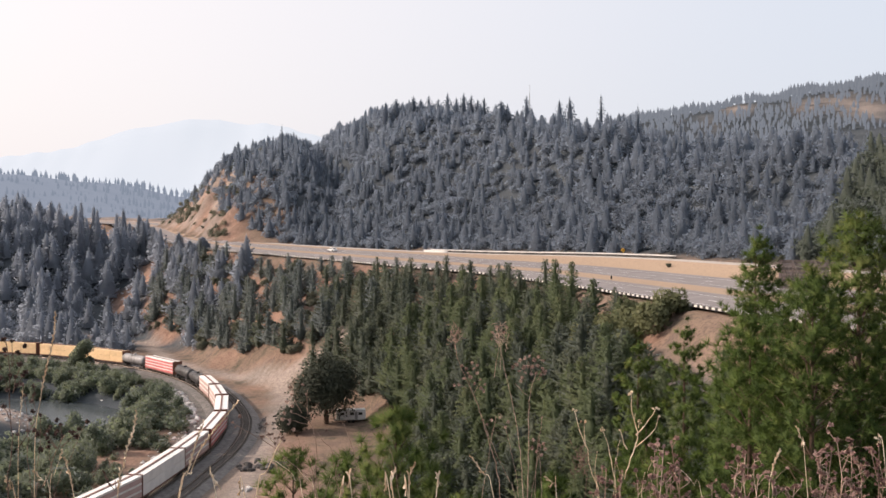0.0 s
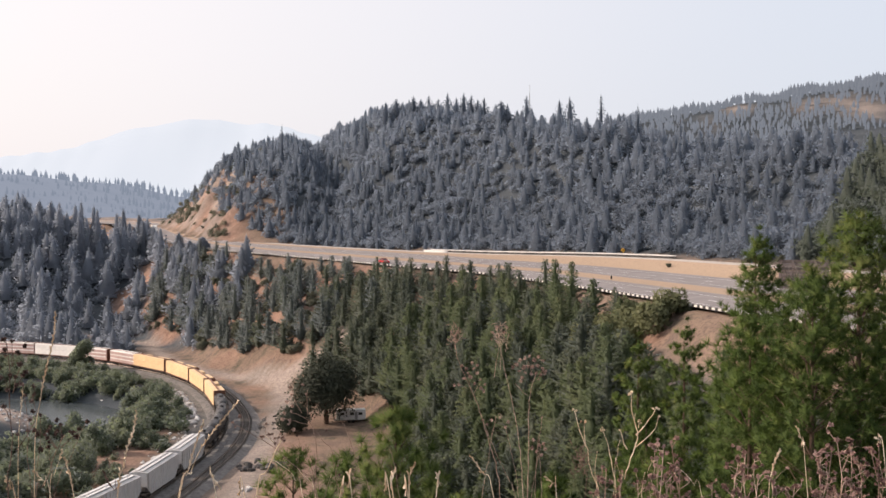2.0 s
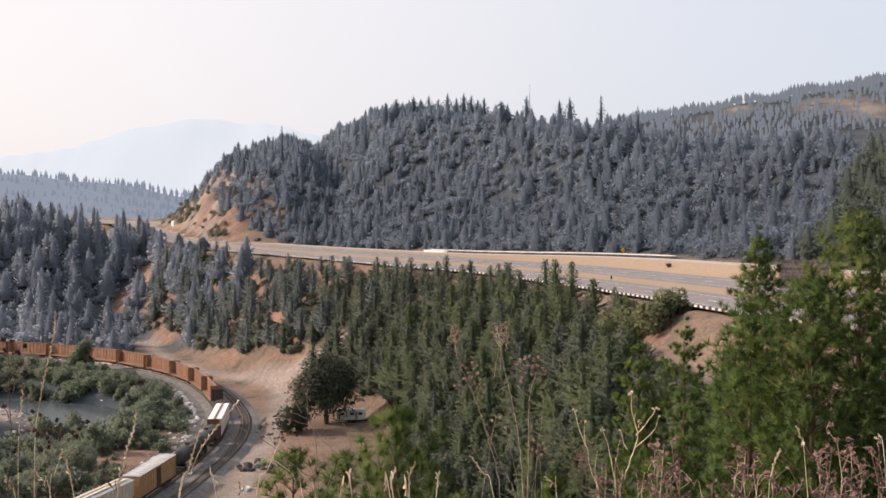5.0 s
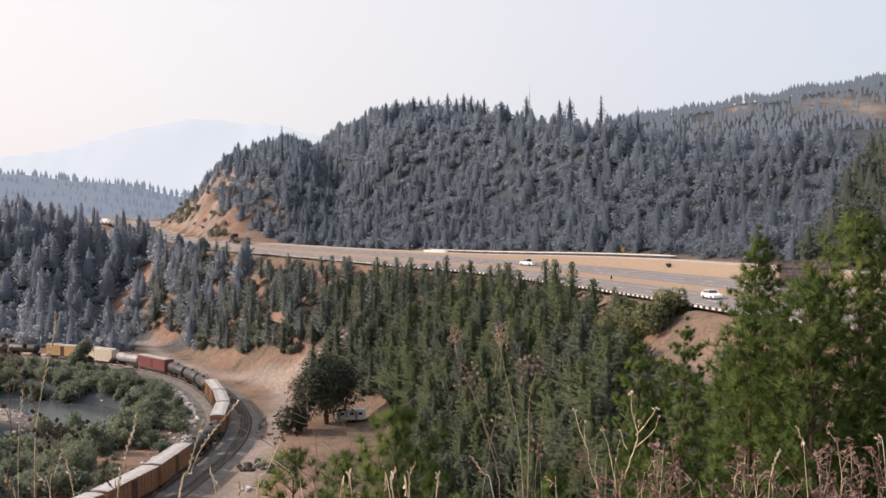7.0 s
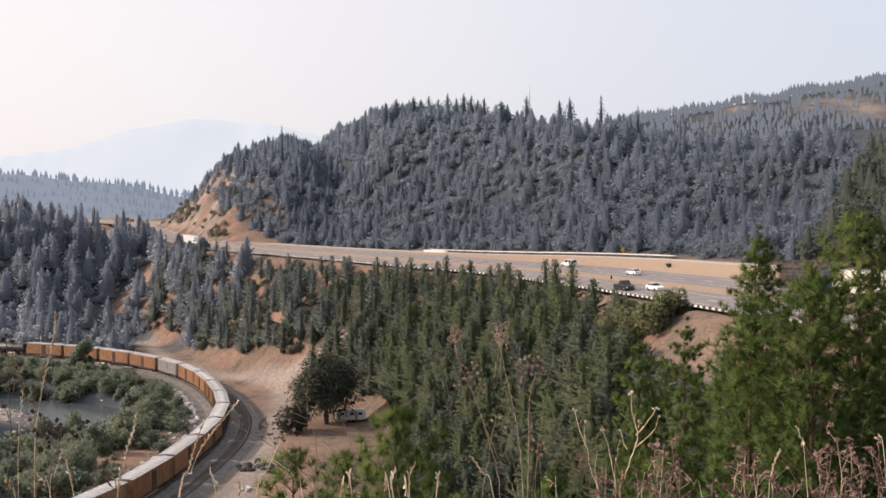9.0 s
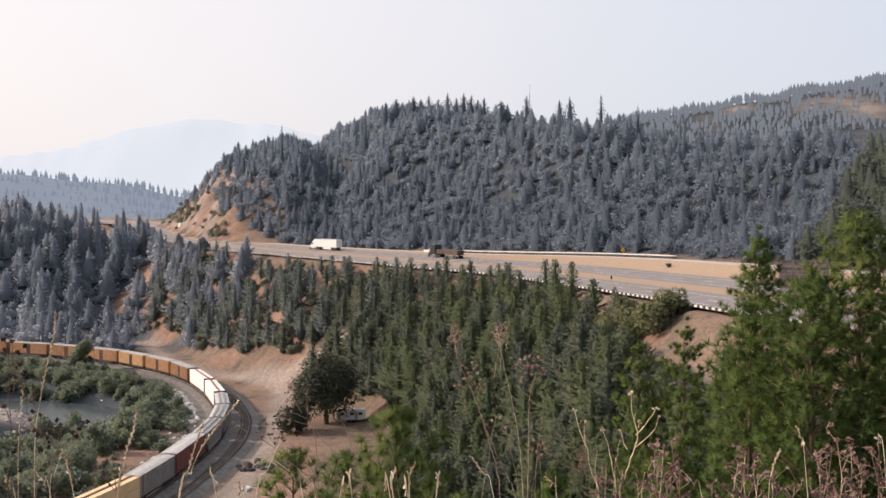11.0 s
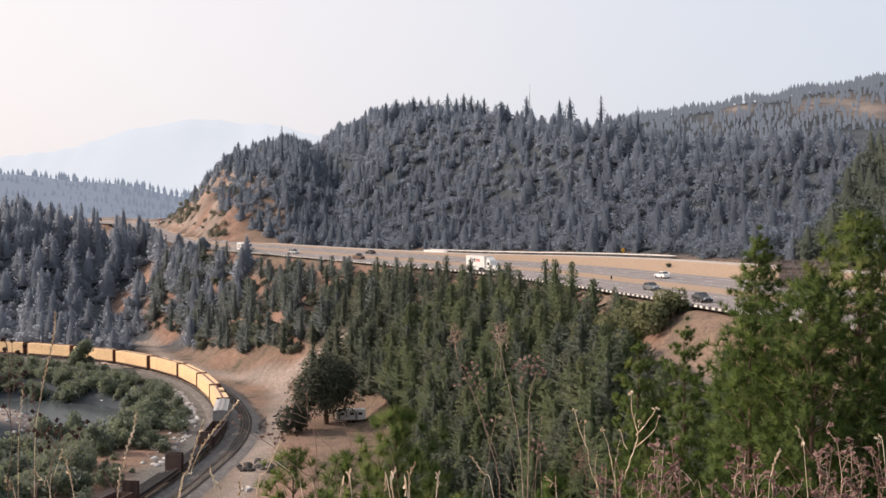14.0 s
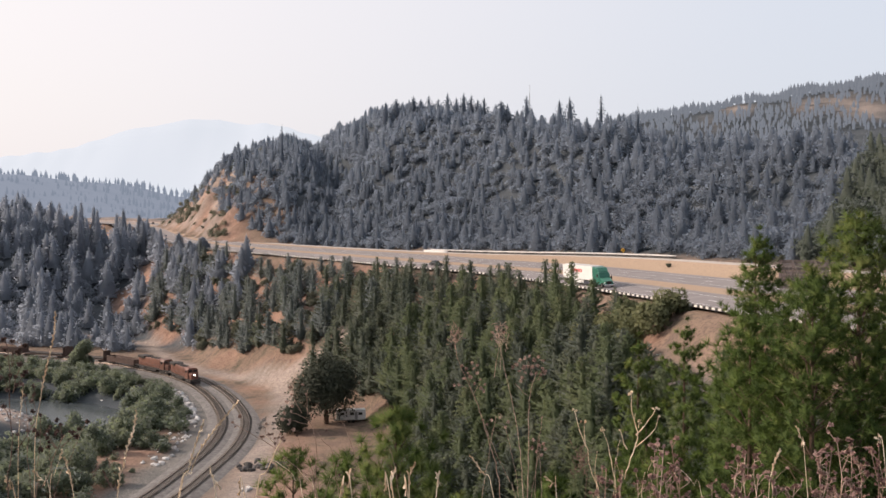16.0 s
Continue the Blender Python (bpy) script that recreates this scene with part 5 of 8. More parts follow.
def lumber_car(name, L, frame_paint, wrap, label, tiers=2, lots=5, top=4.62, gaps=(), sheet=None, empty=False):
    """A centre-beam flat car with wrapped lumber on both sides of the beam."""
    e = tagged(new(name), label, "railway car", "cars of the freight train")
    l, w = L - 1.2, 2.85
    bm = B()
    bx(bm, (0, 0, 1.0), (l, w, 0.22), 0.02)
    bx(bm, (0, 0, 0.72), (l - 4, 0.6, 0.5))
    part("deck", bm, frame_paint, e)
    for s in (-1, 1):
        bm = B()
        x = s * (l / 2 - 0.2)
        bx(bm, (x, 0, (1.1 + top) / 2), (0.05, w - 0.1, top - 1.15))
        wall = part("bulkhead", bm, frame_paint, e)
        for y in (-w / 2 + 0.09, 0, w / 2 - 0.09):
            part("post", bx(B(), (x, y, (1.1 + top) / 2), (0.16, 0.16, top - 1.1)), frame_paint, wall)
        for z in (1.2, 2.3, 3.4, top - 0.08):
            part("cross_bar", bx(B(), (x, 0, z), (0.13, w, 0.15)), frame_paint, wall)
    bm = B()
    bx(bm, (0, 0, top - 0.06), (l, 0.36, 0.14))
    beam = part("centre_beam", bm, frame_paint, e)
    for i in range(11):
        x = -l / 2 + 0.6 + (l - 1.2) * i / 10
        part("stanchion", bx(B(), (x, 0, (1.1 + top) / 2), (0.14, 0.12, top - 1.2)), frame_paint, beam)
    if empty:
        for i in range(10):
            x = -l / 2 + 0.6 + (l - 1.2) * (i + 0.5) / 10
            part("web_panel", bx(B(), (x, 0, (1.1 + top) / 2), ((l - 1.2) / 10 - 0.34, 0.16, top - 1.3), 0.02), frame_paint, beam)
        lots, tiers = 1, 0
    seg = (l - 0.9) / lots
    hgt = (top - 0.12 - 1.12) / max(tiers, 1)
    bm = B()
    bx(bm, (0, 0, 0), (seg - 0.05, 1.22, hgt - 0.04), 0.03)
    proto = None
    for y in (-1, 1):
        for k in range(lots):
            for t in range(tiers):
                if t == tiers - 1 and (k, y) in gaps:
                    continue
                if proto is None:
                    proto = ob = part("lumber_block", bm, wrap, e)
                else:
                    ob = new("lumber_block", proto.data)
                    ob.parent = e
                ob.location = (-l / 2 + 0.45 + seg * (k + 0.5), y * 0.80, 1.12 + hgt * (t + 0.5))
    if sheet:
        for y in (-1, 1):
            part("top_sheet", bx(B(), (0, y * 0.80, top - 0.13), (l - 1.0, 1.16, 0.05), 0.01), sheet, e, "white plastic sheet over the load")
            for t in range(tiers):
                part("wrap_band", bx(B(), (0, y * 0.80, 1.12 + hgt * (t + 0.86)), (l - 1.05, 1.27, hgt * 0.26)), sheet, e, "white band of the wrapping")
    for s in (-1, 1):
        bogie(e, s * (l / 2 - 2.2))
        coupler(e, s * (L / 2 - 0.3))
    return e


def tank_car(name, L, colour, label, rad=1.42):
    e = tagged(new(name), label, "railway car", "cars of the freight train")
    l = L - 1.9
    zc = 1.18 + rad
    rings = []
    for x, f in ((-l / 2, 0.45), (-l / 2 + 0.12, 0.75), (-l / 2 + 0.4, 0.95), (-l / 2 + 0.75, 1.0), (l / 2 - 0.75, 1.0), (l / 2 - 0.4, 0.95), (l / 2 - 0.12, 0.75), (l / 2, 0.45)):
        rings.append([(x, rad * f * math.cos(a * 6.283 / 20), zc + rad * f * math.sin(a * 6.283 / 20)) for a in range(20)])
    t = part("tank", loft(B(), rings), colour, e)
    for p in t.data.polygons:
        p.use_smooth = len(p.vertices) == 4
    bm = B()
    tube(bm, (0, 0, zc + rad - 0.05), (0, 0, zc + rad + 0.35), 0.42, seg=14)
    tube(bm, (0.7, 0, zc + rad - 0.05), (0.7, 0, zc + rad + 0.18), 0.16)
    part("hatch", bm, colour, e)
    bm = B()
    for y in (-0.75, 0.75):
        bx(bm, (0, y, zc + rad - 0.18), (2.6, 0.5, 0.05))
        tube(bm, (-1.3, y * 1.3, zc + rad + 0.75), (1.3, y * 1.3, zc + rad + 0.75), 0.025, seg=5)
        for x in (-1.3, 0, 1.3):
            tube(bm, (x, y * 1.3, zc + rad - 0.18), (x, y * 1.3, zc + rad + 0.75), 0.025, seg=5)
    part("platform", bm, STEEL, e)
    for x in np.linspace(-l / 2 + 1.6, l / 2 - 1.6, 4):
        part("band", tube(B(), (x - 0.03, 0, zc), (x + 0.03, 0, zc), rad + 0.015, seg=20), GRIME, e)
    for s in (-1, 1):
        bm = bx(B(), (s * (L / 2 - 1.6), 0, 1.0), (2.0, 2.4, 0.16))
        bx(bm, (s * (L / 2 - 2.3), 0, 1.25), (0.5, 2.2, 0.6))
        part("end_frame", bm, GRIME, e)
    for y in (-1.48, 1.48):
        ladder(e, 0.0, y, 1.1, zc + rad - 0.2)
    for s in (-1, 1):
        bogie(e, s * (L / 2 - 2.1))
        coupler(e, s * (L / 2 - 0.3))
    return e


def hopper_car(name, L, colour, roof, label, high=4.65):
    e = tagged(new(name), label, "railway car", "cars of the freight train")
    l, w = L - 1.2, 2.95
    a = l / 2
    bm = prism(B(), [(-a + 2.1, 0.75), (-a + 0.3, 2.2), (-a + 0.3, high - 0.2), (a - 0.3, high - 0.2), (a - 0.3, 2.2), (a - 2.1, 0.75)], -w / 2, w / 2)
    for i in range(15):
        x = -a + 0.5 + (l - 1.0) * i / 14
        for y in (-1, 1):
            lowz = 2.2 if abs(x) > a - 1.4 else 1.2
            bx(bm, (x, y * (w / 2 + 0.05), (lowz + high - 0.3) / 2), (0.1, 0.1, high - 0.3 - lowz))
    part("body", bm, colour, e)
    bm = B()
    loft(bm, [[(x, -w / 2 - 0.04, high - 0.2), (x, -w / 4, high - 0.05), (x, 0, high), (x, w / 4, high - 0.05), (x, w / 2 + 0.04, high - 0.2)] for x in (-a + 0.25, a - 0.25)])
    part("roof", bm, roof, e)
    for y in (-0.5, 0.5):
        bm = B()
        bx(bm, (0, y, high + 0.08), (l - 1.6, 0.55, 0.12), 0.03)
        for i in range(9):
            bx(bm, (-l / 2 + 1.2 + (l - 2.4) * i / 8, y, high + 0.15), (0.12, 0.62, 0.06))
        part("hatch_cover", bm, colour, e)
    for s in (-1, 1):
        bm = B()
        for x in (s * 2.0,):
            prism(bm, [(x - 1.3, 1.0), (x - 0.35, 0.35), (x + 0.35, 0.35), (x + 1.3, 1.0)], -1.2, 1.2)
        part("outlet", bm, GRIME, e)
        bm = B()
        bx(bm, (s * (a - 0.9), 0, 0.98), (2.2, 2.7, 0.14))
        for y in (-1.3, 1.3):
            tube(bm, (s * (a - 0.25), y, 1.0), (s * (a - 0.35), y, 2.3), 0.06)
        part("end_frame", bm, GRIME, e)
        ladder(e, s * (a - 0.5), s * (w / 2 + 0.12), 1.0, high - 0.3)
        bogie(e, s * (a - 1.9))
        coupler(e, s * (L / 2 - 0.3))
    return e


def gondola(name, L, colour, label, high=2.6, bulk=0.0, load=None):
    e = tagged(new(name), label, "railway car", "cars of the freight train")
    l, w = L - 1.2, 2.9
    bm = B()
    bx(bm, (0, 0, 1.0), (l, w, 0.18))
    if high > 1.3:
        for y in (-1, 1):
            bx(bm, (0, y * (w / 2 - 0.05), (1.0 + high) / 2), (l, 0.08, high - 1.0))
            bx(bm, (0, y * (w / 2), high), (l, 0.16, 0.12))
            for i in range(15):
                bx(bm, (-l / 2 + 0.2 + (l - 0.4) * i / 14, y * (w / 2 + 0.03), (1.0 + high) / 2), (0.11, 0.1, high - 1.0))
        for s in (-1, 1):
            bx(bm, (s * (l / 2 - 0.05), 0, (1.0 + high) / 2), (0.1, w, high - 1.0))
    part("body", bm, colour, e)
    if bulk:
        for s in (-1, 1):
            bm = B()
            bx(bm, (s * (l / 2 - 0.3), 0, (1.1 + bulk) / 2), (0.14, w, bulk - 1.1), 0.03)
            wall = part("bulkhead", bm, colour, e)
            for y in (-1.1, 0, 1.1):
                part("post", bx(B(), (s * (l / 2 - 0.15), y, (1.1 + bulk) / 2), (0.2, 0.14, bulk - 1.1)), colour, wall)
    if load:
        for i, y in enumerate((-0.95, -0.3, 0.35, 0.98)):
            part("pipe", tube(B(), (-l / 2 + 0.9, y, 1.42), (l / 2 - 0.9 - i, y, 1.42), 0.3, seg=10), load, e)
    for s in (-1, 1):
        bogie(e, s * (l / 2 - 2.0))
        coupler(e, s * (L / 2 - 0.3))
    return e


def locomotive(name, L, colour, roof, label, lamp, lit=True):
    """A six-axle diesel locomotive; its cab stands at the rear of the train (towards -x)."""
    e = tagged(new(name), label, "locomotive", "locomotives at the train's end")
    l = L - 1.0
    a = l / 2
    bm = B()
    bx(bm, (0, 0, 1.35), (l, 3.0, 0.3), 0.03)
    bx(bm, (0.3, 0, 0.85), (6.2, 2.6, 0.9), 0.15)
    part("frame", bm, GRIME, e)
    bm = B()
    bx(bm, (2.2, 0, 2.85), (l - 7.0, 2.0, 2.7), 0.12)
    for x in np.arange(-3.0, a - 2, 1.25):
        for y in (-1, 1):
            bx(bm, (x, y * 1.02, 2.6), (1.0, 0.06, 1.7), 0.02)
    part("hood", bm, colour, e)
    bm = B()
    bx(bm, (6.6, 0, 4.15), (4.2, 2.9, 0.7), 0.08)
    part("radiator", bm, roof, e)
    for x in (-1.5, 0.4, 3.2):
        part("roof_fan", bx(B(), (x, 0, 4.26), (1.3, 1.8, 0.28), 0.06), roof, e)
    bm = loft(B(), [[(x, y * w, z) for y, z in ((-1, 1.5), (-1, 3.9), (-0.72, 4.45), (0.72, 4.45), (1, 3.9), (1, 1.5))] for x, w in ((-a + 2.1, 1.5), (-a + 4.6, 1.5))])
    part("cab", bm, colour, e)
    bm = loft(B(), [[(x, y, z) for y, z in ((-w, 1.5), (-w, h - 0.25), (-w + 0.3, h), (w - 0.3, h), (w, h - 0.25), (w, 1.5))] for x, w, h in ((-a + 0.7, 0.9, 3.0), (-a + 2.1, 1.2, 3.25))])
    part("nose", bm, colour, e)
    for y in (-0.7, 0.7):
        bm = B()
        bx(bm, (-a + 2.06, y, 3.7), (0.08, 1.0, 0.6), 0.02)
        part("windscreen", bm, GLASS, e)
    for y in (-1.51, 1.51):
        bm = B()
        bx(bm, (-a + 3.4, y, 3.45), (1.3, 0.05, 0.65), 0.01)
        part("side_window", bm, GLASS, e)
    bm = B()
    for s in (-1, 1):
        bx(bm, (-a + 0.68, s * 0.14, 2.75), (0.12, 0.2, 0.2), 0.02)
    part("headlight", bm, lamp if lit else CHROME, e, "glowing white headlight" if lit else "")
    bm = B()
    for y in (-1.45, 1.45):
        for x in np.arange(-a + 0.3, a, 1.6):
            tube(bm, (x, y, 1.5), (x, y, 2.55), 0.025, seg=5)
        tube(bm, (-a + 0.3, y, 2.55), (a - 0.2, y, 2.55), 0.025, seg=5)
    part("handrail", bm, STEEL, e)
    bm = B()
    prism(bm, [(-a - 0.15, 0.35), (-a - 0.15, 1.2), (-a + 0.5, 1.2), (-a + 0.3, 0.3)], -1.4, 1.4)
    part("pilot_plough", bm, GRIME, e)
    for s in (-1, 1):
        bogie(e, s * (a - 4.0), 3, 3.4)
        coupler(e, s * (L / 2 - 0.3))
    return e


LAMP = bpy.data.materials.new("lit_headlight")
LAMP.use_nodes = True
LAMP.node_tree.nodes["Principled BSDF"].inputs["Emission Color"].default_value = (1, 0.93, 0.8, 1)
LAMP.node_tree.nodes["Principled BSDF"].inputs["Emission Strength"].default_value = 12.0

ORANGE = paint("orange_car_paint", 0.29, 0.148, 0.075, 0.22)
TAN = paint("faded_tan_paint", 0.42, 0.25, 0.12, 0.16)
RUSTY = paint("rust_orange_car_paint", 0.24, 0.125, 0.075, 0.22)
MAROON = paint("maroon_car_paint", 0.20, 0.065, 0.06, 0.18)
BROWN = paint("brown_car_paint", 0.075, 0.048, 0.04, 0.25)
GREYCAR = paint("grey_car_paint", 0.27, 0.255, 0.25, 0.18)
PINKISH = paint("faded_pink_grey_paint", 0.47, 0.33, 0.30, 0.12)
WHITECAR = paint("white_car_paint", 0.60, 0.575, 0.555, 0.08)
CREAM = paint("cream_car_paint", 0.62, 0.53, 0.42, 0.10)
BLACKCAR = paint("black_tank_paint", 0.045, 0.042, 0.042, 0.3)
ZINC = mat("galvanised_roof", shades(0.43, 0.41, 0.395, 0.16), 1.0, 0.5, 0.15, fine=14, rand=0.25)
DOOR = paint("dark_door_paint", 0.10, 0.055, 0.04, 0.2)
FRAME_RUST = paint("rust_brown_frame", 0.16, 0.07, 0.045, 0.2)
WRAP_Y = paint("bare_yellow_lumber", 0.72, 0.50, 0.28, 0.10)
WRAP_R = paint("red_striped_wrap", 0.55, 0.16, 0.16, 0.18)
WRAP_W = paint("white_lumber_wrap", 0.74, 0.70, 0.66, 0.10)
LOCO = paint("weathered_orange_red", 0.13, 0.058, 0.04, 0.3)

MAKE = {
    "Y": partial(lumber_car, "lumber_car", 21.4, FRAME_RUST, WRAP_Y, "centre-beam flat car stacked with yellow lumber bundles", gaps=((2, -1), (4, -1))),
    "V": partial(lumber_car, "lumber_car", 21.4, FRAME_RUST, WRAP_Y, "centre-beam flat car fully stacked with yellow lumber", tiers=2, lots=3),
    "R": partial(lumber_car, "lumber_car", 21.0, FRAME_RUST, WRAP_R, "centre-beam flat car with red-and-white wrapped lumber", tiers=4, lots=4, sheet=WRAP_W),
    "W": partial(lumber_car, "lumber_car", 21.4, FRAME_RUST, WRAP_W, "centre-beam flat car with white-wrapped lumber", tiers=2, lots=2),
    "P": partial(lumber_car, "lumber_car", 17.0, FRAME_RUST, PINKISH, "centre-beam flat car with faded pink wrapped lumber", tiers=3, lots=4, sheet=WRAP_W),
    "T": partial(tank_car, "tank_car", 13.6, BLACKCAR, "black tank car with a grimy shell"),
    "S": partial(tank_car, "tank_car", 15.0, GREYCAR, "pale grey tank car with platforms"),
    "H": partial(hopper_car, "hopper_car", 16.0, WHITECAR, ZINC, "white covered hopper car with roof hatches"),
    "C": partial(hopper_car, "hopper_car", 17.0, CREAM, ZINC, "cream covered hopper car"),
    "G": partial(hopper_car, "hopper_car", 16.2, GREYCAR, ZINC, "grey covered hopper car"),
    "B": partial(boxcar, "boxcar", 17.4, ORANGE, ZINC, DOOR, "orange boxcar with dark doors and a galvanised roof"),
    "N": partial(boxcar, "boxcar", 17.6, BROWN, ZINC, DOOR, "dark brown boxcar with a galvanised roof"),
    "A": partial(boxcar, "boxcar", 16.8, TAN, ZINC, DOOR, "faded tan boxcar with a galvanised roof"),
    "M": partial(boxcar, "boxcar", 18.5, MAROON, ZINC, MAROON, "maroon boxcar with a galvanised roof"),
    "K": partial(boxcar, "boxcar", 16.0, GREYCAR, ZINC, GREYCAR, "weathered grey boxcar with plain doors"),
    "D": partial(gondola, "gondola_car", 17.5, BROWN, "low dark gondola car"),
    "O": partial(lumber_car, "centre_beam_car", 17.4, RUSTY, WRAP_Y, "empty rust-orange centre-beam flat car", empty=True),
    "F": partial(gondola, "bulkhead_flat_car", 20.2, BROWN, "dark bulkhead flat car carrying pipes", high=1.2, bulk=4.0, load=GRIME),
    "L": partial(locomotive, "locomotive", 21.5, LOCO, GRIME, "weathered orange-red diesel locomotive", LAMP, False),
    "E": partial(locomotive, "locomotive", 21.5, LOCO, GRIME, "weathered orange-red diesel locomotive with a lit headlight", LAMP, True),
}
# the train from its front: the place of each group's first coupler along the track at the start, and its cars
TRAIN = [(1793, "VVYV"), (1709.5, "S"), (1694.5, "R"), (1673.5, "TT"), (1645.5, "P"), (1628.5, "P"), (1611.5, "RR"), (1570, "P"), (1554.5, "W"), (1535, "PP"), (1504, "YYYY"),
         (1420.5, "TTTT"), (1368.5, "HHH"), (1320.8, "NOOOOOOOOOO"), (1129, "F"), (1106, "W"), (1084.8, "TT"), (1054, "A"), (1037.2, "C"), (1020, "S"), (1005.5, "M"),
         (986.5, "TTT"), (943.5, "BBB"), (891.3, "TT"), (865, "BBBB"), (795, "K"), (778.5, "BBBBNBBBBABB"), (569.5, "WW"), (526, "GGG"), (477.8, "M"), (459.5, "K"), (446, "VYVVYVYVVY"),
         (232, "G"), (215.5, "D"), (198, "F"), (178, "F"), (157.5, "D"), (140, "LE")]
CARS = []


def make_train():
    made = {}
    for at, kinds in TRAIN:
        for k in kinds:
            e = copy_thing(made[k], Matrix.Identity(4)) if k in made else MAKE[k]()
            made.setdefault(k, e)
            L = MAKE[k].args[1]
            CARS.append((e, at - L / 2, L))
            at -= L


make_train()


# ------------------------------------------------------------------ highway furniture
def road_point(s, o, up=0.0):
    """A place on the highway: s metres along it, o metres from the guard rail."""
    i = s / 3.0
    p = along(HWY, 3.0, s)
    n = np.array([np.interp(i, np.arange(len(HWY)), HWY_N[:, k]) for k in range(2)])
    oo = float(spread(o, i))
    return np.array([p[0] + n[0] * oo, p[1] + n[1] * oo, p[2] + BANK * min(o, 36) + float(lift(o, i)) + up]), n


def along(line, step, s):
    u = np.arange(len(line)) * step
    return np.array([np.interp(s, u, line[:, k]) for k in range(3)])


def strip(name, s0, s1, o, wide, up, material, label, category, parent=None, high=0.0, step=3.0):
    """A painted line, or with a height a wall, along the highway."""
    s = np.arange(s0, s1 + 0.01, step)
    V = []
    for q in s:
        p, n = road_point(q, o, up)
        a, b = p + np.array([*n, 0]) * -wide / 2, p + np.array([*n, 0]) * wide / 2
        V += [a, a + [0, 0, high], b + [0, 0, high], b] if high else [a, b]
    k = 4 if high else 2
    F = []
    for i in range(len(s) - 1):
        if high:
            F += [(i * k + j, (i + 1) * k + j, (i + 1) * k + j + 1, i * k + j + 1) for j in range(3)]
        else:
            F.append((i * 2, i * 2 + 1, i * 2 + 3, i * 2 + 2))
    if high:
        F += [(0, 1, 2, 3), tuple(len(V) - 4 + j for j in (3, 2, 1, 0))]
    ob = obj(name, V, F, material, parent)
    return ob if parent else tagged(ob, label, category, kind="structure")


LINE = mat("road_line_paint", [(0.62, 0.61, 0.59), (0.78, 0.77, 0.75)], 4, 0.7, fine=10)
for o in (3.1, 10.5, 22.2, 29.8):
    strip("edge_line", 1500, 2100, o, 0.16, 0.03, LINE, "worn white edge line", "road marking")
for o in (6.8, 26.0):
    for s in np.arange(1602, 2060, 12.2):
        strip("lane_dash", s, s + 3.05, o, 0.28, 0.03, LINE, "worn white lane dash", "road marking", step=3.05)
GUARD_DARK = mat("weathered_guard_beam", [(0.022, 0.02, 0.019), (0.04, 0.037, 0.035)], 2, 0.8)
GUARD_PALE = mat("pale_guard_block", shades(0.62, 0.58, 0.53, 0.15), 2, 0.8, rand=0.3)
guard = tagged(new("guard_rail"), "long guard rail of pale blocks on a dark beam", "guard rail", kind="structure")
strip("beam", 1600, 2130, 0.0, 0.10, 0.12, GUARD_DARK, "", "", guard, high=0.38)
proto = None
for s in np.arange(1632, 2040, 1.905):
    p, n = road_point(s, -0.09)
    if proto is None:
        proto = b = part("guard_block", bx(B(), (0, 0, 0.33), (0.86, 0.12, 0.36), 0.02), GUARD_PALE, guard)
    else:
        b = new("guard_block", proto.data)
        b.parent = guard
    b.location, b.rotation_euler = p, (0, 0, math.atan2(-n[0], n[1]))

BARRIER = mat("white_barrier", shades(0.50, 0.475, 0.45, 0.1), 1.5, 0.7)
barrier = tagged(new("roadside_barrier"), "low pale roadside barrier along the slip road", "barrier", kind="structure")
strip("barrier_top", 1763, 1874, 49.6, 0.30, 0.62, BARRIER, "", "", barrier, high=0.3)
# dark strip painted in place of the shadow below the barrier's top
strip("barrier_shadow_gap", 1763, 1874, 49.6, 0.10, 0.0, GUARD_DARK, "", "", barrier, high=0.62)
strip("parapet_end", 1862, 1876, 46.5, 0.4, 0.0, BARRIER, "", "", barrier, high=0.7)
for s in np.arange(1764, 1875, 3.8):
    p, n = road_point(s, 49.6)
    b = part("barrier_post", bx(B(), (0, 0, 0.3), (0.2, 0.16, 0.72)), STEEL, barrier)
    b.location, b.rotation_euler = p, (0, 0, math.atan2(-n[0], n[1]))

SIGN_Y = mat("yellow_sign_face", shades(0.80, 0.42, 0.04, 0.08), 4, 0.5)
sign = tagged(new("warning_sign"), "yellow diamond warning sign on a post", "road sign")
part("post", bx(B(), (0, 0, 1.1), (0.09, 0.09, 2.6)), STEEL, sign)
bm = bx(B(), (0, 0, 0), (0.95, 0.04, 0.95), 0.01)
bmesh.ops.rotate(bm, verts=bm.verts[:], cent=(0, 0, 0), matrix=Matrix.Rotation(radians(45), 3, "Y"))
face = part("sign_face", bm, SIGN_Y, sign)
face.location = (0, -0.08, 2.15)
bm = bx(B(), (0, 0, 0), (0.14, 0.02, 0.4))
mark = part("symbol_bar", bm, GRIME, face)
mark.location = (0.02, -0.035, 0)
sign.location = road_point(1779, 51.0)[0]
sign.location.z -= 0.4

# the back of a wooden billboard beyond the verge
WOOD_OLD = mat("grey_weathered_wood", [(0.13, 0.105, 0.095), (0.19, 0.155, 0.14), (0.26, 0.215, 0.195)], 1.5, 0.9, fine=12, bump=0.2, rand=0.4)
board = tagged(new("billboard"), "back of a grey weathered billboard on timber posts", "billboard")
for i in range(8):
    b = part("board", bx(B(), (0, 0.12, 1.1 + i * 0.62), (8.2, 0.06, 0.58), 0.01), WOOD_OLD, board)
for i in range(5):
    part("post", bx(B(), (-3.7 + i * 1.85, 0, 2.5), (0.22, 0.22, 6.2)), WOOD_OLD, board)
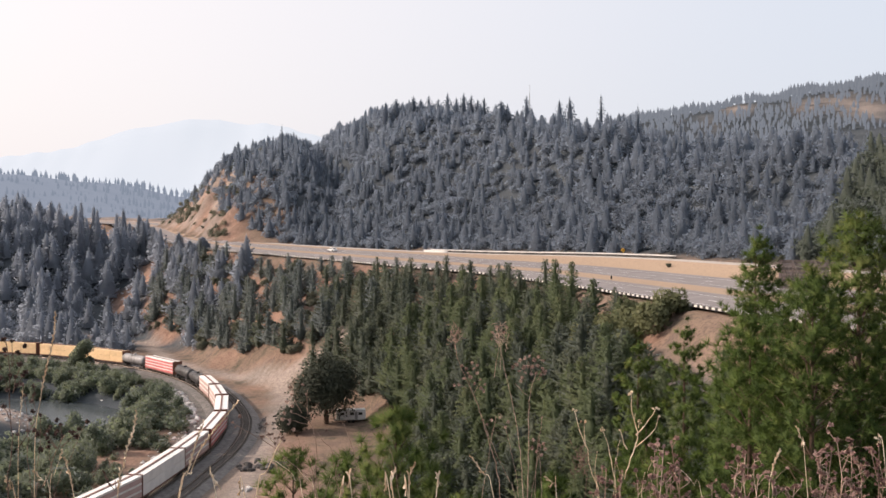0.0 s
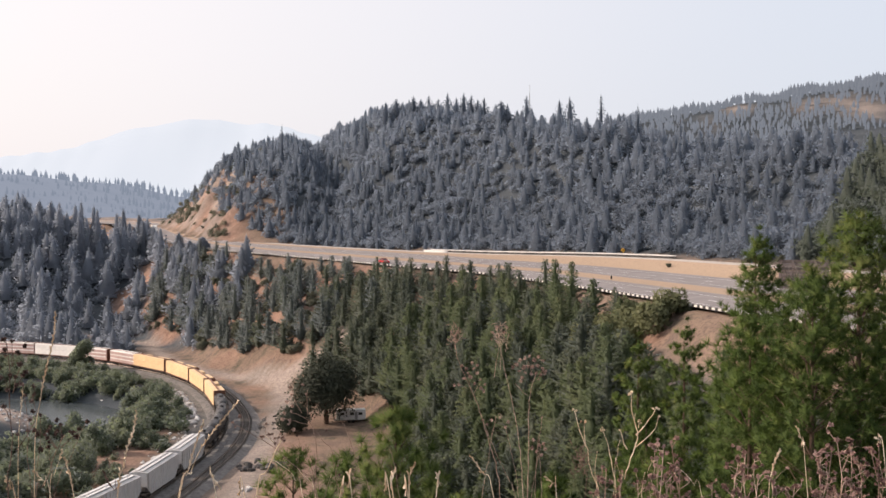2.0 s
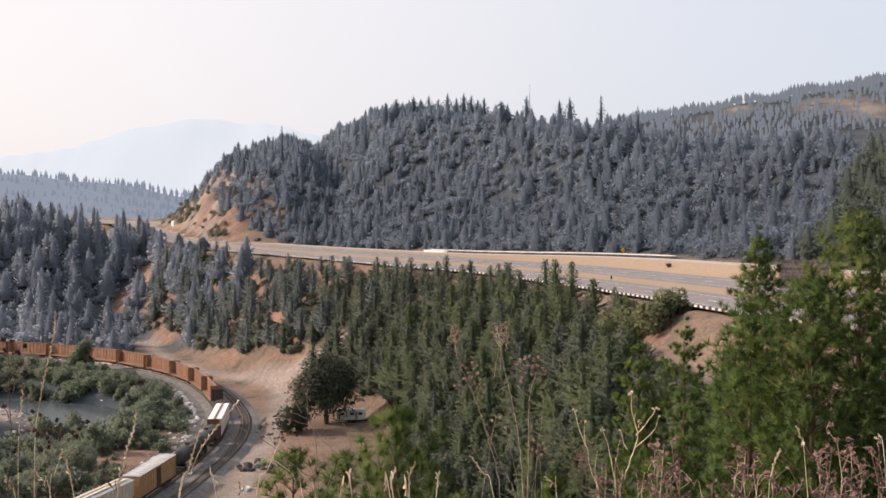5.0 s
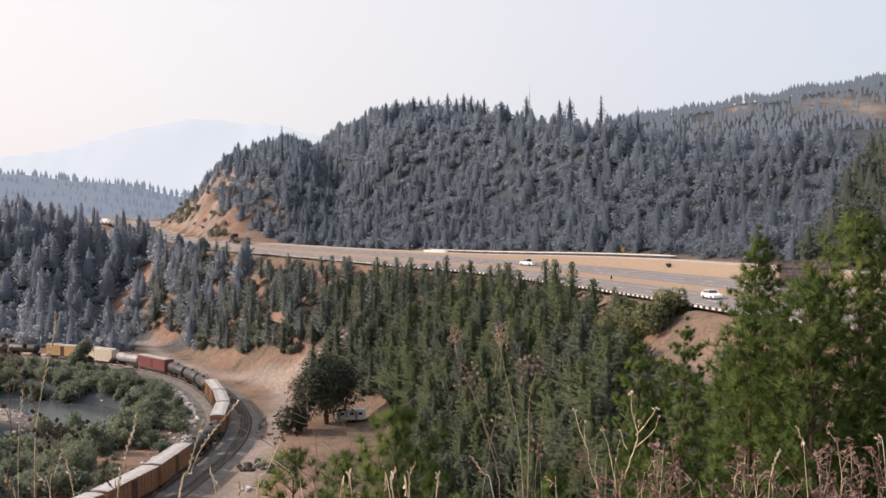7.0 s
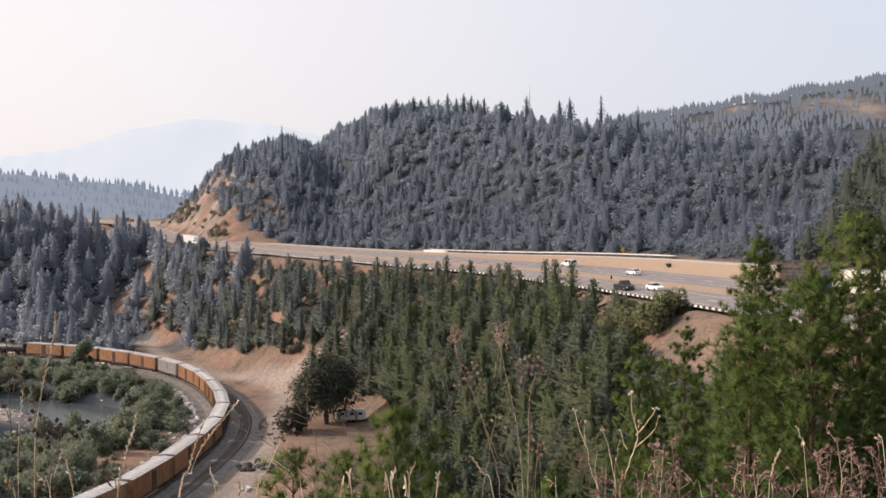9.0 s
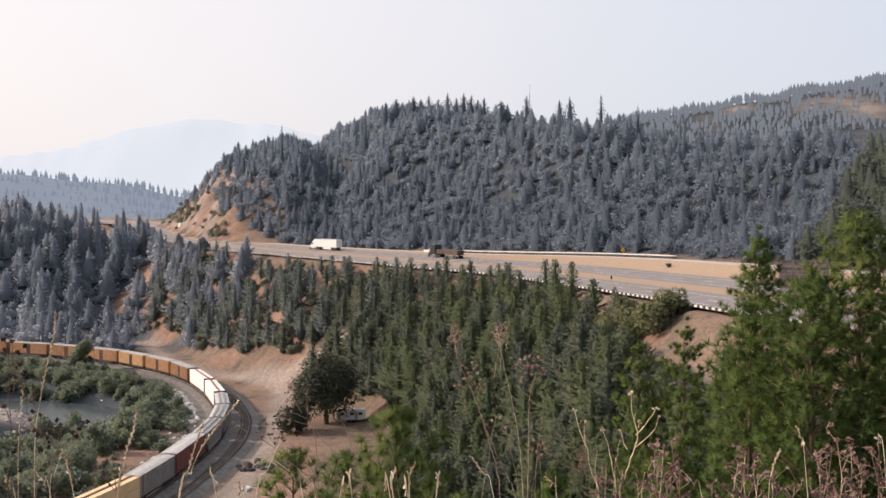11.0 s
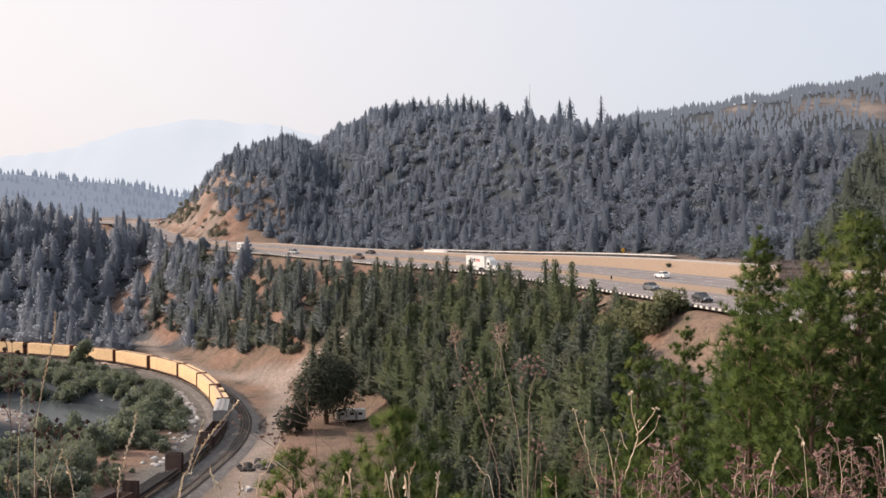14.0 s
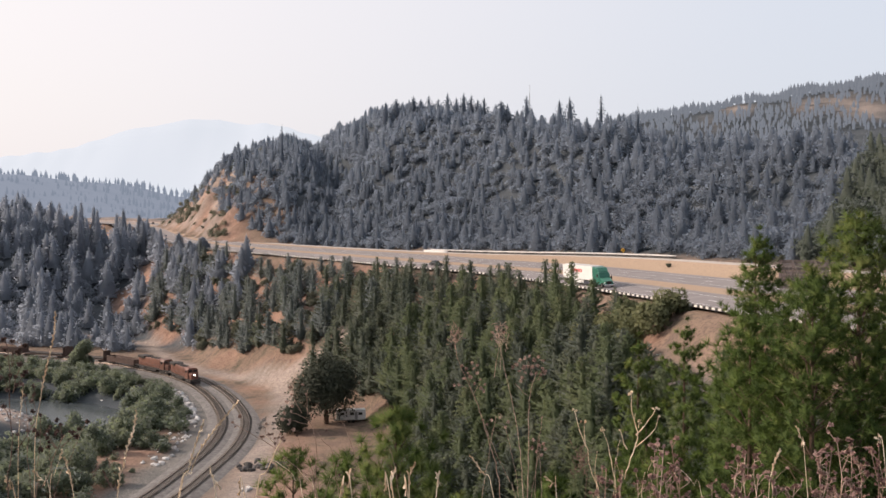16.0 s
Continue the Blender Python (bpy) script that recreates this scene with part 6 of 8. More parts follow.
for i in range(4):
    bm = tube(B(), (-3.6 + i * 1.85, -0.15, 5.3), (-2.1 + i * 1.85, -0.15, 1.2), 0.09, seg=6)
    part("brace", bm, WOOD_OLD, board)
board.location = (61.0, 172.0, float(height([61], [172])[0]) + 0.2)
board.rotation_euler = (0, 0, radians(-8))

# mast on the ridge
mast = tagged(new("radio_mast"), "thin lattice radio mast on the wooded ridge", "mast")
bm = B()
for a, b in ((-0.35, -0.2), (0.35, -0.2), (0, 0.4)):
    tube(bm, (a, b, 0), (a * 0.3, b * 0.3, 30), 0.07, 0.05, 5)
part("mast_legs", bm, ZINC, mast)
bm = B()
for i in range(16):
    z, w = 1 + i * 2.1, 0.33 * (1 - i * 0.04)
    tube(bm, (-w, 0, z), (w, 0, z + 2.0), 0.05, seg=4)
    tube(bm, (w, 0, z), (-w, 0, z + 2.0), 0.05, seg=4)
part("mast_bracing", bm, ZINC, mast)
mast.location = (49.0, 578.0, float(height([49], [578])[0]) - 1)

# a post in the median
post = tagged(new("median_marker"), "small dark marker post in the median", "post")
part("stake", bx(B(), (0, 0, 0.35), (0.3, 0.14, 0.8), 0.03), GRIME, post)
part("cap", bx(B(), (0, 0, 0.8), (0.34, 0.18, 0.12), 0.02), GUARD_PALE, post)
post.location = road_point(1737, 15.5)[0]

for s, o, k in ((1749, 37.0, 0.5), (1737.5, 50.5, 1.25), (1733, 51.5, 1.0), (1729, 52.5, 1.2), (1766, 51, 0.45)):
    p = road_point(s, o)[0]
    brush("verge_bush", "dark green bush beside the slip road", "bush", "bushes on the verge", SCRUB, [(p[0], p[1], p[2] - 0.15)], k, k * 1.02, (440 + int(k * 10),), h=2.4, rad=1.7, per=80, size=0.35)


# ------------------------------------------------------------------ valley floor: trailer, rocks, debris
ROCK_PALE = mat("pale_riprap_rock", [(0.30, 0.28, 0.265), (0.42, 0.40, 0.385), (0.55, 0.53, 0.51)], 1.2, 0.9, fine=9, bump=0.6, rand=0.5)
ROCK_DARK = mat("dark_rubble_rock", [(0.05, 0.045, 0.042), (0.10, 0.09, 0.085), (0.16, 0.145, 0.135)], 1.2, 0.95, fine=9, bump=0.6, rand=0.5)


def rock_mesh(seed):
    r = np.random.RandomState(seed)
    bm = B()
    bmesh.ops.create_icosphere(bm, subdivisions=1, radius=0.5)
    for v in bm.verts:
        v.co = Vector((v.co.x * 1.2, v.co.y * 0.9, v.co.z * 0.75)) * r.uniform(0.75, 1.2)
    me = bpy.data.meshes.new("rock")
    bm.to_mesh(me)
    bm.free()
    return me


def rocks(name, places, lo, hi, material, label, group, seed):
    r = np.random.RandomState(seed)
    meshes = [rock_mesh(seed + i) for i in range(5)]
    for m in meshes:
        m.materials.append(material)
    for q in places:
        ob = tagged(new(name, meshes[r.randint(0, 5)]), label, "rock", group)
        s = r.uniform(lo, hi)
        ob.scale = (s, s * r.uniform(0.7, 1.2), s * r.uniform(0.7, 1.1))
        ob.location, ob.rotation_euler = (q[0], q[1], q[2] + 0.12 * s), (r.uniform(-0.4, 0.4), r.uniform(-0.4, 0.4), r.uniform(0, 6.28))


def spots(n, seed, cx, cy, sx, sy, turn=0.0):
    r = np.random.RandomState(seed)
    a, b = r.normal(size=n) * sx, r.normal(size=n) * sy
    x, y = cx + a * math.cos(turn) - b * math.sin(turn), cy + a * math.sin(turn) + b * math.cos(turn)
    return np.column_stack([x, y, height(x, y)])


def bank_rocks(s0, s1, o0, o1, n, seed):
    r = np.random.RandomState(seed)
    s, o = r.uniform(s0, s1, n), r.uniform(o0, o1, n)
    x = np.interp(s, np.arange(len(RAIL)) * 2, RAIL[:, 0]) - o * np.interp(s, np.arange(len(RAIL)) * 2, normals2(RAIL)[:, 0])
    y = np.interp(s, np.arange(len(RAIL)) * 2, RAIL[:, 1]) - o * np.interp(s, np.arange(len(RAIL)) * 2, normals2(RAIL)[:, 1])
    return np.column_stack([x, y, height(x, y)])


rocks("riprap_rock", bank_rocks(1598, 1660, 5.0, 10.0, 110, 71), 0.5, 1.3, ROCK_PALE, "pale angular riprap rock on the railway bank", "riprap on the bank", 501)
rocks("riprap_rock", bank_rocks(1560, 1600, 5.5, 11.0, 45, 72), 0.5, 1.3, ROCK_PALE, "pale angular riprap rock on the railway bank", "riprap on the bank", 507)
rocks("river_boulder", spots(26, 73, -83, 252, 3.5, 2.0, 0.3), 0.8, 2.0, ROCK_PALE, "pale boulder at the river's edge", "boulders by the river", 513)
rocks("river_boulder", spots(60, 74, -118, 262, 9.0, 5.0, 0.2), 0.5, 1.3, ROCK_PALE, "pale boulder breaking the rapids", "boulders by the river", 519)
rocks("river_boulder", spots(110, 78, -106, 241, 8.0, 5.0, 0.1), 0.35, 1.1, ROCK_PALE, "pale cobble boulder on the gravel bar", "boulders by the river", 543)
rocks("riprap_rock", bank_rocks(1604, 1646, 5.5, 12.0, 140, 79), 0.8, 1.8, ROCK_PALE, "pale angular riprap rock on the railway bank", "riprap on the bank", 549)
rocks("rubble", spots(45, 75, -33.5, 186, 3.0, 1.6, 0.2), 0.6, 1.7, ROCK_DARK, "dark broken rubble on the dirt lot", "rubble heap", 525)
rocks("rubble", spots(30, 76, -41.0, 226, 2.0, 5.0, 0.1), 0.4, 1.0, ROCK_DARK, "dark broken rubble beside the railway", "rubble heap", 531)
rocks("pale_boulder", spots(5, 77, -33.0, 170, 0.7, 0.5), 0.7, 1.3, ROCK_PALE, "pale boulder on the dirt lot", "boulders on the lot", 537)

trailer = tagged(new("camper_trailer"), "white camper trailer parked under the oak", "trailer")
part("body", bx(B(), (0, 0, 1.75), (6.6, 2.4, 2.3), 0.18), paint("trailer_white", 0.68, 0.67, 0.65, 0.08), trailer)
for x in (-2.0, 0.2, 2.1):
    part("window", bx(B(), (x, -1.21, 2.05), (0.9, 0.05, 0.6), 0.02), GLASS, trailer)
part("door", bx(B(), (1.15, -1.22, 1.6), (0.62, 0.05, 1.8), 0.02), GREYCAR, trailer)
part("chassis", bx(B(), (0, 0, 0.52), (7.4, 1.6, 0.16)), GRIME, trailer)
for x in (-0.5, 0.5):
    for y in (-1.0, 1.0):
        part("wheel", tube(B(), (x, y - 0.1, 0.36), (x, y + 0.1, 0.36), 0.36, seg=14), RUBBER, trailer)
trailer.location = (-20.8, 229.0, float(height([-20.8], [229])[0]) - 0.05)
trailer.rotation_euler = (0, 0, radians(8))

# ------------------------------------------------------------------ road vehicles (x forward, origin on the road)
CAR_WHITE = paint("white_car", 0.75, 0.75, 0.74, 0.04, 0.25, spec=0.6)
CAR_SILVER = paint("silver_car", 0.45, 0.46, 0.46, 0.05, 0.25, 0.3, 0.6)
CAR_GREY = paint("grey_car", 0.14, 0.145, 0.15, 0.1, 0.25, 0.2, 0.6)
CAR_BLACK = paint("black_car", 0.025, 0.026, 0.028, 0.1, 0.2, spec=0.6)
CAR_RED = paint("red_car", 0.38, 0.03, 0.03, 0.08, 0.25, spec=0.6)
CAR_MAROON = paint("maroon_car", 0.17, 0.03, 0.028, 0.08, 0.25, spec=0.6)
CAR_LIME = paint("lime_van", 0.38, 0.55, 0.05, 0.08, 0.35)
CAR_BEIGE = paint("beige_car", 0.50, 0.45, 0.36, 0.06, 0.25, spec=0.6)
CAR_BROWN = paint("dark_brown_car", 0.11, 0.06, 0.04, 0.1, 0.25, spec=0.6)
TRUCK_WHITE = paint("white_truck", 0.62, 0.61, 0.585, 0.05, 0.4)
TRUCK_GREEN = paint("green_truck", 0.03, 0.13, 0.09, 0.08, 0.35)
TRUCK_RED = paint("red_truck", 0.40, 0.04, 0.03, 0.08, 0.35)
TRUCK_YELLOW = paint("yellow_truck", 0.62, 0.40, 0.16, 0.08, 0.4)
TRUCK_BLUE = paint("navy_blue_truck", 0.025, 0.04, 0.10, 0.08, 0.35)
LENS = mat("head_lamp_lens", shades(0.8, 0.8, 0.78, 0.05), 4, 0.1, spec=0.8)
TAIL = mat("tail_lamp_lens", shades(0.35, 0.02, 0.02, 0.1), 4, 0.2, spec=0.6)


def wheel(parent, x, y, r, w=0.24):
    t = part("wheel", tube(B(), (x, y - w / 2, r), (x, y + w / 2, r), r, seg=16), RUBBER, parent)
    s = 1 if y > 0 else -1
    part("rim", tube(B(), (x, y + s * w * 0.3, r), (x, y + s * (w / 2 + 0.015), r), r * 0.58, seg=12), CHROME, t)


def section(x, w, z0, z1, c=0.12):
    return [(x, y, z) for y, z in ((-w, z0 + c), (-w + c, z0), (w - c, z0), (w, z0 + c), (w, z1 - c), (w - c, z1), (-w + c, z1), (-w, z1 - c))]


def car(name, colour, label, L, W, H, prof, cabin):
    """A road car: a lower body from sections, a tapered glasshouse, windows, lamps and wheels."""
    e = tagged(new(name), label, "car", "vehicles on the highway")
    a, w = L / 2, W / 2
    part("body", loft(B(), [section(x * a, w * k, 0.24, z, 0.1) for x, k, z in prof]), colour, e)
    x0, x1, x2, x3 = [c * a for c in cabin]
    zb = 0.88 if H < 1.6 else 1.0
    rw, tw = w * 0.93, w * 0.78
    glass = loft(B(), [[(x0, -rw, zb), (x0, rw, zb), (x1, tw, H - 0.06), (x1, -tw, H - 0.06)], [(x3, -rw, zb), (x3, rw, zb), (x2, tw, H - 0.06), (x2, -tw, H - 0.06)]])
    part("windows", glass, GLASS, e)
    part("roof", bx(B(), ((x1 + x2) / 2, 0, H - 0.05), (x1 - x2 + 0.12, 2 * tw + 0.08, 0.10), 0.04), colour, e)
    for y in (-1, 1):
        for (xa, xb) in ((x0, x1), (x3, x2), ((x0 + x3) / 2, (x1 + x2) / 2)):
            part("pillar", tube(B(), (xa, y * rw, zb), (xb, y * tw, H - 0.06), 0.045, seg=5), colour, e)
        part("headlight", bx(B(), (a - 0.06, y * w * 0.72, 0.66), (0.14, 0.36, 0.16), 0.03), LENS, e)
        part("tail_light", bx(B(), (-a + 0.05, y * w * 0.78, 0.78), (0.12, 0.26, 0.2), 0.03), TAIL, e)
    for x in (-0.60, 0.62):
        for y in (-1, 1):
            wheel(e, x * a, y * (w - 0.11), 0.33 if H < 1.6 else 0.38)
    return e


def keep_first(store, key, build):
    if key in store:
        return copy_thing(store[key], Matrix.Identity(4))
    store[key] = build()
    return store[key]


MADE = {}


def named(colour):
    return colour.name.split("_")[0] if not colour.name.startswith("dark_brown") else "dark brown"


def sedan(colour):
    return keep_first(MADE, ("sedan", colour.name), lambda: car("sedan_car", colour, named(colour) + " sedan car driving on the highway", 4.7, 1.82, 1.46,
                      ((-1, 0.86, 0.86), (-0.93, 0.97, 0.98), (-0.55, 1, 0.98), (0.3, 1, 0.95), (0.85, 0.96, 0.80), (1, 0.84, 0.66)), (0.36, 0.02, -0.48, -0.78)))


def suv(colour):
    return keep_first(MADE, ("suv", colour.name), lambda: car("suv_car", colour, named(colour) + " sport utility car driving on the highway", 4.9, 1.95, 1.82,
                      ((-1, 0.9, 1.0), (-0.95, 0.98, 1.1), (-0.5, 1, 1.12), (0.35, 1, 1.1), (0.88, 0.96, 0.98), (1, 0.86, 0.8)), (0.42, 0.16, -0.88, -0.95)))


def pickup(colour):
    def build():
        e = car("pickup_truck", colour, named(colour) + " pickup truck driving on the highway", 5.7, 2.0, 1.85,
                ((-1, 0.93, 1.05), (-0.95, 0.98, 1.12), (-0.1, 1, 1.12), (0.4, 1, 1.12), (0.88, 0.96, 1.02), (1, 0.88, 0.82)), (0.42, 0.18, -0.10, -0.16))
        part("cargo_bed", bx(B(), (-1.6, 0, 1.09), (2.1, 1.6, 0.1)), GRIME, e)
        return e
    return keep_first(MADE, ("pickup", colour.name), build)


def van(colour):
    e = car("van", colour, "bright lime-green van driving on the highway", 6.2, 2.1, 2.5,
            ((-1, 0.95, 1.9), (-0.95, 1, 2.1), (0.3, 1, 2.1), (0.55, 1, 1.3), (0.9, 0.96, 1.05), (1, 0.88, 0.85)), (0.6, 0.34, -0.9, -0.95))
    part("load_box", bx(B(), (-0.9, 0, 1.6), (4.2, 2.1, 1.7), 0.08), colour, e)
    return e


def tractor(e, colour, x=0.0, day=False):
    """A conventional truck tractor whose front bumper is at x; its fifth wheel ends about 7 m behind."""
    hood = loft(B(), [section(x - 0.05, 0.80, 0.6, 1.35, 0.14), section(x - 0.9, 1.0, 0.55, 1.62, 0.16), section(x - 2.1, 1.12, 0.55, 1.95, 0.16)])
    part("hood", hood, colour, e)
    cab = loft(B(), [section(x - 2.05, 1.15, 0.55, 2.05, 0.1), section(x - 2.5, 1.2, 0.55, 2.95, 0.14), section(x - 3.9, 1.22, 0.55, 3.05, 0.14)])
    part("cab", cab, colour, e)
    if not day:
        part("sleeper", loft(B(), [section(x - 2.75, 1.0, 2.6, 3.1, 0.12), section(x - 3.5, 1.2, 0.6, 3.85, 0.16), section(x - 5.4, 1.24, 0.6, 4.0, 0.16)]), colour, e)
    else:
        part("roof_fairing", loft(B(), [section(x - 2.7, 0.95, 2.8, 3.1, 0.1), section(x - 3.9, 1.15, 2.8, 3.9, 0.14)]), colour, e)
    bm = loft(B(), [[(x - 2.12, -1.02, 2.08), (x - 2.12, 1.02, 2.08), (x - 2.46, 0.98, 2.78), (x - 2.46, -0.98, 2.78)], [(x - 2.2, -1.02, 2.08), (x - 2.2, 1.02, 2.08), (x - 2.56, 0.98, 2.78), (x - 2.56, -0.98, 2.78)]])
    part("windscreen", bm, GLASS, e)
    for y in (-1.225, 1.225):
        part("side_window", bx(B(), (x - 3.05, y, 2.3), (0.75, 0.05, 0.6), 0.02), GLASS, e)
        part("mirror", bx(B(), (x - 2.5, y * 1.22, 2.2), (0.12, 0.1, 0.55), 0.03), CHROME, e)
        part("headlight", bx(B(), (x - 0.18, y * 0.66, 1.0), (0.22, 0.34, 0.22), 0.04), LENS, e)
        part("fuel_tank", tube(B(), (x - 3.9, y * 0.78, 0.78), (x - 5.2, y * 0.78, 0.78), 0.32, seg=12), CHROME, e)
    part("grille", bx(B(), (x - 0.02, 0, 1.0), (0.08, 0.95, 0.62), 0.03), GRIME, e)
    part("bumper", bx(B(), (x - 0.02, 0, 0.5), (0.25, 2.3, 0.32), 0.06), CHROME, e)
    part("chassis", bx(B(), (x - 4.6, 0, 0.82), (5.2, 0.9, 0.26)), GRIME, e)
    for y in (-1.03, 1.03):
        wheel(e, x - 1.05, y, 0.5, 0.32)
        for k in (5.65, 6.95):
            wheel(e, x - k, y, 0.5, 0.5)


def box_trailer(e, x, L, side, roof=None, bars=None, skirt=True):
    """A box trailer from x backwards."""
    c = x - L / 2
    part("trailer_box", bx(B(), (c, 0, 2.62), (L, 2.58, 2.86), 0.05), side, e)
    part("trailer_roof", bx(B(), (c, 0, 4.07), (L - 0.04, 2.5, 0.04)), roof or ZINC, e)
    for k in range(2):
        part("rear_door", bx(B(), (x - L - 0.02, (k - 0.5) * 1.26, 2.6), (0.06, 1.2, 2.7), 0.02), side, e)
    part("trailer_frame", bx(B(), (c, 0, 1.06), (L - 1.2, 1.0, 0.24)), GRIME, e)
    for y in (-1.2, 1.2):
        if skirt:
            part("side_skirt", bx(B(), (c - 0.2, y, 0.8), (L * 0.42, 0.05, 0.7)), side, e)
        for k in (1.6, 2.9):
            wheel(e, x - L + k, y * 0.86, 0.5, 0.5)
        part("landing_leg", bx(B(), (x - 2.6, y * 0.7, 0.6), (0.16, 0.16, 0.9)), GRIME, e)
    for i, (bxx, bz, bl, bh, bmat) in enumerate(bars or ()):
        for y in (-1.30, 1.30):
            part("marking_bar", bx(B(), (c + bxx, y, bz), (bl, 0.012, bh)), bmat, e)


INK = mat("dark_marking", shades(0.05, 0.05, 0.06, 0.1), 4, 0.6)
INK_RED = mat("red_marking", shades(0.45, 0.05, 0.04, 0.1), 4, 0.6)
TEXTS = ((-2.0, 3.1, 0.6, 0.9, INK), (-1.1, 3.0, 0.6, 0.7, INK), (-0.2, 3.05, 0.7, 0.9, INK), (0.9, 3.0, 0.7, 0.7, INK_RED), (1.8, 3.0, 0.6, 0.7, INK_RED))
WORDS_RED = tuple((-3.2 + 0.8 * i, 3.0, 0.6, 0.7, INK_RED) for i in range(8))


def semi(label, colour, side, L=16.2, bars=None, day=False, stripe=None):
    e = tagged(new("semi_truck"), label, "truck", "vehicles on the highway")
    total = 7.2 + L - 1.6
    x = total / 2
    tractor(e, colour, x, day)
    b = list(bars or ())
    if stripe:
        b.append((-0.5, 2.55, 7.5, 0.07, INK))
        b.append((1.2, 2.15, 3.0, 0.3, GREYCAR))
    box_trailer(e, x - 5.5 if not day else x - 4.6, L, side, bars=b)
    return e


semi_a = partial(semi, "white semi truck with a plain grey-white trailer", TRUCK_WHITE, paint("grey_white_trailer", 0.62, 0.61, 0.57, 0.06), bars=tuple((-4 + 1.6 * i, 3.2, 0.7, 0.35, GREYCAR) for i in range(6)))
semi_b = partial(semi, "white semi truck with a white sleeper and striped trailer", TRUCK_WHITE, TRUCK_WHITE, L=13.4, stripe=True)
semi_c = partial(semi, "navy blue semi truck with a cream trailer", TRUCK_BLUE, paint("cream_trailer", 0.66, 0.63, 0.54, 0.06))
semi_d = partial(semi, "white semi truck pulling a long white trailer", TRUCK_WHITE, TRUCK_WHITE)
semi_e = partial(semi, "semi truck with a short plain white trailer", TRUCK_WHITE, TRUCK_WHITE, L=13.5)
semi_f = partial(semi, "white day-cab truck with a short white marked trailer", TRUCK_WHITE, TRUCK_WHITE, L=8.6, bars=TEXTS, day=True)
semi_g = partial(semi, "green semi truck with a white trailer marked in red", TRUCK_GREEN, TRUCK_WHITE, bars=WORDS_RED)


def boxtruck():
    e = tagged(new("box_truck"), "yellow box truck driving on the highway", "truck", "vehicles on the highway")
    x = 4.2
    part("hood", loft(B(), [section(x - 0.02, 0.85, 0.5, 1.3, 0.12), section(x - 1.3, 1.0, 0.5, 1.65, 0.14)]), TRUCK_YELLOW, e)
    part("cab", loft(B(), [section(x - 1.25, 1.02, 0.5, 1.75, 0.1), section(x - 1.75, 1.05, 0.5, 2.5, 0.12), section(x - 2.7, 1.05, 0.5, 2.55, 0.12)]), TRUCK_YELLOW, e)
    part("windscreen", bx(B(), (x - 1.5, 0, 2.08), (0.42, 1.8, 0.6), 0.03), GLASS, e)
    for y in (-1.06, 1.06):
        part("side_window", bx(B(), (x - 2.15, y, 2.05), (0.7, 0.04, 0.5), 0.02), GLASS, e)
        part("headlight", bx(B(), (x - 0.05, y * 0.7, 0.9), (0.14, 0.3, 0.22), 0.03), LENS, e)
        wheel(e, x - 1.0, y * 0.9, 0.45, 0.3)
        wheel(e, x - 6.3, y * 0.88, 0.45, 0.5)
    part("cargo_box", bx(B(), (x - 5.6, 0, 2.3), (5.6, 2.4, 2.7), 0.06), TRUCK_YELLOW, e)
    part("roof", bx(B(), (x - 5.6, 0, 3.67), (5.55, 2.34, 0.05)), ZINC, e)
    part("bumper", bx(B(), (x, 0, 0.5), (0.2, 2.1, 0.26), 0.04), CHROME, e)
    part("chassis", bx(B(), (x - 5.2, 0, 0.75), (6.2, 0.9, 0.24)), GRIME, e)
    return e


def motorhome():
    e = tagged(new("motorhome"), "white motorhome with dark windows driving on the highway", "motorhome", "vehicles on the highway")
    part("body", loft(B(), [section(4.6, 1.15, 0.5, 1.3, 0.15), section(4.2, 1.25, 0.4, 3.1, 0.2), section(-4.6, 1.25, 0.4, 3.2, 0.15)]), TRUCK_WHITE, e)
    part("windscreen", bx(B(), (4.32, 0, 2.0), (0.25, 2.2, 1.1), 0.05), GLASS, e)
    for y in (-1.26, 1.26):
        for x, l in ((2.9, 1.1), (0.6, 1.5), (-2.4, 1.3)):
            part("side_window", bx(B(), (x, y, 2.15), (l, 0.04, 0.65), 0.02), GLASS, e)
        part("side_stripe", bx(B(), (-0.3, y, 1.35), (7.8, 0.02, 0.18)), CAR_BROWN, e)
        part("headlight", bx(B(), (4.58, y * 0.68, 0.95), (0.1, 0.34, 0.2), 0.03), LENS, e)
        wheel(e, 2.9, y * 0.85, 0.45, 0.3)
        wheel(e, -2.2, y * 0.83, 0.45, 0.5)
    part("roof_unit", bx(B(), (-0.8, 0, 3.32), (1.1, 0.8, 0.3), 0.08), TRUCK_WHITE, e)
    part("bumper", bx(B(), (4.62, 0, 0.55), (0.16, 2.3, 0.3), 0.05), GREYCAR, e)
    return e


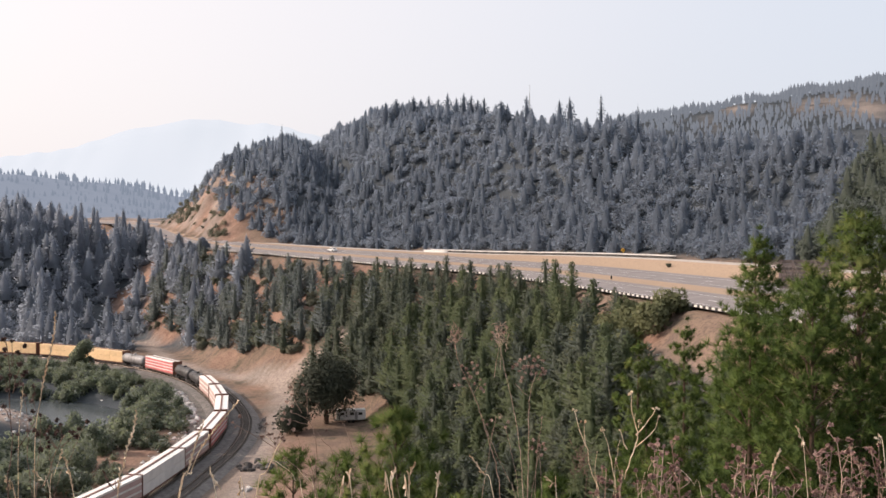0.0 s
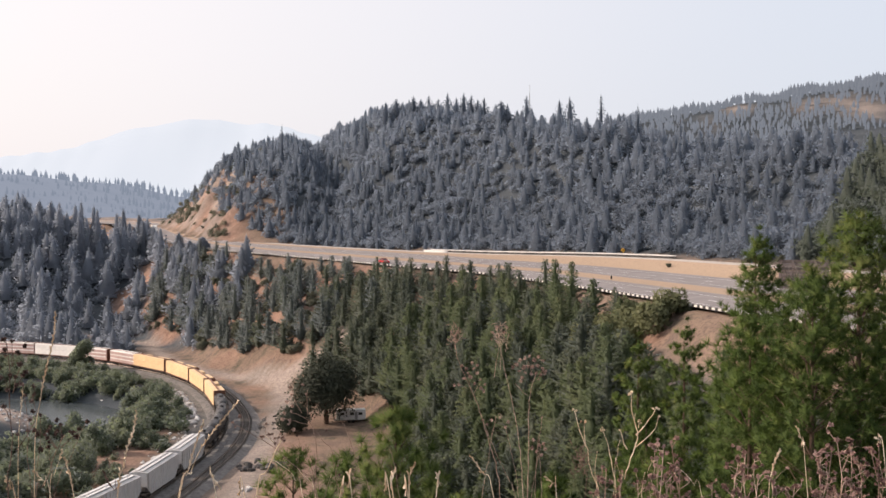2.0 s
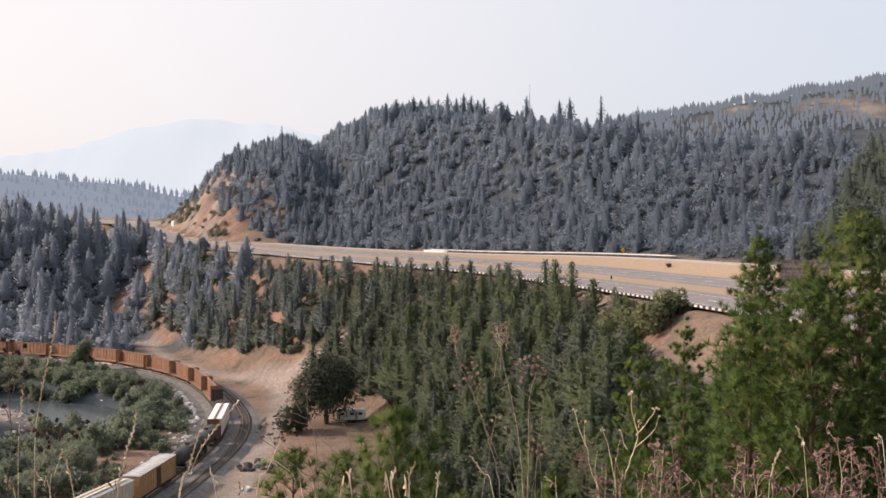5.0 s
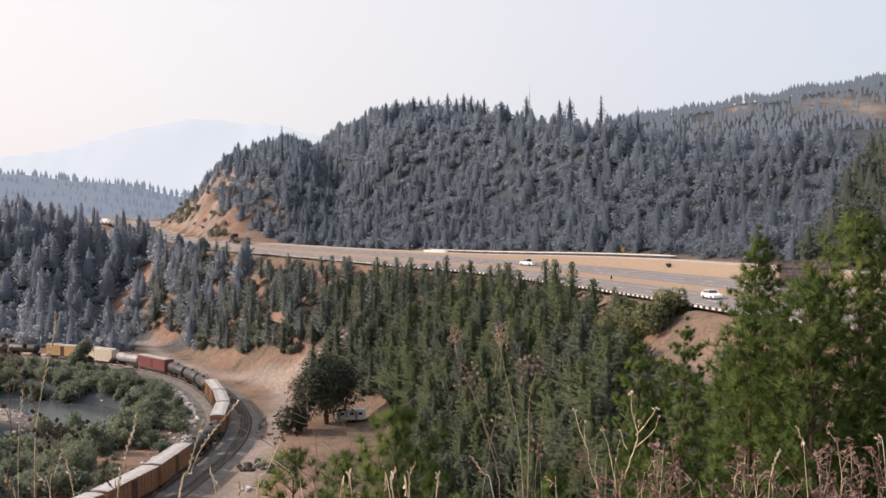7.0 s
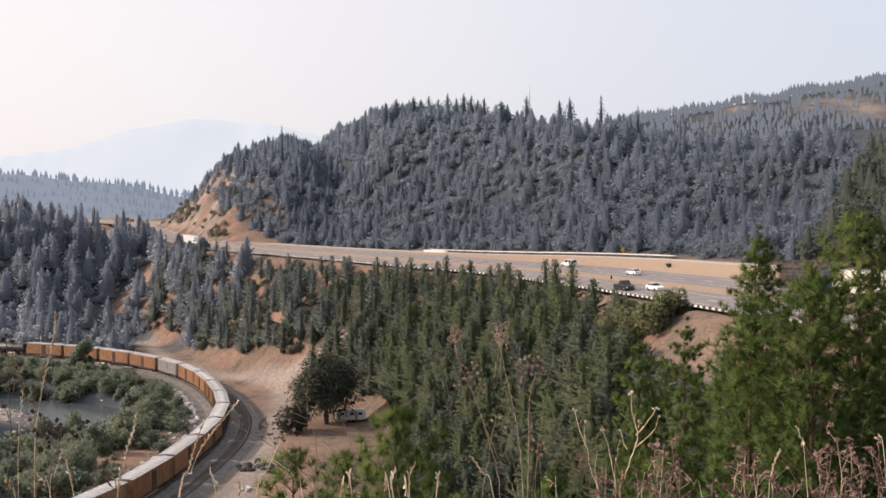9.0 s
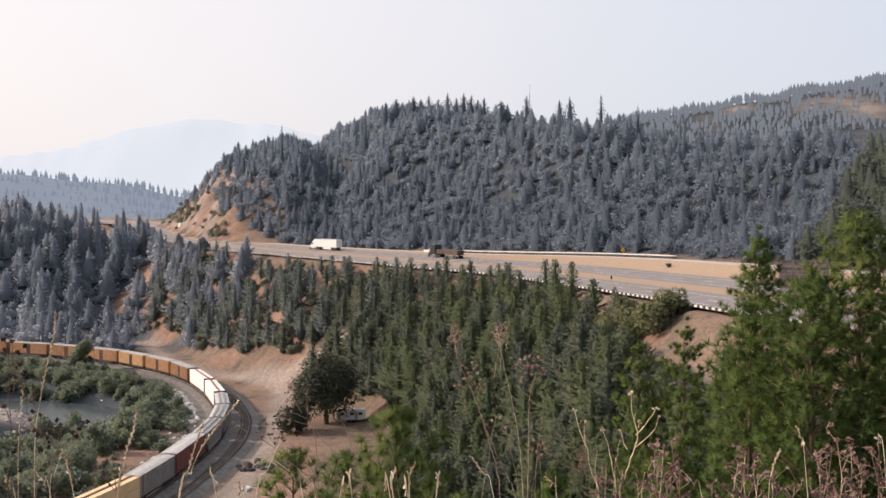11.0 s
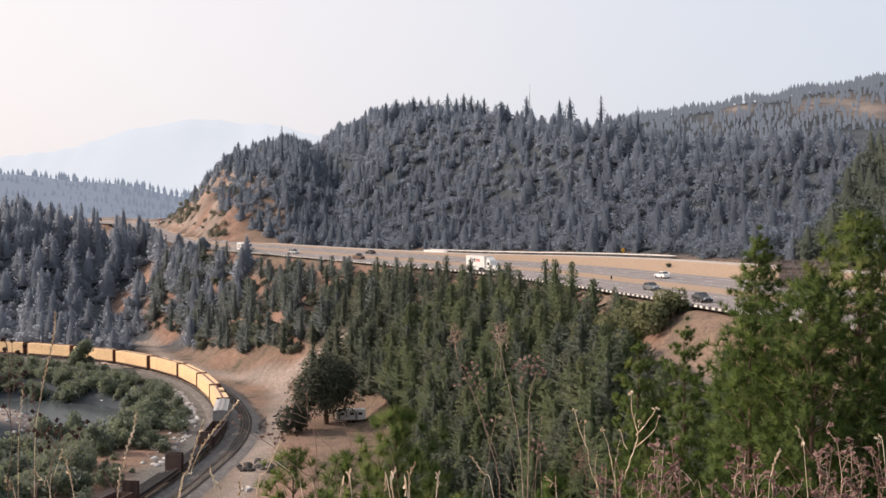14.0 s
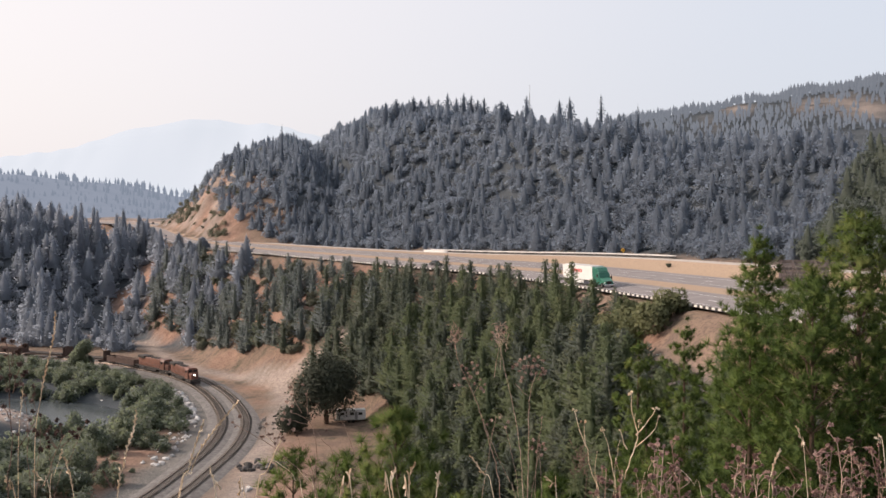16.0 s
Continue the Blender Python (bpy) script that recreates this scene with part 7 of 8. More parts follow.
def tanker():
    e = tagged(new("tanker_truck"), "red tanker truck with a polished metal tank", "truck", "vehicles on the highway")
    x = 9.8
    tractor(e, TRUCK_RED, x, True)
    L, r = 13.0, 1.05
    c = x - 4.9
    rings = [[(c - f * L, r * k * math.cos(a * 0.3927), 2.35 + r * k * math.sin(a * 0.3927)) for a in range(16)] for f, k in ((0, 0.6), (0.015, 0.9), (0.05, 1), (0.95, 1), (0.985, 0.9), (1, 0.6))]
    t = part("tank", loft(B(), rings), CHROME, e)
    for p in t.data.polygons:
        p.use_smooth = True
    for f in (0.2, 0.4, 0.6, 0.8):
        part("tank_band", tube(B(), (c - f * L - 0.05, 0, 2.35), (c - f * L + 0.05, 0, 2.35), r + 0.02, seg=16), GREYCAR, e)
    part("catwalk", bx(B(), (c - L / 2, 0, 3.45), (L * 0.7, 0.6, 0.08)), GREYCAR, e)
    part("trailer_frame", bx(B(), (c - L / 2, 0, 1.15), (L - 0.6, 0.9, 0.24)), GRIME, e)
    for y in (-1.03, 1.03):
        for k in (1.5, 2.8):
            wheel(e, c - L + k, y, 0.5, 0.5)
    return e


def double():
    e = tagged(new("double_hopper_truck"), "white and orange truck with two hopper trailers", "truck", "vehicles on the highway")
    x = 11.0
    tractor(e, TRUCK_WHITE, x, True)
    at = x - 4.8
    rust = paint("orange_hopper", 0.45, 0.16, 0.07, 0.12)
    for k in range(2):
        c = at - 3.4 - k * 8.6
        part("hopper", prism(B(), [(c - 3.4, 3.0), (c - 2.0, 1.3), (c + 2.0, 1.3), (c + 3.4, 3.0)], -1.2, 1.2), TRUCK_WHITE, e)
        part("hopper_rim", bx(B(), (c, 0, 3.05), (6.9, 2.5, 0.24), 0.03), rust, e)
        part("hopper_frame", bx(B(), (c, 0, 1.1), (7.2, 0.9, 0.22)), GRIME, e)
        for y in (-1.03, 1.03):
            for q in (-2.6, 2.6 if k else -1.3):
                wheel(e, c + q, y, 0.5, 0.5)
    return e


def flatbed():
    def build():
        e = tagged(new("flatbed_truck"), "dark flatbed semi truck loaded with dark timber", "truck", "vehicles on the highway")
        x = 10.5
        tractor(e, CAR_BLACK, x, False)
        L = 14.0
        c = x - 5.8 - L / 2
        part("flatbed", bx(B(), (c, 0, 1.3), (L, 2.55, 0.22), 0.02), GRIME, e)
        for i in range(3):
            for y in (-0.62, 0.62):
                part("timber_stack", bx(B(), (c - 4.4 + i * 4.4, y, 2.0), (4.2, 1.18, 1.15), 0.04), BROWN, e)
        for y in (-1.03, 1.03):
            for k in (1.5, 2.8):
                wheel(e, c - L / 2 + k, y, 0.5, 0.5)
        return e
    return keep_first(MADE, "flatbed", build)

# ------------------------------------------------------------------ dry weeds before the camera
STRAW_PALE = mat("pale_dry_stem", [(0.52, 0.37, 0.23), (0.70, 0.54, 0.37), (0.82, 0.69, 0.52)], 30, 0.8, fine=6, rand=0.3)
STEM_BROWN = mat("brown_dry_stem", [(0.10, 0.06, 0.045), (0.19, 0.12, 0.09), (0.30, 0.20, 0.15)], 30, 0.85, fine=6, rand=0.4)
SEED_BROWN = mat("brown_seed_head", [(0.08, 0.045, 0.035), (0.16, 0.10, 0.08), (0.26, 0.17, 0.14)], 60, 0.9, fine=5, rand=0.4)
STEM_TAN = mat("tan_dry_stem", [(0.24, 0.155, 0.115), (0.36, 0.25, 0.19), (0.50, 0.37, 0.29)], 30, 0.85, fine=6, rand=0.3)
SEED_TAN = mat("tan_seed_head", [(0.17, 0.10, 0.08), (0.30, 0.195, 0.155), (0.44, 0.31, 0.25)], 60, 0.9, fine=5, rand=0.4)
SEED_PINK = mat("dusty_pink_seed_head", [(0.17, 0.095, 0.078), (0.28, 0.168, 0.138), (0.40, 0.265, 0.225)], 60, 0.9, fine=5, rand=0.4)


def pipe(path, radii, seg=5):
    """Vertices and faces of a thin bent stem."""
    p = np.asarray(path, float)
    d = unit(np.gradient(p, axis=0))
    V, F = [], []
    for q, w, rr in zip(p, d, radii):
        a = np.cross(w, [0.21, 0.93, 0.3])
        a /= np.linalg.norm(a)
        b = np.cross(w, a)
        an = np.arange(seg) * 6.283 / seg
        V.append(q + rr * (np.cos(an)[:, None] * a + np.sin(an)[:, None] * b))
    for i in range(len(p) - 1):
        for j in range(seg):
            k = (j + 1) % seg
            F.append((i * seg + j, i * seg + k, (i + 1) * seg + k, (i + 1) * seg + j))
    return np.vstack(V), np.array(F)


def join(parts):
    V, F, n = [], [], 0
    for v, f in parts:
        V.append(v)
        F.append(np.asarray(f) + n)
        n += len(v)
    return np.vstack(V), np.vstack(F)


def ball(c, r, rnd):
    """A small bristly seed ball."""
    m = 26
    d = unit(rnd.normal(size=(m, 3)))
    return blades(np.repeat(np.array(c)[None], m, 0) - d * r * 0.2, d, r * rnd.uniform(0.9, 1.35, m), r * 0.65, rnd)


def bend(tip, root, sag, n=9):
    tip, root = np.array(tip, float), np.array(root, float)
    t = np.linspace(0, 1, n)[:, None]
    mid = np.array([sag, 0.0, 0.0]) * (np.sin(t * 3.1416))
    return root + (tip - root) * t + mid


def thistle(tip, root, sag=0.0, spread_out=0.16, twigs=9, seed=1, thick=0.0035, stem=None, balls=None, size=0.0068, low=0.35, tuft=0, label="brown dried weed with branching seed heads"):
    """A dried branching weed: a woody stem, side twigs and round seed heads."""
    r = np.random.RandomState(seed)
    e = tagged(new("dry_weed"), label, "weed", "dry weeds before the camera")
    p = bend(tip, root, sag, 12)
    p[1:-1] += r.normal(scale=0.006, size=(10, 3))
    stems = [pipe(p, np.linspace(thick * 1.4, thick * 0.5, 12))]
    ends = [p[-1]]
    for k in range(twigs):
        f = low + (1 - low) * (k + r.rand()) / twigs
        q = np.array([np.interp(f, np.linspace(0, 1, 12), p[:, j]) for j in range(3)])
        a = r.uniform(0, 6.283)
        L = spread_out * r.uniform(0.5, 1.1) * (1.25 - 0.6 * f)
        way = np.array([math.cos(a), math.sin(a) * 0.6, r.uniform(0.6, 1.4)])
        m1, m2 = q + way * L * 0.5 + r.normal(scale=0.012, size=3), q + way * L * 0.8 + [0, 0, L * 0.25]
        stems.append(pipe([q, m1, m2], [thick * 0.6, thick * 0.5, thick * 0.35]))
        ends.append(m2)
        for j in range(r.randint(1, 4)):
            m3 = m1 + np.array([r.uniform(-1, 1), r.uniform(-0.6, 0.6), r.uniform(0.2, 1.0)]) * L * 0.4
            stems.append(pipe([m1, (m1 + m3) / 2 + r.normal(scale=0.005, size=3), m3], [thick * 0.45, thick * 0.4, thick * 0.3]))
            ends.append(m3)
    for k in range(tuft):
        q = ends[r.randint(0, min(len(ends), 12))] if k % 3 else p[-1] - (p[-1] - p[-2]) * r.uniform(0, 1)
        m1 = q + np.array([r.uniform(-1, 1), r.uniform(-0.7, 0.7), r.uniform(-0.1, 0.9)]) * r.uniform(0.015, 0.05)
        stems.append(pipe([q, (q + m1) / 2 + r.normal(scale=0.003, size=3), m1], [thick * 0.35, thick * 0.3, thick * 0.22], 3))
        ends.append(m1)
    obj("stem", *join(stems), stem or STEM_BROWN, e)
    sh = obj("seed_spray", *join([ball(q, size * r.uniform(0.7, 1.3), r) for q in ends]), balls or SEED_BROWN, e)
    sh["kind"] = "stuff"
    return e


def dry_grass(d, path, head, thick, material, bulk):
    """A dry grass stem at distance d through places across and up, from its tip down, with a bristly head of that length."""
    r = np.random.RandomState(int(abs(path[0][0]) * 1000) + 7)
    e = tagged(new("grass_stem"), "pale dry grass stem with a slim seed head" if material is STRAW_PALE else "brown dry grass stem with a slim seed head", "grass", "dry weeds before the camera")
    p = rooted(d, path, r)
    n = len(p)
    obj("stem", *pipe(p, np.linspace(thick * 0.55, thick * 1.0, n)), material, e)
    run = np.concatenate([[0], np.cumsum(np.linalg.norm(np.diff(p, axis=0), axis=1))])
    at = np.arange(0, head, 0.009)
    c = np.column_stack([np.interp(at, run, p[:, k]) for k in range(3)])
    way = unit(c - np.column_stack([np.interp(at + 0.02, run, p[:, k]) for k in range(3)]))
    flip = np.where(np.arange(len(at)) % 2, 1.0, -1.0)[:, None] * np.array([0.14, 0.06, 0.0]) * bulk
    c, way, flip = np.repeat(c, 5, 0), np.repeat(way, 5, 0), np.repeat(flip, 5, 0)
    v, f = blades(c, unit(way + flip + r.normal(size=c.shape) * 0.12), 0.013 * r.uniform(0.8, 1.2, len(c)), 0.0032 * bulk, r)
    obj("seed_head", v, f, material, e)
    return e


def rooted(d, path, r):
    """A bent line through places across and up, carried on down to the ground."""
    pts = [(x, d + r.uniform(-0.01, 0.01), z) for x, z in path]
    dx, dz = pts[-1][0] - pts[-2][0], pts[-2][2] - pts[-1][2]
    x = pts[-1][0] + max(-0.12, min(0.12, dx / max(dz, 0.02) * 0.35))
    g = float(height([x], [d])[0]) - 0.02
    if pts[-1][2] > g + 0.05:
        pts.append((x, d + 0.02, g))
    return spline(pts, 0.02)


def dry_weed(d, stems, heads, material, ball_material, size, label, sprays):
    """A dried weed: its first stem stands on the ground, the others branch from it; round seed heads, and fine tangled sprays (across, up, count, reach)."""
    r = np.random.RandomState(int(abs(stems[0][1][0][0]) * 1000) + 3)
    e = tagged(new("dry_weed"), label, "weed", "dry weeds before the camera")
    tubes = []
    for i, (thick, path) in enumerate(stems):
        low = path[-1][1] < 43.3
        p = rooted(d, path, r) if i == 0 or low else spline([(x, d + 0.01 * j, z) for j, (x, z) in enumerate(path)], 0.02)
        p[1:-1] += r.normal(scale=0.0012, size=(len(p) - 2, 3))
        tubes.append(pipe(p, np.linspace(thick * 0.36, thick * 0.68, len(p))))
    for x, z, n, reach in sprays:
        for k in range(n):
            a = np.array([x, d, z]) + r.normal(size=3) * reach * np.array([0.22, 0.22, 0.45])
            b = a + unit(r.normal(size=(1, 3)) * [[0.6, 0.6, 0.6]] + [[0, 0, 0.8]])[0] * reach * r.uniform(0.25, 0.6)
            tubes.append(pipe([a, (a + b) / 2 + r.normal(scale=0.003, size=3), b], [0.0010, 0.0010, 0.0007], 3))
    obj("stem", *join(tubes), material, e)
    if heads:
        balls = [ball((x, d + r.uniform(-0.02, 0.02), z), size * r.uniform(0.75, 1.3), r) for x, z in heads]
        obj("seed_spray", *join(balls), ball_material, e)["kind"] = "stuff"
    return e


dry_grass(3.0, [(-1.141, 43.737), (-1.151, 43.667), (-1.171, 43.567), (-1.188, 43.484), (-1.201, 43.393), (-1.21, 43.198)], 0.24, 0.00173, STRAW_PALE, 1.0)
dry_grass(2.8, [(-0.845, 43.483), (-0.857, 43.433), (-0.873, 43.379), (-0.888, 43.317), (-0.901, 43.251)], 0.24, 0.00187, STRAW_PALE, 1.15)
dry_grass(2.8, [(-0.571, 43.508), (-0.609, 43.464), (-0.643, 43.421), (-0.674, 43.374), (-0.702, 43.309), (-0.728, 43.251)], 0.17, 0.00216, STRAW_PALE, 1.15)
dry_grass(2.9, [(-0.685, 43.434), (-0.711, 43.365), (-0.735, 43.284), (-0.759, 43.225)], 0.16, 0.00187, STRAW_PALE, 1.1)
dry_grass(2.9, [(-0.643, 43.254), (-0.656, 43.276), (-0.669, 43.308), (-0.664, 43.276), (-0.65, 43.225)], 0.06, 0.00216, STRAW_PALE, 1.15)
dry_grass(3.0, [(-1.002, 43.265), (-0.985, 43.238), (-0.967, 43.213), (-0.962, 43.198)], 0.05, 0.00202, STEM_BROWN, 1.0)
dry_grass(3.0, [(-1.118, 43.301), (-1.11, 43.26), (-1.092, 43.198)], 0.1, 0.00202, STRAW_PALE, 1.0)
dry_grass(3.1, [(-1.166, 43.307), (-1.179, 43.269), (-1.195, 43.23), (-1.2, 43.171)], 0.03, 0.00158, STRAW_PALE, 1.0)
dry_grass(3.0, [(-1.203, 43.268), (-1.18, 43.238), (-1.163, 43.198)], 0.05, 0.00187, STRAW_PALE, 1.0)
dry_grass(3.0, [(-1.291, 43.248), (-1.281, 43.221), (-1.268, 43.198)], 0.04, 0.00216, STRAW_PALE, 1.0)
dry_grass(3.0, [(-1.241, 43.501), (-1.25, 43.434), (-1.255, 43.384), (-1.255, 43.198)], 0.05, 0.00158, STRAW_PALE, 1.0)
dry_grass(2.6, [(-0.124, 43.37), (-0.133, 43.348), (-0.133, 43.325), (-0.128, 43.305)], 0.05, 0.0023, STRAW_PALE, 1.15)
dry_grass(2.6, [(-0.075, 43.384), (-0.085, 43.363), (-0.088, 43.337), (-0.087, 43.305)], 0.055, 0.00216, STRAW_PALE, 1.15)
dry_grass(2.7, [(-0.015, 43.335), (-0.012, 43.314), (-0.018, 43.278)], 0.055, 0.0023, STRAW_PALE, 1.15)
dry_grass(2.5, [(-0.141, 43.357), (-0.13, 43.332)], 0.03, 0.00216, STRAW_PALE, 1.15)
dry_grass(2.5, [(-0.092, 43.346), (-0.086, 43.329)], 0.03, 0.00216, STRAW_PALE, 1.15)
dry_grass(2.6, [(-0.241, 43.34), (-0.234, 43.305)], 0.03, 0.00202, STRAW_PALE, 1.4)
dry_grass(2.6, [(-0.258, 43.319), (-0.265, 43.302)], 0.02, 0.00216, STRAW_PALE, 1.4)
dry_grass(2.7, [(-0.541, 43.295), (-0.526, 43.275)], 0.03, 0.00216, STRAW_PALE, 1.15)
dry_grass(3.0, [(0.087, 43.311), (0.106, 43.286), (0.126, 43.255), (0.15, 43.198)], 0.07, 0.00173, STRAW_PALE, 1.1)
dry_grass(2.9, [(0.302, 43.275), (0.322, 43.254), (0.325, 43.225)], 0.04, 0.00187, STRAW_PALE, 1.0)
dry_grass(2.9, [(0.959, 43.355), (0.949, 43.316), (0.933, 43.257), (0.93, 43.225)], 0.07, 0.00187, STRAW_PALE, 1.3)
dry_grass(3.0, [(1.048, 43.398), (1.062, 43.359), (1.073, 43.309)], 0.05, 0.00144, STRAW_PALE, 1.0)
dry_grass(3.0, [(1.288, 43.376), (1.295, 43.351), (1.304, 43.309)], 0.04, 0.00187, STRAW_PALE, 1.0)
dry_grass(3.1, [(0.698, 43.271), (0.741, 43.243), (0.77, 43.206), (0.794, 43.171)], 0.02, 0.00144, STRAW_PALE, 1.0)
dry_weed(2.9, [(0.0034, [(-1.251, 43.675), (-1.238, 43.598), (-1.242, 43.501), (-1.235, 43.389), (-1.245, 43.292), (-1.248, 43.225)]), (0.002, [(-1.229, 43.672), (-1.235, 43.614), (-1.238, 43.582)]), (0.002, [(-1.2, 43.608), (-1.222, 43.569), (-1.238, 43.517)]), (0.002, [(-1.165, 43.545), (-1.174, 43.498), (-1.168, 43.461), (-1.193, 43.408), (-1.242, 43.341)]), (0.002, [(-1.197, 43.575), (-1.226, 43.534)]), (0.002, [(-1.256, 43.485), (-1.242, 43.445)]), (0.0016, [(-1.256, 43.569), (-1.242, 43.517)]), (0.0016, [(-1.226, 43.638), (-1.232, 43.598)])],
         [(-1.251, 43.675), (-1.229, 43.672), (-1.242, 43.649), (-1.248, 43.63), (-1.2, 43.608), (-1.232, 43.575), (-1.216, 43.571), (-1.197, 43.575), (-1.165, 43.545), (-1.174, 43.516), (-1.256, 43.569), (-1.248, 43.53), (-1.213, 43.546), (-1.256, 43.485), (-1.187, 43.659), (-1.219, 43.636), (-1.171, 43.472), (-1.181, 43.445), (-1.19, 43.582), (-1.258, 43.598), (-1.213, 43.405), (-1.193, 43.411)],
         STEM_BROWN, SEED_BROWN, 0.0075, 'dark brown dried thistle with round seed heads', [])
dry_weed(3.0, [(0.003, [(-1.118, 43.381), (-1.146, 43.334), (-1.165, 43.268), (-1.188, 43.221), (-1.205, 43.198)]), (0.0022, [(-1.168, 43.388), (-1.155, 43.351), (-1.146, 43.334)]), (0.0022, [(-1.078, 43.396), (-1.118, 43.358), (-1.146, 43.334)]), (0.0018, [(-1.133, 43.414), (-1.131, 43.376), (-1.145, 43.341)]), (0.0018, [(-1.201, 43.398), (-1.171, 43.368), (-1.151, 43.334)]), (0.0018, [(-1.055, 43.421), (-1.085, 43.351), (-1.108, 43.301), (-1.146, 43.198)]), (0.0018, [(-1.165, 43.351), (-1.161, 43.301), (-1.151, 43.198)])],
         [(-1.201, 43.399), (-1.193, 43.386), (-1.168, 43.394), (-1.171, 43.373), (-1.165, 43.361), (-1.138, 43.428), (-1.133, 43.411), (-1.145, 43.391), (-1.121, 43.381), (-1.108, 43.388), (-1.095, 43.388), (-1.078, 43.398), (-1.188, 43.338), (-1.195, 43.334), (-1.163, 43.348), (-1.055, 43.421), (-1.151, 43.381), (-1.181, 43.381), (-1.158, 43.406), (-1.088, 43.376)],
         STEM_BROWN, SEED_BROWN, 0.0072, 'brown dried thistle with round seed heads', [])
dry_weed(3.2, [(0.0022, [(-1.32, 43.503), (-1.306, 43.361), (-1.312, 43.255), (-1.299, 43.145)]), (0.002, [(-1.267, 43.405), (-1.274, 43.308), (-1.281, 43.219), (-1.285, 43.145)])],
         [(-1.32, 43.503), (-1.267, 43.405), (-1.313, 43.468), (-1.299, 43.446)],
         STEM_BROWN, SEED_BROWN, 0.0068, 'thin brown dried weed stem', [])
dry_weed(2.9, [(0.004, [(-0.46, 43.392), (-0.473, 43.369), (-0.492, 43.324), (-0.516, 43.279), (-0.534, 43.225)]), (0.002, [(-0.513, 43.402), (-0.489, 43.381), (-0.473, 43.369)])],
         [(-0.46, 43.392), (-0.478, 43.379)],
         STRAW_PALE, SEED_PINK, 0.005, 'pale pinkish dried weed stem', [])
dry_weed(3.1, [(0.0024, [(-0.64, 43.398), (-0.591, 43.367), (-0.523, 43.326), (-0.463, 43.274), (-0.42, 43.24), (-0.385, 43.171)]), (0.0014, [(-0.548, 43.395), (-0.54, 43.347)]), (0.0014, [(-0.519, 43.364), (-0.512, 43.321)]), (0.0014, [(-0.499, 43.367), (-0.509, 43.321)]), (0.0014, [(-0.531, 43.36), (-0.519, 43.326)])],
         [(-0.64, 43.402), (-0.624, 43.415), (-0.636, 43.384), (-0.548, 43.357), (-0.531, 43.364), (-0.519, 43.367), (-0.505, 43.35), (-0.495, 43.367), (-0.54, 43.395), (-0.554, 43.354), (-0.488, 43.338), (-0.512, 43.354)],
         STEM_TAN, SEED_TAN, 0.0055, 'dark brown dried weed arching over the slope', [])
dry_weed(3.0, [(0.003, [(-0.451, 43.448), (-0.406, 43.431), (-0.386, 43.398), (-0.376, 43.334), (-0.379, 43.198)]), (0.0018, [(-0.446, 43.517), (-0.436, 43.476), (-0.414, 43.434)]), (0.0018, [(-0.476, 43.431), (-0.439, 43.421), (-0.398, 43.409)]), (0.0016, [(-0.399, 43.517), (-0.404, 43.468), (-0.401, 43.426)])],
         [(-0.451, 43.522), (-0.448, 43.501), (-0.459, 43.481), (-0.468, 43.446), (-0.474, 43.429), (-0.453, 43.423), (-0.439, 43.401), (-0.456, 43.414), (-0.451, 43.448), (-0.446, 43.468), (-0.406, 43.501), (-0.413, 43.531)],
         STEM_TAN, SEED_TAN, 0.0056, 'brown dried weed with sparse seed heads', [])
dry_weed(3.0, [(0.0024, [(-0.509, 43.311), (-0.459, 43.281), (-0.433, 43.238), (-0.413, 43.198)]), (0.0024, [(-0.429, 43.285), (-0.398, 43.238), (-0.379, 43.198)])],
         [],
         STRAW_PALE, SEED_BROWN, 0.0068, 'pale arching dry stem', [])
dry_weed(3.2, [(0.002, [(-0.314, 43.379), (-0.288, 43.304), (-0.259, 43.21), (-0.229, 43.145)]), (0.002, [(-0.335, 43.24), (-0.344, 43.201), (-0.373, 43.145)]), (0.0018, [(-0.46, 43.34), (-0.44, 43.29), (-0.419, 43.255)]), (0.0018, [(-0.185, 43.29), (-0.153, 43.237)]), (0.002, [(-0.398, 43.352), (-0.371, 43.308), (-0.344, 43.237)])],
         [(-0.314, 43.379), (-0.335, 43.24), (-0.46, 43.34), (-0.366, 43.358), (-0.33, 43.21)],
         STEM_BROWN, SEED_BROWN, 0.0045, 'thin dark dried weed stems', [])
dry_weed(3.4, [(0.0032, [(0.041, 43.6), (0.053, 43.547), (0.096, 43.449), (0.124, 43.378), (0.158, 43.265), (0.181, 43.17), (0.192, 43.091)]), (0.0018, [(0.053, 43.664), (0.04, 43.613), (0.041, 43.585)]), (0.0018, [(0.021, 43.6), (0.036, 43.57)]), (0.002, [(0.087, 43.51), (0.091, 43.453)]), (0.0018, [(0.124, 43.472), (0.102, 43.434)]), (0.0018, [(0.045, 43.472), (0.083, 43.453)])],
         [(0.064, 43.529), (0.079, 43.519), (0.102, 43.525), (0.115, 43.506), (0.091, 43.495), (0.072, 43.487), (0.124, 43.487), (0.14, 43.472), (0.053, 43.472), (0.038, 43.464), (0.106, 43.472), (0.128, 43.457), (0.083, 43.51), (0.115, 43.532), (0.098, 43.542), (0.136, 43.449)],
         STEM_TAN, SEED_TAN, 0.0062, 'brown dried weed with drooping seed clusters', [(0.038, 43.623, 46, 0.049)])
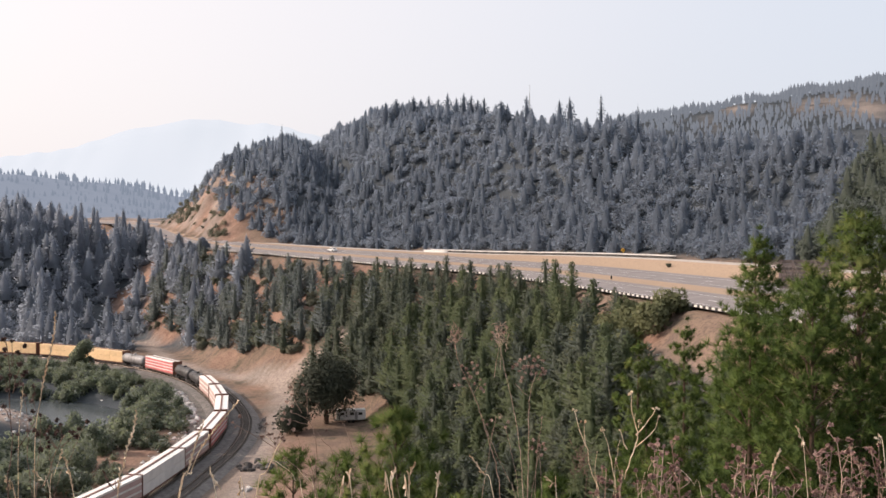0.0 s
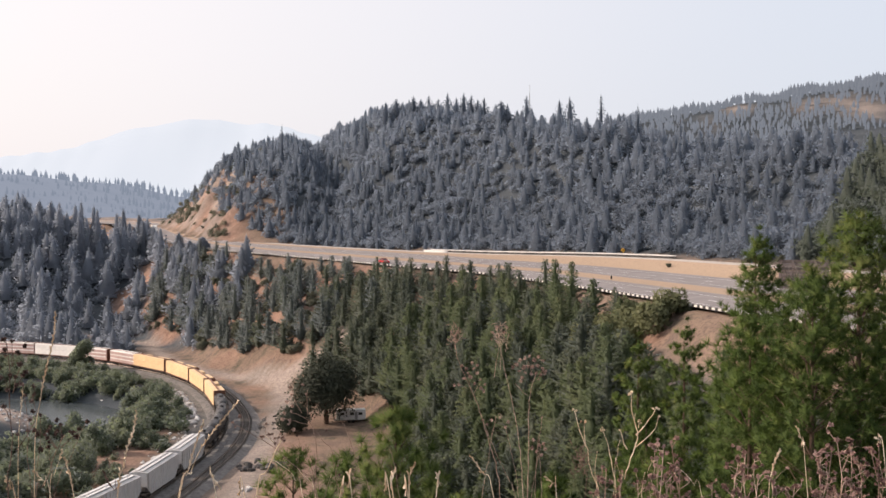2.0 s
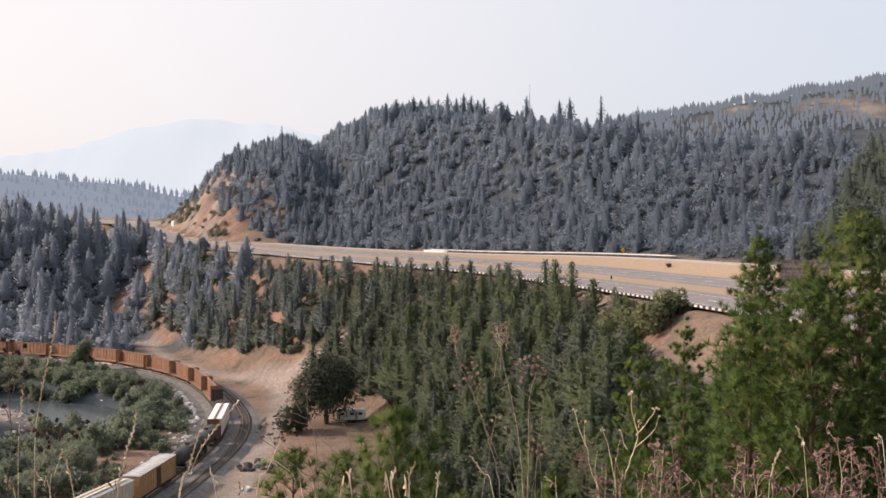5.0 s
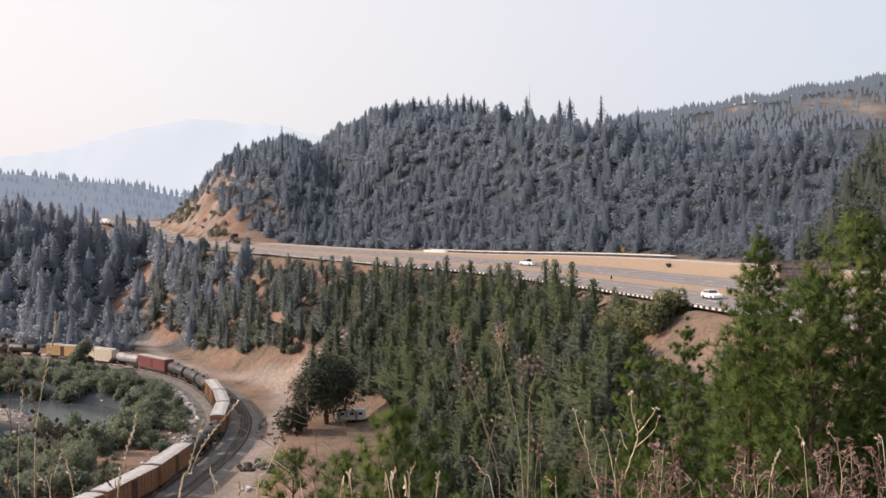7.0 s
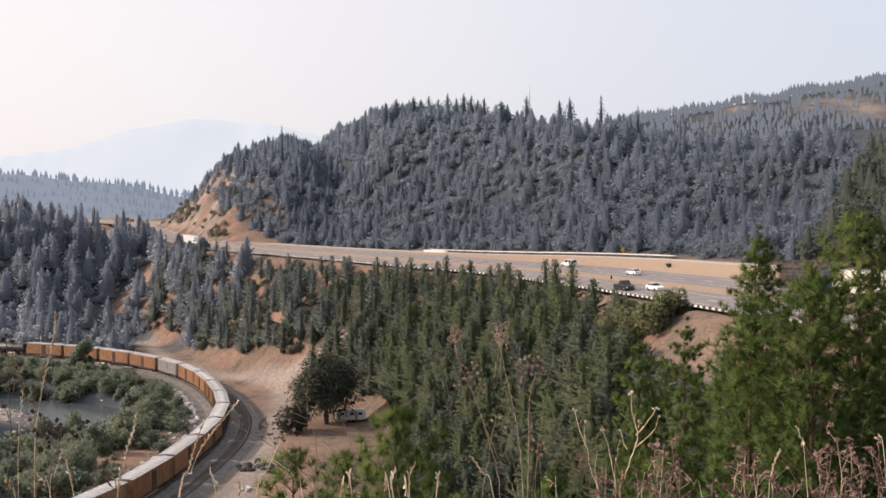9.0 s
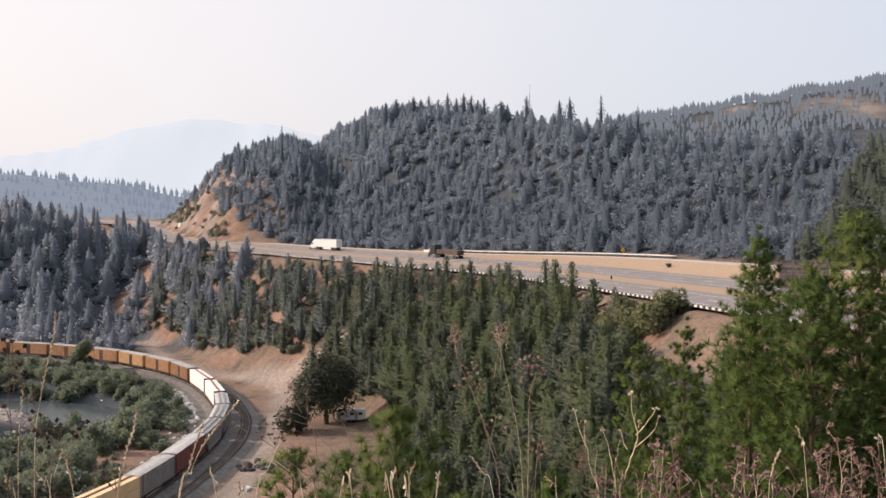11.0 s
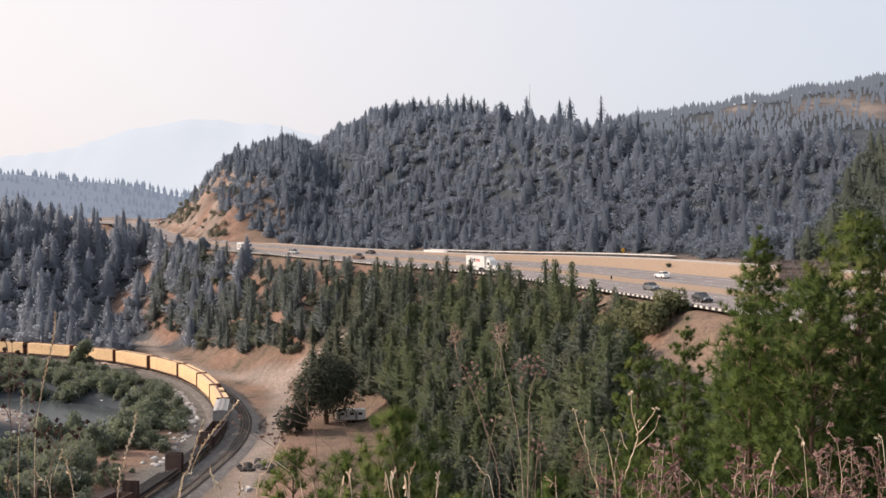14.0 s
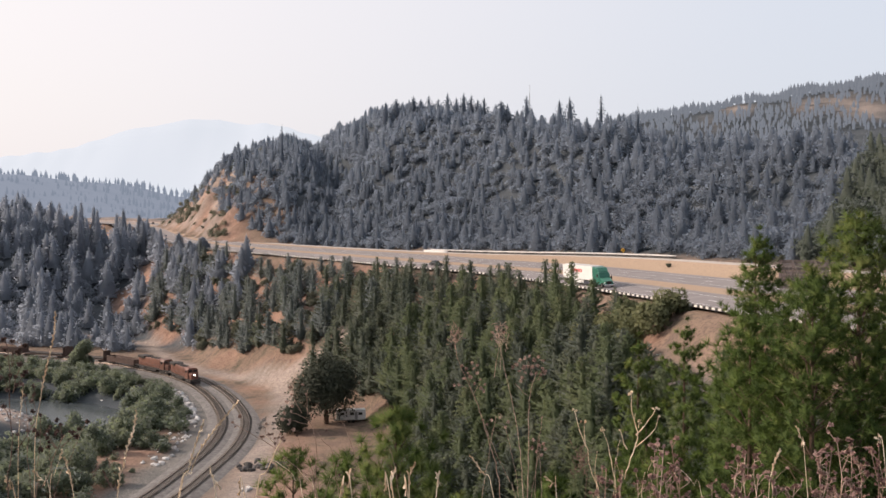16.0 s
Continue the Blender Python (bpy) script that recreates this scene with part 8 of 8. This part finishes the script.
dry_weed(3.5, [(0.0026, [(0.198, 43.592), (0.206, 43.534), (0.217, 43.486), (0.241, 43.379), (0.264, 43.243), (0.276, 43.064)]), (0.0016, [(0.194, 43.592), (0.186, 43.534), (0.177, 43.472)]), (0.0016, [(0.198, 43.583), (0.198, 43.495)])],
         [(0.171, 43.635), (0.186, 43.651), (0.21, 43.631), (0.217, 43.654), (0.167, 43.612)],
         STEM_TAN, SEED_TAN, 0.005, 'pale dried weed with a feathery head', [(0.196, 43.616, 60, 0.05)])
dry_weed(3.4, [(0.0034, [(0.313, 43.51), (0.29, 43.425), (0.287, 43.283), (0.283, 43.091)]), (0.0022, [(0.241, 43.472), (0.268, 43.444), (0.287, 43.425)]), (0.002, [(0.285, 43.547), (0.302, 43.495)]), (0.002, [(0.332, 43.519), (0.313, 43.472)]), (0.002, [(0.322, 43.302), (0.313, 43.208), (0.309, 43.091)]), (0.0018, [(0.341, 43.265), (0.317, 43.208)])],
         [(0.26, 43.547), (0.275, 43.557), (0.29, 43.563), (0.305, 43.551), (0.321, 43.559), (0.336, 43.547), (0.268, 43.529), (0.283, 43.532), (0.3, 43.529), (0.315, 43.532), (0.332, 43.525), (0.275, 43.51), (0.294, 43.506), (0.313, 43.506), (0.328, 43.502), (0.256, 43.513), (0.266, 43.491), (0.26, 43.48), (0.341, 43.51), (0.234, 43.529), (0.245, 43.538), (0.304, 43.28), (0.322, 43.265), (0.336, 43.272), (0.313, 43.246), (0.343, 43.253), (0.298, 43.255), (0.328, 43.234)],
         STEM_TAN, SEED_TAN, 0.0066, 'brown dried weed with dense seed clusters', [])
dry_weed(3.6, [(0.002, [(0.142, 43.311), (0.168, 43.241), (0.232, 43.101), (0.256, 43.038)]), (0.0018, [(0.222, 43.281), (0.242, 43.201), (0.262, 43.101), (0.268, 43.038)]), (0.0018, [(0.351, 43.321), (0.341, 43.201), (0.351, 43.038)]), (0.002, [(0.212, 43.321), (0.176, 43.261)])],
         [(0.142, 43.311), (0.156, 43.297), (0.222, 43.285), (0.202, 43.321), (0.351, 43.321), (0.172, 43.311), (0.232, 43.305)],
         STEM_TAN, SEED_TAN, 0.0055, 'thin brown dried weed stems', [])
dry_weed(2.9, [(0.0038, [(0.536, 43.524), (0.54, 43.469), (0.555, 43.405), (0.54, 43.344), (0.518, 43.276), (0.505, 43.225)]), (0.0028, [(0.608, 43.479), (0.582, 43.431), (0.553, 43.395)]), (0.0028, [(0.616, 43.456), (0.605, 43.411), (0.573, 43.379), (0.544, 43.35)]), (0.003, [(0.508, 43.411), (0.521, 43.373), (0.539, 43.344)]), (0.002, [(0.561, 43.44), (0.558, 43.405)]), (0.002, [(0.55, 43.466), (0.547, 43.434)])],
         [(0.536, 43.527), (0.531, 43.522), (0.542, 43.522), (0.608, 43.482), (0.616, 43.476), (0.602, 43.476), (0.616, 43.458), (0.561, 43.443), (0.568, 43.434), (0.508, 43.413)],
         STRAW_PALE, STRAW_PALE, 0.0042, 'pale dried branching weed', [])
dry_weed(3.0, [(0.0028, [(0.388, 43.454), (0.403, 43.398), (0.426, 43.334), (0.443, 43.251), (0.459, 43.198)]), (0.0022, [(0.418, 43.421), (0.421, 43.368), (0.426, 43.334)]), (0.0026, [(0.456, 43.334), (0.449, 43.251), (0.463, 43.198)])],
         [(0.386, 43.456), (0.393, 43.454), (0.418, 43.424), (0.423, 43.419), (0.409, 43.421)],
         STRAW_PALE, STRAW_PALE, 0.004, 'pale dried branching weed', [])
dry_weed(3.0, [(0.003, [(0.471, 43.401), (0.493, 43.331), (0.506, 43.251), (0.512, 43.198)]), (0.0022, [(0.526, 43.364), (0.512, 43.301), (0.506, 43.251)]), (0.0022, [(0.617, 43.304), (0.601, 43.26), (0.589, 43.198)])],
         [(0.471, 43.404), (0.466, 43.399), (0.476, 43.398), (0.617, 43.308), (0.626, 43.298)],
         STRAW_PALE, STRAW_PALE, 0.004, 'pale dried branching weed', [])
dry_weed(2.9, [(0.0022, [(0.396, 43.324), (0.412, 43.276), (0.405, 43.225)])],
         [],
         STEM_BROWN, SEED_BROWN, 0.0068, 'grey tangled dried weed head', [(0.396, 43.321, 70, 0.048)])
for i, (x, d, z) in enumerate([(0.403, 2.5, 43.397), (0.482, 2.75, 43.321), (0.576, 3.0, 43.243), (0.687, 3.25, 43.257), (0.544, 2.5, 43.456), (0.619, 2.75, 43.414), (0.7, 3.0, 43.268), (0.862, 3.25, 43.174), (0.729, 2.5, 43.42), (0.821, 2.75, 43.387), (0.889, 3.0, 43.251), (0.999, 3.25, 43.257), (0.815, 2.5, 43.369), (0.955, 2.75, 43.295), (1.116, 3.0, 43.328), (1.229, 3.25, 43.232), (0.971, 2.5, 43.473), (1.055, 2.75, 43.396), (1.205, 3.0, 43.354), (1.327, 3.25, 43.257), (1.054, 2.5, 43.451), (1.138, 2.75, 43.314), (1.191, 3.0, 43.238), (1.399, 3.25, 43.243), (0.549, 2.5, 43.376), (0.856, 2.75, 43.32), (1.158, 3.0, 43.231), (0.66, 3.25, 43.167)]):
    thistle((x, d, z), (x + rng.uniform(-0.08, 0.08), d, float(height([x], [d])[0])), rng.uniform(-0.02, 0.02), 0.055, 6, 60 + i, stem=STEM_TAN, balls=SEED_PINK, size=0.0060, thick=0.0024, tuft=4, low=0.72, label="dusty pink dried weed with clustered seed heads")


# ------------------------------------------------------------------ what moves
def train_way(t):
    return 99.0 * t if t < 12 else 1188 + 93.0 * (t - 12)


PARK = [0, 0]


JOBS = []


def drive(e, o, knots):
    """Sets a vehicle down for its way; all are built before the first is keyed."""
    JOBS.append((e, o, knots))


def key_drive(e, o, knots, speed=250.0):
    """Keys a vehicle along the highway, o metres from the guard rail, through (seconds, metres along)."""
    t = [k[0] for k in knots]
    s = [k[1] for k in knots]
    sign = 1 if s[-1] > s[0] else -1
    PARK[sign > 0] += 1
    low, high = 60 + 26 * PARK[0], 4200 - 26 * PARK[1]
    rows = []
    times = sorted(set([round(q, 3) for q in np.arange(0, 16.01, 0.25)] + [float(q) for q in t]))
    for q in times:
        if q < t[0]:
            v = s[0] - sign * speed * (t[0] - q)
        elif q > t[-1]:
            v = s[-1] + sign * speed * (q - t[-1])
        else:
            v = float(np.interp(q, t, s))
        v = min(max(v, low), min(high, (len(HWY) - 8) * 3.0 - 26 * PARK[1]))
        p, n = road_point(v, o, 0.03)
        a, b = road_point(v - 4, o)[0], road_point(v + 4, o)[0]
        f = Vector(b - a).normalized() * sign
        side = Vector((n[0], n[1], BANK if o < 36 else 0)).normalized() * -sign
        up = f.cross(side).normalized()
        side = up.cross(f)
        m = Matrix((f, side, up)).transposed().to_4x4()
        m.translation = p
        rows.append((q, m))
    walk(e, rows)


def motions():
    for e, at, L in CARS:
        rows = []
        for t in np.arange(0, 16.01, 0.25):
            s = at + train_way(t)
            a, b = along(RAIL, 2.0, s - L * 0.36), along(RAIL, 2.0, s + L * 0.36)
            d = b - a
            c = (a + b) / 2
            rows.append((float(t), pose(c[0], c[1], c[2], 0, 0, math.degrees(math.atan2(d[1], d[0])))))
        walk(e, rows)
    drive(sedan(CAR_WHITE), 8.5, [(0, 1963.4), (0.2, 1904), (0.3, 1876.7), (0.6, 1795.3), (1, 1702.1)])
    drive(sedan(CAR_WHITE), 24, [(0, 1900), (0.2, 1946.8), (0.3, 1973.2)])
    drive(sedan(CAR_RED), 4.9, [(2.2, 1782.5), (2.4, 1736.1), (2.6, 1689.4), (2.7, 1671.9)])
    drive(semi_a(), 28, [(2.8, 1716.7), (3, 1760.3), (3.2, 1791.5), (3.4, 1832.5), (3.5, 1859.6), (3.6, 1883.1), (3.8, 1927), (4, 1975.9)])
    drive(semi_b(), 4.9, [(2.8, 1953.4), (2.9, 1924.4), (3, 1897), (3.2, 1850.9), (3.4, 1802.9), (3.5, 1784), (3.6, 1766.4), (3.8, 1720.7), (3.9, 1699.7), (4, 1682.6)])
    drive(suv(CAR_BLACK), 44.5, [(3.9, 1747.2), (4, 1763.8), (4.2, 1788)])
    drive(flatbed(), 28, [(6.3, 1821.4), (6.6, 1889.3), (7, 1983.9)])
    drive(van(CAR_LIME), 28, [(6.3, 1887.6), (6.6, 1971), (6.8, 2071), (7, 2150)])
    drive(suv(CAR_GREY), 4.9, [(6.3, 1764.4), (6.5, 1705.5)])
    drive(sedan(CAR_WHITE), 8.5, [(6.3, 1839.8), (6.5, 1790.5), (6.9, 1701.2), (7, 1680.7)])
    drive(pickup(CAR_WHITE), 24, [(6.7, 1723.8), (6.9, 1769.2), (7, 1785.7), (7.1, 1806.3), (7.2, 1832.2), (7.6, 1936.2)])
    drive(suv(CAR_BLACK), 4.9, [(7.6, 1874.1), (7.9, 1782.5), (8.1, 1727.3), (8.3, 1677.3)])
    drive(sedan(CAR_SILVER), 4.9, [(8, 1800.7), (8.1, 1778.1), (8.3, 1724), (8.5, 1674.5)])
    drive(boxtruck(), 4.9, [(8, 1864.4), (8.3, 1784.5), (8.5, 1734.8), (8.7, 1686.9)])
    drive(pickup(CAR_BLACK), 4.9, [(8.9, 1728.3), (9, 1707.4), (9.1, 1689.4)])
    drive(sedan(CAR_WHITE), 8.5, [(8.4, 1867.7), (8.9, 1728), (9, 1701.7), (9.1, 1679.7)])
    drive(suv(CAR_WHITE), 28, [(8.9, 1753.4), (9, 1775.3), (9.1, 1796.1), (9.2, 1820.4)])
    drive(sedan(CAR_WHITE), 24, [(8.9, 1717.8), (9, 1742.4), (9.1, 1765.9)])
    drive(semi_c(), 28, [(9.1, 1694), (9.2, 1716)])
    drive(suv(CAR_MAROON), 24, [(9.1, 1703), (9.2, 1727)])
    drive(semi_d(), 4.9, [(9, 2000), (9.2, 1952)])
    drive(semi_e(), 28, [(11.3, 1985), (11.5, 2033)])
    drive(flatbed(), 28, [(11.3, 1910), (11.5, 1958)])
    drive(tanker(), 28, [(11.5, 1716.7), (11.7, 1763.4), (11.9, 1798.2), (12, 1825.7), (12.3, 1892.9), (12.5, 1939), (12.7, 1997.1)])
    drive(sedan(CAR_BEIGE), 24, [(11.5, 1716.1), (11.7, 1767.2), (11.9, 1808.4), (12.3, 1923.3)])
    drive(double(), 28, [(12.1, 1706.6), (12.3, 1745.5), (12.5, 1782.7), (12.7, 1823.5), (13, 1898.2), (13.4, 2004.4)])
    drive(sedan(CAR_BLACK), 24, [(13.5, 1754.1), (13.7, 1800.8)])
    drive(sedan(CAR_GREY), 8.5, [(13.4, 1870.8), (13.5, 1835.1), (13.7, 1783), (13.9, 1729.2), (14.1, 1677.2)])
    drive(sedan(CAR_BLACK), 4.9, [(13.5, 1807), (13.7, 1757.3), (13.9, 1701.6)])
    drive(semi_f(), 4.9, [(13, 2030), (13.4, 1918.7), (13.5, 1895.8), (13.9, 1797.2), (14.1, 1764.1), (14.3, 1717.3), (14.5, 1677.7)])
    drive(sedan(CAR_WHITE), 24, [(13.9, 1701.6), (14.1, 1757.5), (14.3, 1801.1), (14.5, 1861.4), (14.7, 1919.1), (14.9, 1988.5)])
    drive(pickup(CAR_BROWN), 8.5, [(14.1, 1832.8), (14.3, 1780.3), (14.5, 1725.1)])
    drive(motorhome(), 4.9, [(14.1, 1912), (14.3, 1843.2), (14.5, 1793.1), (14.7, 1746.8), (14.9, 1697.9), (15, 1676.9)])
    drive(suv(CAR_SILVER), 8.5, [(14.1, 1878.6), (14.3, 1819.3), (14.7, 1723.9), (14.9, 1678.7)])
    drive(pickup(CAR_BROWN), 28, [(14.7, 1752.1), (14.9, 1792), (15, 1815.8), (15.2, 1873.4), (15.5, 1950.1)])
    drive(suv(CAR_WHITE), 4.9, [(14.5, 1864.8), (14.7, 1807), (14.9, 1762.3), (15, 1735.2), (15.1, 1710), (15.3, 1668)])
    drive(sedan(CAR_BROWN), 8.5, [(14.5, 1862.9), (14.7, 1800.4), (15, 1720.7), (15.1, 1694.6)])
    drive(semi_g(), 4.9, [(15.2, 1938.6), (15.4, 1888.9), (15.5, 1853.3), (15.7, 1794.6), (15.9, 1751), (16, 1725.2)])
    drive(sedan(CAR_BLACK), 8.5, [(15.5, 1955), (15.8, 1866.9), (16, 1807.5)])
    for job in JOBS:
        key_drive(*job)


motions()
